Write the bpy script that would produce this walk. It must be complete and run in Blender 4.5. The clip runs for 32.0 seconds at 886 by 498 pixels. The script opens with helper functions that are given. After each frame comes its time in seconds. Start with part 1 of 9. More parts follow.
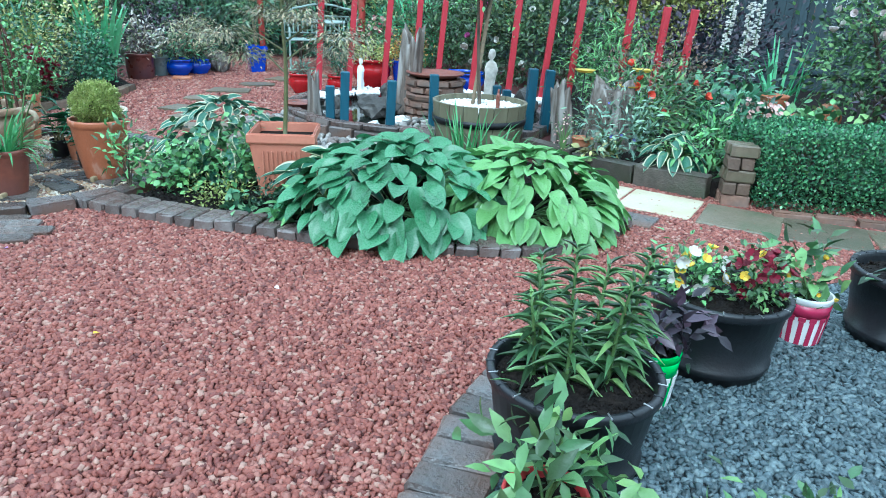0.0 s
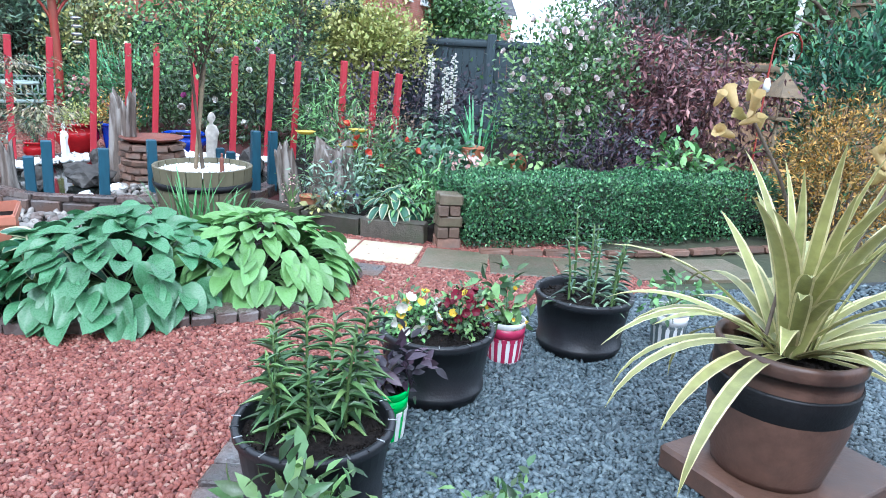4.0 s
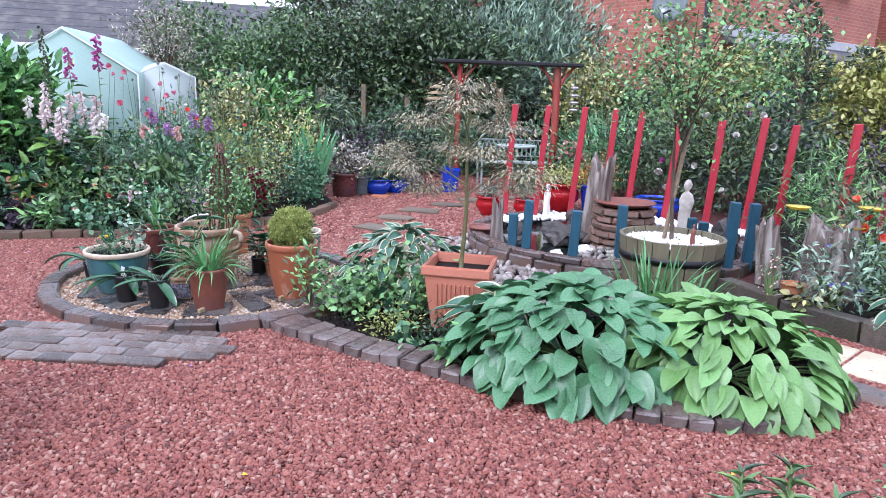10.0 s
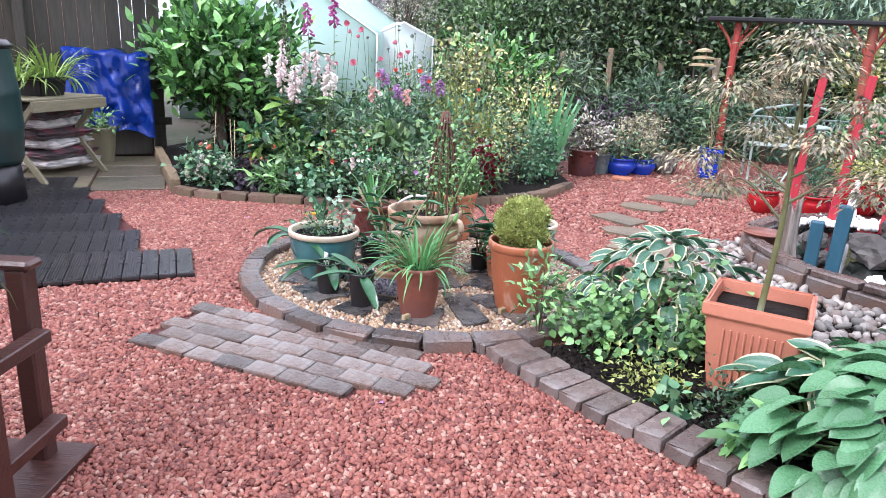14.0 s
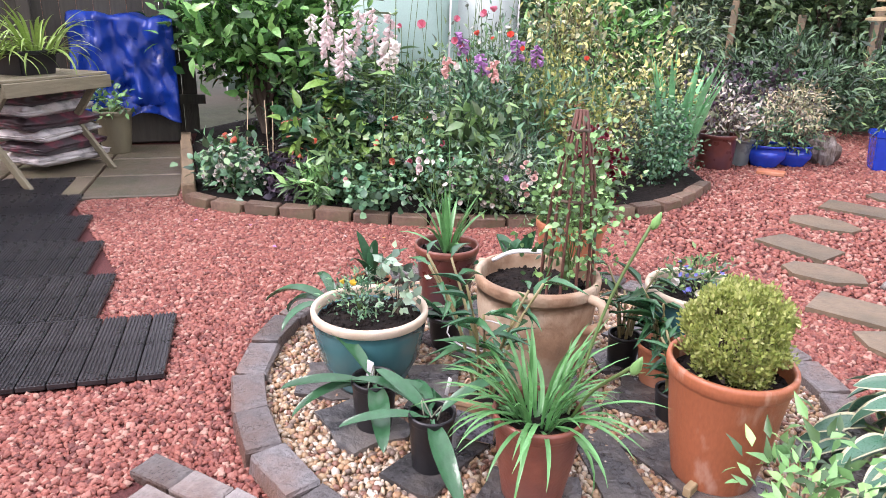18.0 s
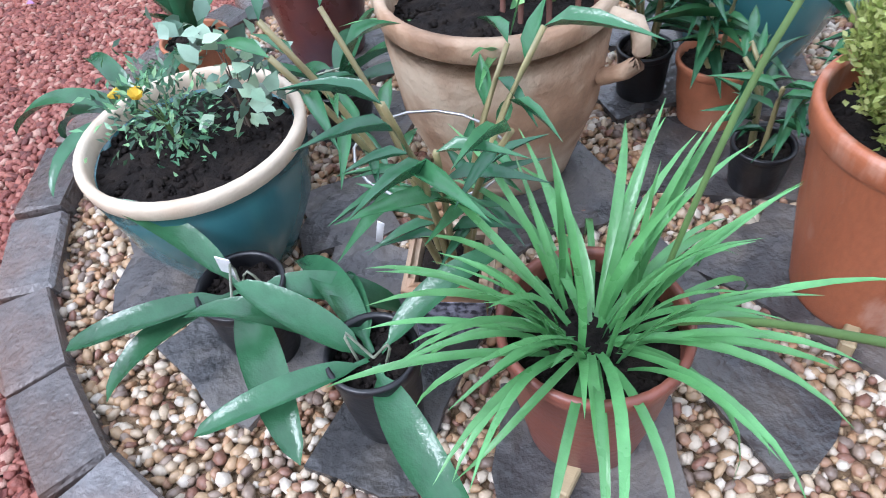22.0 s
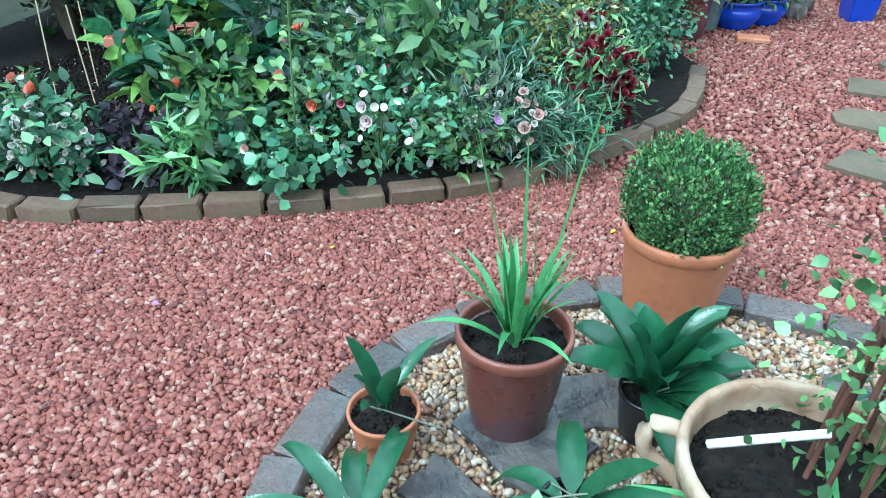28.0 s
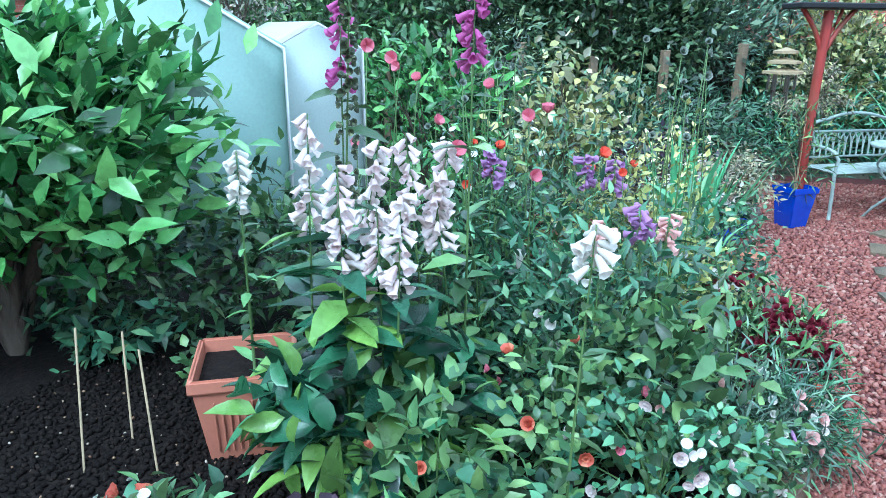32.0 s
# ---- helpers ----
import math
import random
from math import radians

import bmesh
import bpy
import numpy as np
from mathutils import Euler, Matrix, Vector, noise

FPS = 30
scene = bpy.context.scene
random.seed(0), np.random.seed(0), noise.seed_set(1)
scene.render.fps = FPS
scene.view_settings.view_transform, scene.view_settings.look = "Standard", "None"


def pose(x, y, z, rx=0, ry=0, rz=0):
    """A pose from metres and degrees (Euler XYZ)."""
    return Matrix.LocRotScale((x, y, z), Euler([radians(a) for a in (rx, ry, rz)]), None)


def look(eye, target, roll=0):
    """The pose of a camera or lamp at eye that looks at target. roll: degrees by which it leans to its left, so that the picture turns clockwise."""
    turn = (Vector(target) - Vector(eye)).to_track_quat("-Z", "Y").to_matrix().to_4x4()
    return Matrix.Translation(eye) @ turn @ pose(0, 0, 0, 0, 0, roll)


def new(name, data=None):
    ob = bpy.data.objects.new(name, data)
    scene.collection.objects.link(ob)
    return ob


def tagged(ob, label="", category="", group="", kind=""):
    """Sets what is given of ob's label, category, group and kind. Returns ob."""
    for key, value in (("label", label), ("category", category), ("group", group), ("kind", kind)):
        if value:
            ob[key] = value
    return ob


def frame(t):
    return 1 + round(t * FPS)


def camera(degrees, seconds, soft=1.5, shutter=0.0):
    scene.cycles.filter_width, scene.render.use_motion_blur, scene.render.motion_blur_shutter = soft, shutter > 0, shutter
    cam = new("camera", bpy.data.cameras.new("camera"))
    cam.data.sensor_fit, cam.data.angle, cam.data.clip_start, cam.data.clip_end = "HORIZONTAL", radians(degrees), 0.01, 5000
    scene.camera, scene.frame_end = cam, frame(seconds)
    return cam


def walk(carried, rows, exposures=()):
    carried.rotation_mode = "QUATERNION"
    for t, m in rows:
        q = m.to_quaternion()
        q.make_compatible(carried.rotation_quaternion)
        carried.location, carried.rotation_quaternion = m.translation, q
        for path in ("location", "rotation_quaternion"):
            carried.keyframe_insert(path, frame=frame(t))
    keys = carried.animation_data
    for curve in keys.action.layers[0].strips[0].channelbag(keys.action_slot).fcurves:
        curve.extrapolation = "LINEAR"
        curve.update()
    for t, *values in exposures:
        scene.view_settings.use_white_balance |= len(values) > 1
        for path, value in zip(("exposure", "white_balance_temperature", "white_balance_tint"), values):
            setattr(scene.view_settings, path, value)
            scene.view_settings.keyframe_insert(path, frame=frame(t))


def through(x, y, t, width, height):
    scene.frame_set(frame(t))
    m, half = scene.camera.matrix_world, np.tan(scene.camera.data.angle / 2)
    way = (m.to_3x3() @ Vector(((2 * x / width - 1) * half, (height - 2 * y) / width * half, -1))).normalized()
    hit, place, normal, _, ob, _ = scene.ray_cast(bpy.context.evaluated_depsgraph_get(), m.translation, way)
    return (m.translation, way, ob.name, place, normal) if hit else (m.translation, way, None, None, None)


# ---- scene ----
cam = camera(66.5, 32.0, soft=0.75, shutter=0.2)
PATH = [
    (0, (-0.057, 1.171, 1.223), (-0.163, 3.032, 0.499), 2.8),
    (0.5, (-0.049, 1.163, 1.229), (-0.062, 3.048, 0.561), 3.1),
    (1, (-0.046, 1.164, 1.234), (0.012, 3.057, 0.591), 3.3),
    (1.5, (-0.042, 1.15, 1.229), (0.173, 3.019, 0.55), 3.3),
    (2, (-0.035, 1.122, 1.227), (0.292, 2.971, 0.54), 3.8),
    (2.5, (-0.049, 1.098, 1.222), (0.36, 2.94, 0.558), 2.9),
    (4.5, (-0.007, 0.973, 1.355), (0.643, 2.804, 0.881), 3.6),
    (5, (0.026, 1.068, 1.306), (0.508, 2.968, 0.906), 3.4),
    (5.5, (-0.019, 1.105, 1.308), (0.28, 3.041, 0.906), 3.5),
    (6, (-0.05, 1.145, 1.31), (0.082, 3.092, 0.871), 4.0),
    (6.5, (-0.069, 1.2, 1.322), (-0.14, 3.163, 0.945), 3.6),
    (7, (-0.057, 1.251, 1.345), (-0.196, 3.213, 0.985), 4.1),
    (7.5, (-0.05, 1.269, 1.341), (-0.229, 3.23, 0.989), 3.7),
    (8, (-0.043, 1.275, 1.352), (-0.229, 3.242, 1.036), 3.3),
    (8.5, (-0.043, 1.3, 1.35), (-0.334, 3.246, 0.993), 3.5),
    (9, (-0.049, 1.331, 1.345), (-0.506, 3.243, 0.976), 3.2),
    (9.5, (-0.046, 1.382, 1.338), (-0.599, 3.264, 0.95), 3.0),
    (10, (-0.056, 1.445, 1.317), (-0.718, 3.281, 0.881), 2.0),
    (10.5, (-0.118, 1.571, 1.297), (-0.789, 3.399, 0.842), 3.7),
    (11, (-0.169, 1.707, 1.302), (-0.966, 3.486, 0.854), 2.9),
    (11.5, (-0.187, 1.846, 1.307), (-1.213, 3.498, 0.84), 4.2),
    (12, (-0.202, 1.947, 1.311), (-1.396, 3.475, 0.819), 3.4),
    (12.5, (-0.253, 1.989, 1.297), (-1.464, 3.485, 0.751), 3.0),
    (13, (-0.382, 2.083, 1.288), (-1.519, 3.645, 0.77), 3.9),
    (13.5, (-0.518, 2.166, 1.278), (-1.728, 3.66, 0.728), 3.0),
    (15.5, (-1.087, 2.645, 1.233), (-2.233, 4.187, 0.677), 2.7),
    (16, (-1.243, 2.763, 1.229), (-2.472, 4.247, 0.693), 2.7),
    (16.5, (-1.376, 2.937, 1.245), (-2.683, 4.316, 0.62), 2.2),
    (17, (-1.547, 3.083, 1.22), (-2.755, 4.549, 0.594), 1.2),
    (17.5, (-1.697, 3.222, 1.222), (-2.936, 4.633, 0.534), 1.5),
    (18, (-1.828, 3.389, 1.244), (-3.15, 4.736, 0.582), 1.9),
    (18.5, (-1.953, 3.484, 1.251), (-3.237, 4.863, 0.58), 1.5),
    (19, (-2.154, 3.575, 1.236), (-3.228, 5.099, 0.511), -0.0),
    (19.5, (-2.269, 3.658, 1.203), (-3.27, 5.106, 0.255), 0.6),
    (20, (-2.36, 3.823, 1.153), (-3.269, 5.162, -0.022), -1.0),
    (20.5, (-2.408, 3.919, 1.111), (-3.153, 5.22, -0.213), 0.0),
    (21, (-2.523, 4.031, 1.072), (-3.118, 5.364, -0.295), 0.7),
    (21.5, (-2.574, 4.114, 1.036), (-3.207, 5.34, -0.411), -2.5),
    (22, (-2.541, 4.166, 0.959), (-3.375, 5.25, -0.5), -8.5),
    (22.5, (-2.54, 4.201, 0.926), (-3.445, 5.171, -0.571), -11.4),
    (23, (-2.538, 4.219, 0.92), (-3.374, 5.191, -0.615), -10.8),
    (23.5, (-2.555, 4.292, 1.009), (-3.141, 5.387, -0.559), -2.6),
    (24, (-2.515, 4.329, 1.002), (-3.141, 5.532, -0.468), -5.4),
    (24.5, (-2.548, 4.363, 1.046), (-3.19, 5.608, -0.381), -2.9),
    (25, (-2.572, 4.365, 1.085), (-3.394, 5.663, -0.196), -1.1),
    (25.5, (-2.668, 4.299, 1.115), (-3.61, 5.611, -0.064), -0.6),
    (26, (-2.814, 4.214, 1.133), (-3.762, 5.531, -0.035), -1.0),
    (26.5, (-2.921, 4.227, 1.127), (-3.956, 5.504, -0.011), -1.0),
    (28.5, (-3.427, 4.206, 1.33), (-4.262, 5.683, 0.27), 0.3),
    (29, (-3.672, 4.301, 1.328), (-4.549, 5.721, 0.227), -0.6),
    (29.5, (-3.919, 4.284, 1.341), (-4.854, 5.745, 0.345), 0.3),
    (30, (-4.208, 4.278, 1.386), (-5.023, 5.823, 0.413), 0.2),
    (30.5, (-4.426, 4.327, 1.392), (-5.286, 5.869, 0.453), 0.4),
    (31, (-4.667, 4.368, 1.449), (-5.528, 5.941, 0.565), 0.6),
    (31.5, (-4.973, 4.326, 1.547), (-5.528, 6.139, 0.909), 0.4),
    (32, (-5.098, 4.343, 1.563), (-5.483, 6.212, 0.965), 0.3),
]
EXPOSURES = [(0, 1.0, 4750, -9), (2.5, 1.1, 5050, 0), (5, 1.2, 5200, 13), (8, 0.8, 5400, 24), (10, 0.98, 5450, 23), (13, 1.28, 5620, 17), (16, 1.36, 6250, 27), (19, 1.28, 6300, 26), (21, 1.1, 5700, 17), (23, 1.1, 5250, 14), (24.5, 1.3, 5100, 15), (26, 1.2, 5200, 11), (28.5, 1.3, 4720, -14), (30, 1.25, 4620, -17), (31, 1.45, 4680, -13), (32, 1.2, 4650, -2)]
walk(cam, [(t, look(eye, target, roll)) for t, eye, target, roll in PATH], EXPOSURES)

# ---------------------------------------------------------------- overcast daylight
world = bpy.data.worlds.new("overcast_sky")
scene.world = world
world.use_nodes = True
wn = world.node_tree
sky, back = wn.nodes.new("ShaderNodeTexSky"), wn.nodes["Background"]
sky.sky_type, sky.sun_disc = "NISHITA", False
sky.sun_elevation, sky.sun_rotation = radians(48), radians(200)
sky.dust_density, sky.air_density = 4.0, 1.0
cloud = wn.nodes.new("ShaderNodeMix")
cloud.data_type = "RGBA"
cloud.inputs[0].default_value = 0.9
cloud.inputs[7].default_value = (9.0, 9.2, 9.5, 1)
wn.links.new(sky.outputs["Color"], cloud.inputs[6])
wn.links.new(cloud.outputs[2], back.inputs["Color"])
back.inputs["Strength"].default_value = 0.13
sun = new("sun", bpy.data.lights.new("sun", "SUN"))
sun.data.energy, sun.data.angle, sun.data.color = 1.3, radians(20), (1.0, 0.97, 0.92)
sun.matrix_basis = look((0, 0, 10), (10 * math.sin(radians(20)) / math.tan(radians(48)), 10 * math.cos(radians(20)) / math.tan(radians(48)), 0))

# ---------------------------------------------------------------- small tools
RNG = np.random.default_rng(7)
PI2 = 2 * math.pi


def thing(name, label, category, at=(0, 0, 0), turn=0.0, group="", kind=""):
    ob = new(name)
    ob.empty_display_size = 0.1
    ob.matrix_basis = pose(*at, 0, 0, turn)
    return tagged(ob, label, category, group, kind)


def part(name, geo, material, parent=None, label="", smooth=True, kind=""):
    """Links a bmesh or mesh as one object under a thing or a part."""
    if isinstance(geo, bmesh.types.BMesh):
        me = bpy.data.meshes.new(name)
        geo.to_mesh(me)
        geo.free()
    else:
        me = geo
    if smooth:
        me.polygons.foreach_set("use_smooth", np.ones(len(me.polygons), dtype=bool))
    if not me.materials:
        me.materials.append(material)
    ob = new(name, me)
    ob.parent = parent
    return tagged(ob, label, kind=kind)


def structure(name, geo, material, label="", smooth=False, kind="structure"):
    return tagged(part(name, geo, material, None, label, smooth), kind=kind)


def mesh_of(verts, faces, name="mesh"):
    """A mesh from an array of points and an array of faces, all of one size."""
    verts, faces = np.asarray(verts, np.float32), np.asarray(faces, np.int32)
    me = bpy.data.meshes.new(name)
    n = faces.shape[1]
    me.vertices.add(len(verts))
    me.vertices.foreach_set("co", verts.ravel())
    me.loops.add(faces.size)
    me.loops.foreach_set("vertex_index", faces.ravel())
    me.polygons.add(len(faces))
    me.polygons.foreach_set("loop_start", np.arange(0, faces.size, n, dtype=np.int32))
    me.update(calc_edges=True)
    return me


def scatter(template, turns, places):
    """Points and faces of a template set down many times: turns (n,3,3), places (n,3)."""
    tv, tf = template
    v = np.einsum("nij,kj->nki", turns, tv) + places[:, None, :]
    f = tf[None] + (np.arange(len(places)) * len(tv))[:, None, None]
    return v.reshape(-1, 3), f.reshape(-1, tf.shape[1])


def merged(*pieces):
    vs, fs, at = [], [], 0
    for v, f in pieces:
        if len(v):
            vs.append(v)
            fs.append(f + at)
            at += len(v)
    return np.concatenate(vs), np.concatenate(fs)


def unit(a):
    return a / np.maximum(np.linalg.norm(a, axis=-1, keepdims=True), 1e-9)


def frames_of(along, normal, width, length, height=None):
    """Turn-and-scale matrices whose y runs along, z near the normal."""
    y = unit(along)
    x = unit(np.cross(y, normal))
    z = np.cross(x, y)
    height = length if height is None else height
    w, l, h = (np.broadcast_to(np.asarray(s, float), (len(y),)) for s in (width, length, height))
    return np.stack([x * w[:, None], y * l[:, None], z * h[:, None]], axis=2)


def leaf(k=3, kind="ovate", fold=0.12, droop=0.25):
    """A leaf one long and one wide, along y: folded along its rib and arched."""
    t = np.linspace(0, 1, k + 1)
    w = {"ovate": np.sin(math.pi * t ** 0.75) ** 0.8, "lance": np.sin(math.pi * t ** 0.6) ** 1.2,
         "heart": np.sin(math.pi * np.clip(t + 0.12, 0, 1) ** 0.62) ** 0.7 * (t < 1),
         "strap": np.clip(1.1 - t ** 3, 0, 1) * (0.75 + 0.25 * np.sin(math.pi * t)),
         "petal": np.sin(math.pi * np.clip(t * 0.85 + 0.04, 0, 1)) ** 0.6}[kind]
    w = np.maximum(w, 0.02) * 0.5
    if kind == "heart":
        w[0] = 0.22
    z = -droop * t ** 2
    v = np.concatenate([np.stack([-w, t, z + fold * w], 1), np.stack([0 * t, t, z], 1), np.stack([w, t, z + fold * w], 1)])
    f = []
    for i in range(k):
        for a, b in ((0, 1), (1, 2)):
            f.append([a * (k + 1) + i, b * (k + 1) + i, b * (k + 1) + i + 1, a * (k + 1) + i + 1])
    return v, np.array(f)


LEAF_SMALL = (np.array([[0, 0, 0], [0.5, 0.45, 0.08], [0, 1, -0.1], [-0.5, 0.45, 0.08]]), np.array([[0, 1, 2, 3]]))
LEAF_OVATE, LEAF_LANCE, LEAF_BIG = leaf(3), leaf(3, "lance"), leaf(5, "ovate", 0.25, 0.35)
LEAF_HEART, LEAF_STRAP, PETAL = leaf(5, "heart", 0.5, 0.55), leaf(7, "strap", 0.35, 0.0), leaf(2, "petal", 0.3, -0.25)


def tubes(paths, sides=6):
    """Points and faces of tapered tubes: paths of (points, radii)."""
    pieces = []
    a = np.arange(sides) / sides * PI2
    for pts, radii in paths:
        pts = np.asarray(pts, float)
        radii = np.broadcast_to(np.asarray(radii, float), (len(pts),))
        d = unit(np.gradient(pts, axis=0))
        side = unit(np.cross(d, np.where(np.abs(d[:, 2:3]) > 0.9, [[1.0, 0, 0]], [[0, 0, 1.0]])))
        up = np.cross(side, d)
        ring = pts[:, None] + radii[:, None, None] * (np.cos(a)[None, :, None] * side[:, None] + np.sin(a)[None, :, None] * up[:, None])
        n = len(pts)
        i, j = np.meshgrid(np.arange(n - 1), np.arange(sides), indexing="ij")
        f = np.stack([i * sides + j, i * sides + (j + 1) % sides, (i + 1) * sides + (j + 1) % sides, (i + 1) * sides + j], -1).reshape(-1, 4)
        v = ring.reshape(-1, 3)
        caps = [[k * sides + q % sides for q in c] for k in (0, n - 1) for c in ([(0, 1, 2, 3)] if sides == 4 else [(0, 1, 2, 3), (0, 3, 4, 5)])] if sides in (4, 6) else []
        pieces.append((v, np.concatenate([f, np.array(caps).reshape(-1, 4)]).astype(int)))
    return merged(*pieces)


def tube_part(name, paths, material, parent, sides=6, label=""):
    single = {"rods": "rod", "canes": "cane", "stems": "stem", "stem": "stem", "branches": "branch", "binding": "binding"}.get(name)
    if single and len(paths) == 1:
        name = single
    if single and 1 < len(paths) <= 30 and parent is not None:
        for p in paths:
            ob = part(single, mesh_of(*tubes([p], sides)), material, parent, label)
        return ob
    return part(name, mesh_of(*tubes(paths, sides)), material, parent, label)


def lathe(profile, seg=32, wobble=0.0):
    """A turned body from (radius, height) pairs; a radius of 0 closes it."""
    bm = bmesh.new()
    rings = []
    for k, (r, z) in enumerate(profile):
        if r <= 1e-6:
            rings.append([bm.verts.new((0, 0, z))])
        else:
            rings.append([bm.verts.new((r * (1 + wobble * math.sin(3 * i / seg * PI2 + k)) * math.cos(i / seg * PI2), r * math.sin(i / seg * PI2), z)) for i in range(seg)])
    for a, b in zip(rings, rings[1:]):
        for i in range(seg):
            j = (i + 1) % seg
            if len(a) == 1 and len(b) == 1:
                continue
            if len(a) == 1:
                bm.faces.new((a[0], b[j], b[i]))
            elif len(b) == 1:
                bm.faces.new((a[i], a[j], b[0]))
            else:
                bm.faces.new((a[i], a[j], b[j], b[i]))
    bmesh.ops.recalc_face_normals(bm, faces=bm.faces)
    return bm


def slab(sx, sy, sz, bevel=0.006, at=(0, 0, 0), rough=0.0, seed=0):
    """A block with worn edges, standing on z = 0 of its own."""
    bm = bmesh.new()
    bmesh.ops.create_cube(bm, size=1, matrix=Matrix.Translation((at[0], at[1], at[2] + sz / 2)) @ Matrix.Diagonal((sx, sy, sz, 1)))
    if bevel:
        bmesh.ops.bevel(bm, geom=bm.edges[:], offset=bevel, segments=1, affect="EDGES")
    if rough:
        r = random.Random(seed)
        for v in bm.verts:
            v.co += Vector((r.uniform(-rough, rough), r.uniform(-rough, rough), r.uniform(-rough, rough) * 0.5))
    return bm


def joined(*bms):
    out = bmesh.new()
    for b in bms:
        me = bpy.data.meshes.new("piece")
        b.to_mesh(me)
        b.free()
        out.from_mesh(me)
        bpy.data.meshes.remove(me)
    return out


def sheet(points, z=0.0, drop=0.0):
    """A flat sheet over an outline; drop: how deep its skirt reaches."""
    bm = bmesh.new()
    vs = [bm.verts.new((x, y, z)) for x, y in points]
    f = bm.faces.new(vs)
    if f.normal.z < 0 or f.calc_area() and (f.normal_update() or f.normal.z < 0):
        bmesh.ops.reverse_faces(bm, faces=[f])
    if drop:
        r = bmesh.ops.extrude_face_region(bm, geom=[f])
        for v in (g for g in r["geom"] if isinstance(g, bmesh.types.BMVert)):
            v.co.z -= drop
        bmesh.ops.recalc_face_normals(bm, faces=bm.faces)
    bmesh.ops.triangulate(bm, faces=[f for f in bm.faces if len(f.verts) > 4])
    return bm


def smooth_line(points, n, closed=False):
    """n points at even steps along a smooth line through the given ones."""
    p = np.asarray(points, float)
    ext = np.concatenate([p[-1:], p, p[:2]]) if closed else np.concatenate([2 * p[:1] - p[1:2], p, 2 * p[-1:] - p[-2:-1]])
    out = []
    for i in range(1, len(ext) - 2):
        a, b, c, d = ext[i - 1], ext[i], ext[i + 1], ext[i + 2]
        for t in np.linspace(0, 1, 24, endpoint=False):
            out.append(0.5 * (2 * b + (c - a) * t + (2 * a - 5 * b + 4 * c - d) * t * t + (3 * b - a - 3 * c + d) * t ** 3))
    out.append(ext[-2])
    out = np.array(out)
    s = np.concatenate([[0], np.cumsum(np.linalg.norm(np.diff(out, axis=0), axis=1))])
    q = np.linspace(0, s[-1], n)
    return np.stack([np.interp(q, s, out[:, k]) for k in range(out.shape[1])], 1)


def inside(poly, xy):
    poly = np.asarray(poly)
    x, y = xy[:, 0], xy[:, 1]
    hit = np.zeros(len(xy), bool)
    for (x0, y0), (x1, y1) in zip(poly, np.roll(poly, -1, 0)):
        c = (y0 > y) != (y1 > y)
        hit ^= c & (x < (x1 - x0) * (y - y0) / (y1 - y0 + 1e-12) + x0)
    return hit


def ball(n, squash=1.0):
    """n random ways, upward ones more often where squash is under 1."""
    d = unit(RNG.normal(size=(n, 3)))
    return d

# ---------------------------------------------------------------- materials
def shade(c, f):
    return tuple(min(1.0, max(0.0, v * f)) for v in c[:3]) + (1.0,)


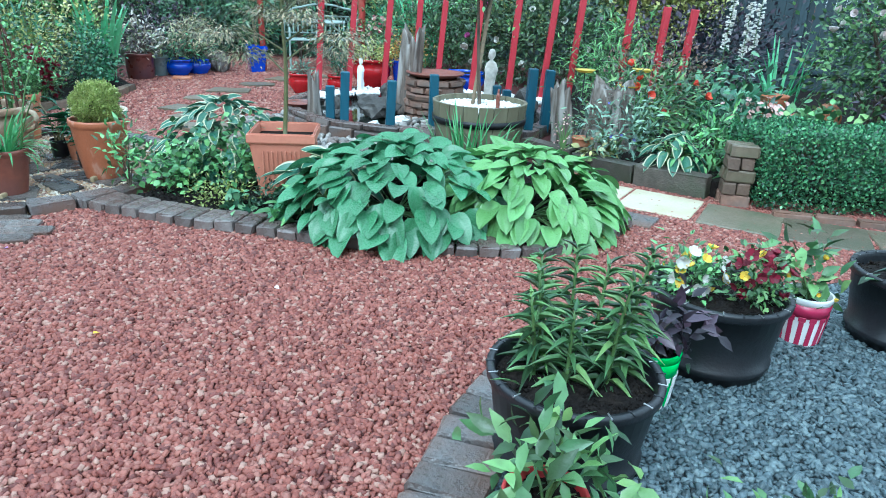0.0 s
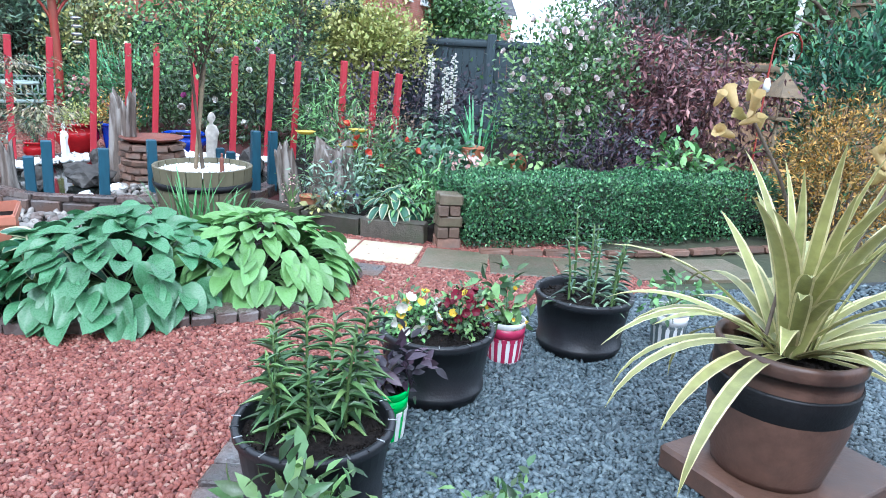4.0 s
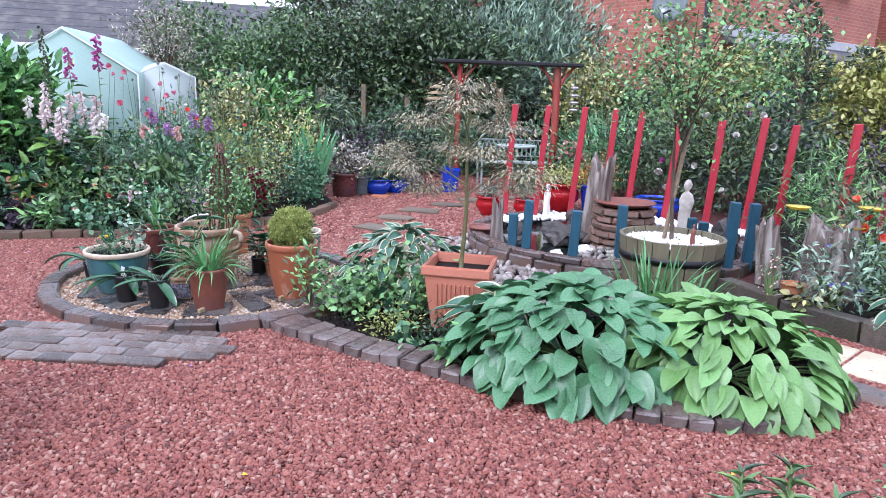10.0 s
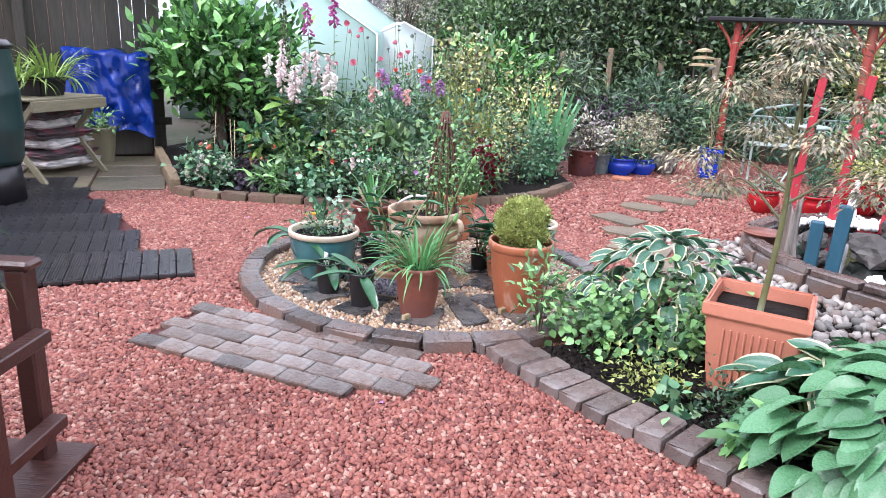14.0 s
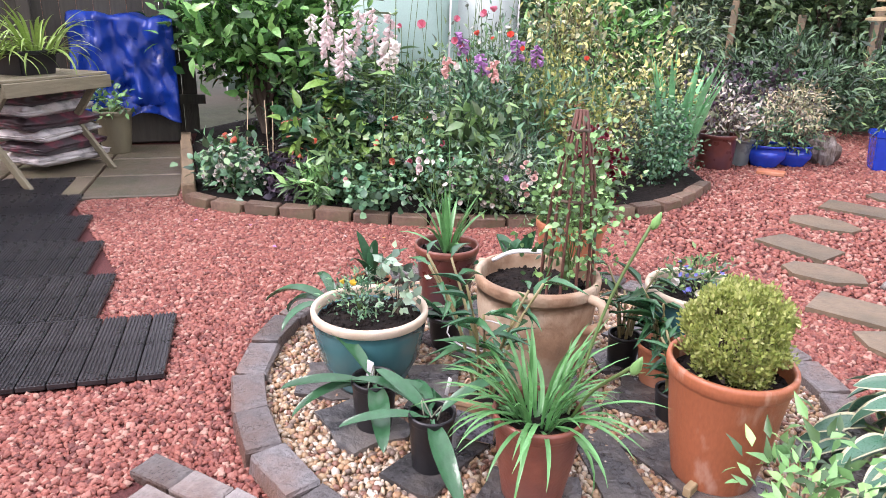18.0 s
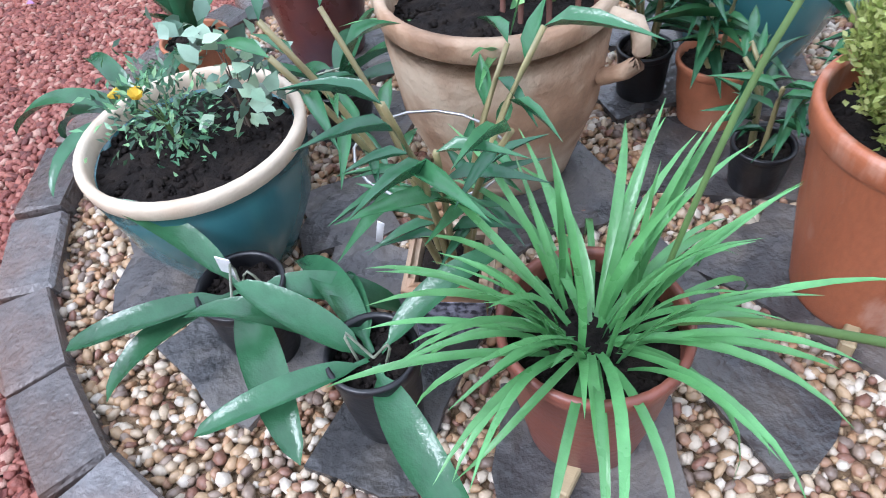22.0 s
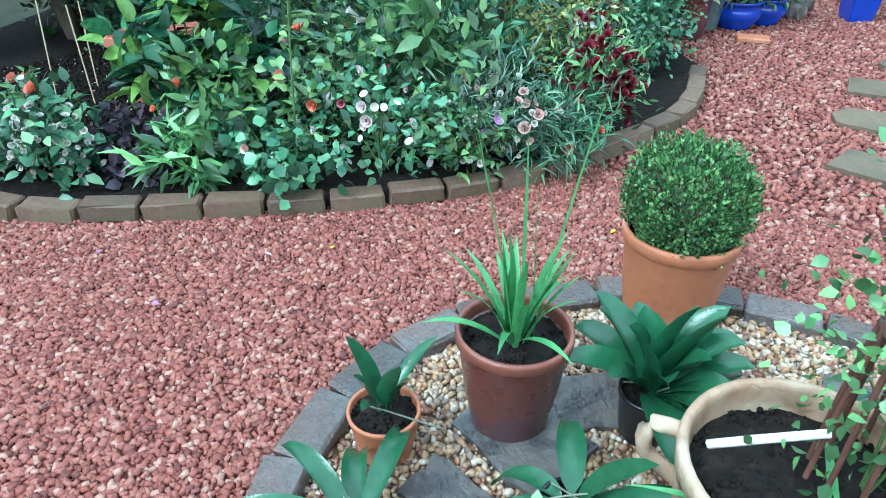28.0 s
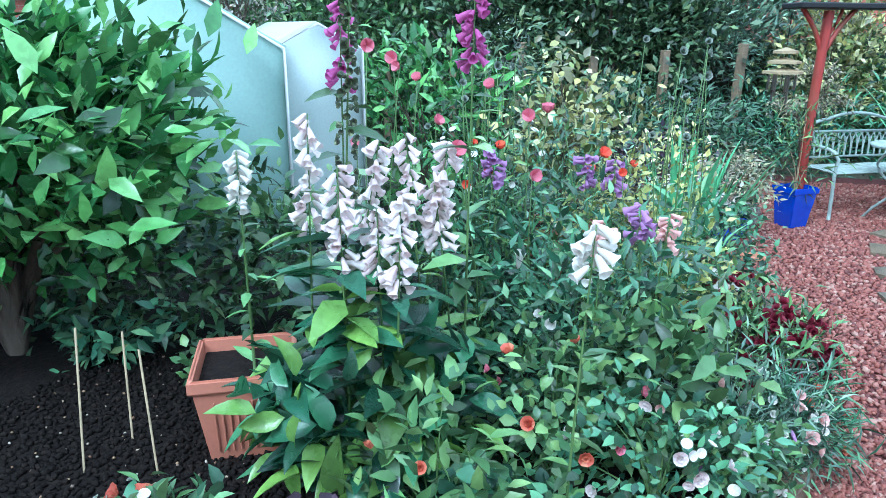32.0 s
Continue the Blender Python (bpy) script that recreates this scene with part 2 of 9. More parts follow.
def material(name, base, rough=0.75, var=0.22, scale=25.0, bump=0.25, bump_scale=90.0, other=None, other_scale=3.0, other_at=0.55,
             metal=0.0, per_object=0.0, island=None, through=0.0, coat=0.0, streak=None, spec=0.5):
    """base: colour; var: fine variation; other: a second colour in large soft stains; island: colours picked piece by piece;
    through: light that shines through leaves; streak: stretch of the grain along x, y, z."""
    m = bpy.data.materials.new(name)
    m.use_nodes = True
    nt = m.node_tree
    nt.nodes.clear()
    N, L = nt.nodes.new, nt.links.new
    out, bsdf = N("ShaderNodeOutputMaterial"), N("ShaderNodeBsdfPrincipled")
    where = N("ShaderNodeTexCoord").outputs["Object"]
    if streak:
        mp = N("ShaderNodeMapping")
        mp.inputs["Scale"].default_value = streak
        L(where, mp.inputs["Vector"])
        where = mp.outputs["Vector"]

    def noise_of(s, detail=4.0):
        n = N("ShaderNodeTexNoise")
        n.inputs["Scale"].default_value, n.inputs["Detail"].default_value = s, detail
        L(where, n.inputs["Vector"])
        return n.outputs["Fac"]

    def mix(kind, fac, a, b):
        x = N("ShaderNodeMix")
        x.data_type, x.blend_type = "RGBA", kind
        for sock, val in ((x.inputs[0], fac), (x.inputs[6], a), (x.inputs[7], b)):
            if isinstance(val, bpy.types.NodeSocket):
                L(val, sock)
            else:
                sock.default_value = val
        return x.outputs[2]

    def ramp(fac, stops, hard=False):
        r = N("ShaderNodeValToRGB")
        r.color_ramp.interpolation = "CONSTANT" if hard else "LINEAR"
        while len(r.color_ramp.elements) < len(stops):
            r.color_ramp.elements.new(0.5)
        for e, (p, c) in zip(r.color_ramp.elements, stops):
            e.position, e.color = p, tuple(c[:3]) + (1.0,)
        L(fac, r.inputs["Fac"])
        return r.outputs["Color"]

    if island:
        g = N("ShaderNodeNewGeometry")
        col = ramp(g.outputs["Random Per Island"], [(i / len(island), c) for i, c in enumerate(island)], hard=len(island) > 3)
    else:
        col = base[:3] + (1.0,)
    grain = ramp(noise_of(scale), [(0.25, (1 - var,) * 3), (0.75, (1 + var * 0.6,) * 3)])
    col = mix("MULTIPLY", 1.0, col, grain)
    if other:
        col = mix("MIX", ramp(noise_of(other_scale, 6.0), [(other_at - 0.08, (0, 0, 0)), (other_at + 0.12, (1, 1, 1))]), col, other[:3] + (1.0,))
    if per_object:
        o = N("ShaderNodeObjectInfo")
        col = mix("MULTIPLY", 1.0, col, ramp(o.outputs["Random"], [(0, (1 - per_object,) * 3), (0.5, (1, 1 - per_object * 0.2, 1 - per_object * 0.3)), (1, (1 + per_object * 0.5,) * 3)]))
    L(col, bsdf.inputs["Base Color"]) if isinstance(col, bpy.types.NodeSocket) else None
    r = N("ShaderNodeMapRange")
    r.inputs["To Min"].default_value, r.inputs["To Max"].default_value = max(0.02, rough - 0.12), min(1.0, rough + 0.12)
    L(noise_of(scale * 0.5), r.inputs["Value"])
    L(r.outputs["Result"], bsdf.inputs["Roughness"])
    bsdf.inputs["Metallic"].default_value = metal
    bsdf.inputs["Specular IOR Level"].default_value = spec
    bsdf.inputs["Coat Weight"].default_value = coat
    bsdf.inputs["Coat Roughness"].default_value = 0.12
    if bump:
        b = N("ShaderNodeBump")
        b.inputs["Strength"].default_value, b.inputs["Distance"].default_value = bump, 0.01
        L(noise_of(bump_scale), b.inputs["Height"])
        L(b.outputs["Normal"], bsdf.inputs["Normal"])
    end = bsdf.outputs["BSDF"]
    if through:
        tr, ms = N("ShaderNodeBsdfTranslucent"), N("ShaderNodeMixShader")
        L(col, tr.inputs["Color"])
        ms.inputs["Fac"].default_value = through
        L(end, ms.inputs[1])
        L(tr.outputs["BSDF"], ms.inputs[2])
        end = ms.outputs["Shader"]
    L(end, out.inputs["Surface"])
    return m


def foliage(name, *cols, rough=0.36, through=0.14, var=0.25, scale=30.0, spread=True):
    """Leaves of several tones: mature, fresh and dark shade-painted copies mixed leaf by leaf."""
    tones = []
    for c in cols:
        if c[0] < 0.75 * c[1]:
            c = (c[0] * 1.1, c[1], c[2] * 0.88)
        # 0.38 copies paint in the crown's shade, brighter fresh ones raise contrast
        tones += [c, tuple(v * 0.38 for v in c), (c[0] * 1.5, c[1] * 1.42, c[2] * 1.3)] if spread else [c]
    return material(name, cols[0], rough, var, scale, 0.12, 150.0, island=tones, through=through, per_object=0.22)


def petals(name, *cols):
    return material(name, cols[0], 0.6, 0.12, 60.0, 0.05, 200.0, island=list(cols), through=0.3)


RED_CHIPS = material("red_gravel", (0.312, 0.100, 0.070), 0.55, 0.3, 60, 0.4, 150, island=[(0.239, 0.078, 0.058), (0.291, 0.108, 0.081), (0.187, 0.058, 0.046), (0.322, 0.140, 0.107), (0.260, 0.088, 0.065), (0.208, 0.070, 0.055), (0.312, 0.120, 0.088), (0.395, 0.230, 0.176), (0.250, 0.080, 0.058), (0.135, 0.045, 0.037)], spec=0.35)
# gravel beds take darkened chip colours: shade between the stones is painted in
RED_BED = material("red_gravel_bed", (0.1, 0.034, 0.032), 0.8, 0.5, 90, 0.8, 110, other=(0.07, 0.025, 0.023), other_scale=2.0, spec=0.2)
SLATE_CHIPS = material("slate_gravel", (0.1, 0.12, 0.13), 0.4, 0.3, 60, 0.4, 150, island=[(0.065, 0.09, 0.1), (0.105, 0.14, 0.155), (0.045, 0.064, 0.072), (0.15, 0.19, 0.2), (0.08, 0.11, 0.125)])
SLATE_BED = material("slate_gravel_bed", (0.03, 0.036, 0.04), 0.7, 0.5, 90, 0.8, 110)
GOLD_STONES = material("golden_gravel", (0.5, 0.35, 0.18), 0.4, 0.25, 70, 0.2, 120, island=[(0.42, 0.29, 0.17), (0.5, 0.42, 0.32), (0.31, 0.18, 0.11), (0.38, 0.25, 0.14), (0.58, 0.51, 0.42), (0.36, 0.21, 0.11), (0.22, 0.11, 0.075), (0.44, 0.34, 0.23), (0.27, 0.2, 0.15), (0.18, 0.13, 0.1)])
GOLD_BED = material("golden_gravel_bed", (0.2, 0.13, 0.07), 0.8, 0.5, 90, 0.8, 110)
COBBLES = material("cobble_stone", (0.3, 0.29, 0.27), 0.5, 0.2, 40, 0.15, 120, island=[(0.2, 0.18, 0.16), (0.3, 0.27, 0.24), (0.13, 0.12, 0.11), (0.38, 0.34, 0.3), (0.17, 0.13, 0.11)])
WHITE_STONES = material("white_pebbles", (0.8, 0.79, 0.76), 0.6, 0.1, 60, 0.15, 120, island=[(0.8, 0.79, 0.76), (0.7, 0.69, 0.66), (0.85, 0.84, 0.82)])
SOIL = material("wet_soil", (0.011, 0.0085, 0.0075), 0.85, 0.6, 70, 1.0, 60, other=(0.02, 0.015, 0.012), other_scale=30, spec=0.15)
GRASS = material("rough_ground", (0.05, 0.06, 0.03), 0.9, 0.4, 8, 0.6, 30, other=(0.09, 0.075, 0.05), other_scale=0.4)
GREY_BLOCK = material("grey_block_paver", (0.12, 0.115, 0.115), 0.3, 0.35, 40, 0.6, 90, other=(0.13, 0.085, 0.066), other_scale=4, other_at=0.47, per_object=0.45)
BROWN_BLOCK = material("brown_block_paver", (0.12, 0.085, 0.075), 0.28, 0.3, 40, 0.4, 130, other=(0.15, 0.13, 0.12), other_scale=6, other_at=0.5, per_object=0.35)
SETT = material("wet_paver", (0.19, 0.175, 0.165), 0.16, 0.35, 30, 0.6, 90, other=(0.12, 0.075, 0.058), other_scale=5, other_at=0.48, per_object=0.5)
BED_BRICK = material("mossy_edging_brick", (0.15, 0.1, 0.07), 0.6, 0.3, 40, 0.5, 120, other=(0.11, 0.095, 0.05), other_scale=7, per_object=0.3)
WALL_STONE = material("dark_walling_stone", (0.085, 0.075, 0.06), 0.55, 0.35, 30, 0.6, 80, other=(0.06, 0.065, 0.04), other_scale=6, per_object=0.3)
PALE_SLAB = material("pale_sandstone_slab", (0.52, 0.46, 0.33), 0.55, 0.12, 60, 0.25, 150, other=(0.44, 0.37, 0.24), other_scale=4)
MOSS_SLAB = material("mossy_slab", (0.15, 0.125, 0.085), 0.4, 0.3, 40, 0.35, 120, other=(0.1, 0.1, 0.06), other_scale=5, per_object=0.25)
STEP_STONE = material("stepping_stone", (0.17, 0.135, 0.09), 0.45, 0.3, 30, 0.4, 90, other=(0.11, 0.095, 0.065), other_scale=5, per_object=0.25)
SLATE = material("wet_slate", (0.075, 0.074, 0.076), 0.28, 0.45, 22, 1.0, 34, other=(0.12, 0.11, 0.1), other_scale=12, other_at=0.52, per_object=0.35)
TERRACOTTA = material("terracotta", (0.42, 0.155, 0.075), 0.6, 0.15, 40, 0.15, 150, other=(0.5, 0.25, 0.16), other_scale=5, other_at=0.6)
TERRA_STAIN = material("limed_terracotta", (0.36, 0.12, 0.055), 0.45, 0.15, 40, 0.12, 150, other=(0.5, 0.3, 0.22), other_scale=7, other_at=0.64, streak=(3.5, 3.5, 1.2))
TERRA_PLASTIC = material("terracotta_plastic", (0.5, 0.195, 0.125), 0.5, 0.07, 60, 0.05, 200)
TEAL_GLAZE = material("teal_glaze", (0.03, 0.115, 0.125), 0.22, 0.25, 14, 0.04, 60, other=(0.05, 0.16, 0.17), other_scale=5, coat=0.5, streak=(1, 1, 0.4))
CREAM_RIM = material("cream_clay", (0.58, 0.49, 0.37), 0.6, 0.12, 40, 0.15, 150, other=(0.48, 0.37, 0.26), other_scale=8)
PLUM_GLAZE = material("plum_glaze", (0.11, 0.032, 0.026), 0.3, 0.25, 30, 0.12, 70, other=(0.07, 0.03, 0.04), other_scale=6, coat=0.3)
LILY_CLAY = material("red_brown_clay", (0.2, 0.068, 0.045), 0.4, 0.2, 30, 0.15, 90, other=(0.14, 0.055, 0.045), other_scale=6)
OLD_CLAY = material("weathered_stone_clay", (0.34, 0.21, 0.125), 0.65, 0.4, 14, 0.5, 50, other=(0.44, 0.35, 0.25), other_scale=7, other_at=0.5)
BLACK_PLASTIC = material("black_plastic", (0.012, 0.012, 0.014), 0.35, 0.2, 40, 0.08, 100)
TUB_PLASTIC = material("black_tub_plastic", (0.014, 0.015, 0.018), 0.42, 0.3, 30, 0.12, 90)
BLUE_GLAZE = material("cobalt_glaze", (0.012, 0.05, 0.42), 0.15, 0.15, 20, 0.03, 60, coat=0.6)
RED_GLAZE = material("red_glaze", (0.36, 0.01, 0.014), 0.15, 0.15, 20, 0.03, 60, coat=0.6)
GREY_GLAZE = material("grey_glaze", (0.12, 0.15, 0.15), 0.3, 0.15, 20, 0.03, 60, coat=0.3)
URN_CLAY = material("brown_urn_clay", (0.12, 0.065, 0.045), 0.45, 0.25, 25, 0.15, 80, other=(0.07, 0.045, 0.035), other_scale=4)
RED_PAINT = material("red_painted_timber", (0.4, 0.025, 0.04), 0.5, 0.15, 30, 0.2, 90, streak=(1, 1, 0.15))
ARBOUR_PAINT = material("worn_red_timber", (0.3, 0.035, 0.025), 0.55, 0.3, 30, 0.3, 60, other=(0.2, 0.075, 0.04), other_scale=6, streak=(1, 1, 0.2))
BLUE_PAINT = material("blue_painted_timber", (0.02, 0.085, 0.13), 0.5, 0.2, 30, 0.2, 90, streak=(1, 1, 0.2))
STATUE = material("weathered_cast_stone", (0.62, 0.57, 0.5), 0.75, 0.2, 40, 0.3, 120, other=(0.4, 0.35, 0.28), other_scale=9, other_at=0.58)
BARREL = material("olive_painted_barrel", (0.17, 0.155, 0.095), 0.55, 0.2, 25, 0.25, 70, other=(0.12, 0.1, 0.06), other_scale=6, streak=(1, 1, 0.25))
IRON = material("dark_iron", (0.03, 0.03, 0.032), 0.5, 0.2, 40, 0.15, 120, metal=0.7)
BENCH_PAINT = material("pale_green_metal", (0.36, 0.44, 0.4), 0.45, 0.15, 30, 0.12, 90, other=(0.27, 0.32, 0.29), other_scale=8)
DRIFTWOOD = material("grey_driftwood", (0.15, 0.12, 0.1), 0.85, 0.45, 18, 0.9, 30, other=(0.34, 0.31, 0.28), other_scale=7, streak=(3, 3, 0.35), spec=0.2)
ROCK = material("pond_rock", (0.06, 0.055, 0.05), 0.65, 0.4, 18, 0.9, 24, other=(0.12, 0.11, 0.1), other_scale=8, other_at=0.58, spec=0.3)
POND_BRICK = material("stacked_brown_stone", (0.2, 0.115, 0.08), 0.65, 0.3, 30, 0.5, 90, other=(0.13, 0.1, 0.08), other_scale=6, per_object=0.3)
DARK_WOOD = material("dark_stained_wood", (0.05, 0.017, 0.013), 0.35, 0.35, 14, 0.25, 50, other=(0.05, 0.02, 0.016), other_scale=4, streak=(0.3, 3, 3))
DECK = material("wet_black_decking", (0.022, 0.022, 0.024), 0.3, 0.3, 20, 0.3, 60, other=(0.035, 0.034, 0.036), other_scale=3)
TABLE_WOOD = material("olive_grey_wood", (0.2, 0.18, 0.115), 0.6, 0.25, 20, 0.3, 60, streak=(0.3, 3, 3))
TIMBER = material("weathered_timber", (0.2, 0.145, 0.085), 0.7, 0.35, 14, 0.4, 50, other=(0.13, 0.105, 0.07), other_scale=4, streak=(0.4, 3, 3))
TARP = material("blue_tarpaulin", (0.01, 0.05, 0.36), 0.3, 0.3, 8, 0.5, 14)
BAG_WHITE = material("printed_white_sack", (0.6, 0.58, 0.56), 0.4, 0.12, 20, 0.2, 30, other=(0.05, 0.045, 0.05), other_scale=7, other_at=0.6)
BAG_DARK = material("dark_sack", (0.05, 0.035, 0.04), 0.35, 0.3, 20, 0.2, 30, other=(0.35, 0.06, 0.1), other_scale=7, other_at=0.62)
GHOUSE = material("pale_green_sheeting", (0.44, 0.62, 0.55), 0.4, 0.08, 60, 0.15, 6, through=0.35)
GHOUSE_WHITE = material("clear_white_sheeting", (0.62, 0.7, 0.66), 0.4, 0.08, 60, 0.15, 6, through=0.35)
FENCE = material("blue_grey_fence_paint", (0.033, 0.052, 0.062), 0.7, 0.25, 14, 0.3, 60, streak=(3, 3, 0.3), per_object=0.2)
FENCE_BROWN = material("grey_brown_fence", (0.05, 0.048, 0.036), 0.8, 0.35, 14, 0.4, 60, streak=(3, 3, 0.3), per_object=0.25)
REED = material("split_reed", (0.34, 0.22, 0.13), 0.8, 0.25, 20, 0.3, 60, streak=(3, 3, 0.3), per_object=0.3)
WHITE_PAINT = material("white_paint", (0.78, 0.78, 0.77), 0.45, 0.06, 20, 0.05, 90)
GLASS = material("window_glass", (0.16, 0.19, 0.2), 0.08, 0.1, 3, 0.02, 5)
TILE = material("grey_roof_tile", (0.06, 0.06, 0.065), 0.7, 0.3, 12, 0.3, 40, other=(0.11, 0.105, 0.1), other_scale=2)
WATER = material("dark_pond_water", (0.008, 0.011, 0.009), 0.06, 0.3, 6, 0.08, 14)
BARK = material("bark", (0.09, 0.065, 0.045), 0.9, 0.4, 20, 0.8, 50, other=(0.15, 0.12, 0.09), other_scale=5, streak=(2, 2, 0.4))
GREEN_STEM = material("green_stem", (0.1, 0.17, 0.05), 0.6, 0.25, 30, 0.1, 90)
CANE = material("bamboo_cane", (0.36, 0.28, 0.16), 0.6, 0.25, 30, 0.15, 90)
LABEL = material("white_plastic_label", (0.8, 0.8, 0.8), 0.4, 0.05, 60, 0.0, 90)
CHROME = material("galvanised_metal", (0.5, 0.5, 0.5), 0.3, 0.15, 30, 0.05, 90, metal=0.9)


def brick_wall(name, a, b, mortar):
    m = bpy.data.materials.new(name)
    m.use_nodes = True
    nt = m.node_tree
    bs = nt.nodes["Principled BSDF"]
    tc, mp, br = nt.nodes.new("ShaderNodeTexCoord"), nt.nodes.new("ShaderNodeMapping"), nt.nodes.new("ShaderNodeTexBrick")
    nt.links.new(tc.outputs["UV"], mp.inputs["Vector"])
    nt.links.new(mp.outputs["Vector"], br.inputs["Vector"])
    for k, v in (("Color1", a), ("Color2", b), ("Mortar", mortar)):
        br.inputs[k].default_value = v[:3] + (1,)
    for k, v in (("Scale", 1.0), ("Mortar Size", 0.006), ("Brick Width", 0.225), ("Row Height", 0.075), ("Bias", -0.2)):
        br.inputs[k].default_value = v
    nz, mx = nt.nodes.new("ShaderNodeTexNoise"), nt.nodes.new("ShaderNodeMix")
    nz.inputs["Scale"].default_value = 1.3
    mx.data_type, mx.blend_type = "RGBA", "OVERLAY"
    mx.inputs[0].default_value = 0.35
    nt.links.new(tc.outputs["Object"], nz.inputs["Vector"])
    nt.links.new(br.outputs["Color"], mx.inputs[6])
    nt.links.new(nz.outputs["Fac"], mx.inputs[7])
    nt.links.new(mx.outputs[2], bs.inputs["Base Color"])
    bp = nt.nodes.new("ShaderNodeBump")
    bp.inputs["Strength"].default_value, bp.inputs["Distance"].default_value = 0.6, 0.01
    bp.invert = True
    nt.links.new(br.outputs["Fac"], bp.inputs["Height"])
    nt.links.new(bp.outputs["Normal"], bs.inputs["Normal"])
    bs.inputs["Roughness"].default_value = 0.85
    return m


HOUSE_BRICK = brick_wall("house_brick", (0.4, 0.13, 0.085), (0.33, 0.1, 0.07), (0.36, 0.25, 0.2))
OLD_BRICK = brick_wall("old_garden_brick", (0.3, 0.13, 0.08), (0.2, 0.09, 0.06), (0.3, 0.25, 0.2))

# ---------------------------------------------------------------- plan
RING_C, RING_R = (-3.08, 5.17), (1.09, 1.04)
POND_C, POND_R = (-0.72, 7.8), 1.3
ISLAND = smooth_line([(-2.08, 4.54), (-1.62, 4.46), (-1.18, 4.4), (-0.76, 4.32), (-0.3, 4.3), (0.15, 4.34), (0.5, 4.55), (0.72, 4.95), (0.72, 5.45), (0.45, 6),
                      (-0.3, 6.35), (-1.1, 6.4), (-1.65, 6.25), (-1.85, 5.75), (-1.86, 5.1)], 60, closed=True)
ISLAND_FRONT = smooth_line([(-2.3, 4.55), (-1.62, 4.36), (-1.18, 4.3), (-0.76, 4.21), (-0.3, 4.2), (0.15, 4.24), (0.55, 4.47), (0.8, 4.85)], 34)
BED_FRONT = smooth_line([(-6.03, 5.27), (-5.85, 5.31), (-5.63, 5.42), (-5.25, 5.69), (-4.88, 5.97), (-4.54, 6.28), (-4.26, 6.65), (-4.0, 7.27), (-3.89, 7.8), (-4.0, 8.5)], 26)
BED = np.concatenate([BED_FRONT, [(-4.6, 9.2), (-6.0, 11.0), (-9.5, 9.0), (-8.3, 6.45), (-7.4, 5.95), (-6.7, 5.65)]])
SLATE_AREA = [(-0.3, -2.5), (-0.3, 1.5), (-0.18, 2.3), (-0.1, 2.7), (-0.02, 3.05), (0.25, 3.35), (0.65, 3.7), (1.1, 4), (1.7, 4.25), (2.5, 4.3), (6.4, 4.2), (6.4, -2.5)]
DECK_U, DECK_W = np.array([0.87, -0.49]), np.array([-0.49, -0.87])


def oval(n, c, r, grow=0.0):
    a = np.arange(n) / n * PI2
    return np.stack([c[0] + (r[0] + grow) * np.cos(a), c[1] + (r[1] + grow) * np.sin(a)], 1)


# ground, and the gravel layers on it, their sheets darkened as shaded gaps
structure("ground", sheet([(-400, -400), (400, -400), (400, 400), (-400, 400)], -0.012), GRASS, "bare wet earth and rough grass")
structure("gravel_path", sheet([(-9.0, -2.0), (2.6, -2.0), (2.6, 5.5), (1.7, 6.2), (0.9, 13.0), (-5.2, 13.0), (-5.2, 9.5), (-9.0, 6.2)], 0.0), RED_BED, "bed of wet red gravel, darkened as shaded gaps")
structure("slate_gravel_area", sheet(SLATE_AREA, 0.006), SLATE_BED, "bed of wet blue-grey slate chippings, darkened as shaded gaps")
structure("island_bed_soil", sheet(ISLAND, 0.035, 0.05), SOIL, "dark wet soil of the island bed")
structure("flower_bed_soil", sheet(BED, 0.06, 0.08), SOIL, "dark wet soil of the flower bed")
structure("ring_bed_base", sheet(oval(48, RING_C, RING_R, -0.03), 0.012), GOLD_BED, "base of golden gravel inside the ring, darkened as shaded gaps")
structure("raised_bed_soil", sheet([(0.42, 6.26), (0.92, 5.91), (1.46, 5.56), (1.82, 5.56), (5.42, 5.51), (6.42, 8.56), (2.92, 12.56), (0.92, 10.06), (0.57, 7.56)], 0.115, 0.13), SOIL, "dark soil of the raised bed")


def chips(area, step, size, flat, keep=None):
    """Broken stones strewn over an outline."""
    lo, hi = np.min(area, 0), np.max(area, 0)
    gx, gy = np.meshgrid(np.arange(lo[0], hi[0], step), np.arange(lo[1], hi[1], step))
    xy = np.stack([gx.ravel(), gy.ravel()], 1) + RNG.uniform(-0.5, 0.5, (gx.size, 2)) * step
    ok = inside(area, xy)
    if keep is not None:
        ok &= keep(xy)
    xy = xy[ok]
    n = len(xy)
    s = size * RNG.uniform(0.6, 1.35, n)
    normal = unit(RNG.normal(size=(n, 3)) * 0.42 + [0, 0, 1])
    along = RNG.normal(size=(n, 3))
    m = frames_of(np.cross(normal, along), normal, s * RNG.uniform(0.42, 0.8, n), s, s * flat)
    return xy, s, m


def crumbs(r, n, z, g, size=0.009):
    """Clods and crumbs lying on soil in a pot."""
    a, q = g.uniform(0, PI2, n), r * np.sqrt(g.uniform(0, 1, n))
    s = size * g.uniform(0.4, 1.5, n)
    m = frames_of(g.normal(size=(n, 3)), g.normal(size=(n, 3)) + [0, 0, 1], s, s, s * 0.7)
    return mesh_of(*scatter(STONE, m, np.stack([q * np.cos(a), q * np.sin(a), z + s * 0.15], 1)))


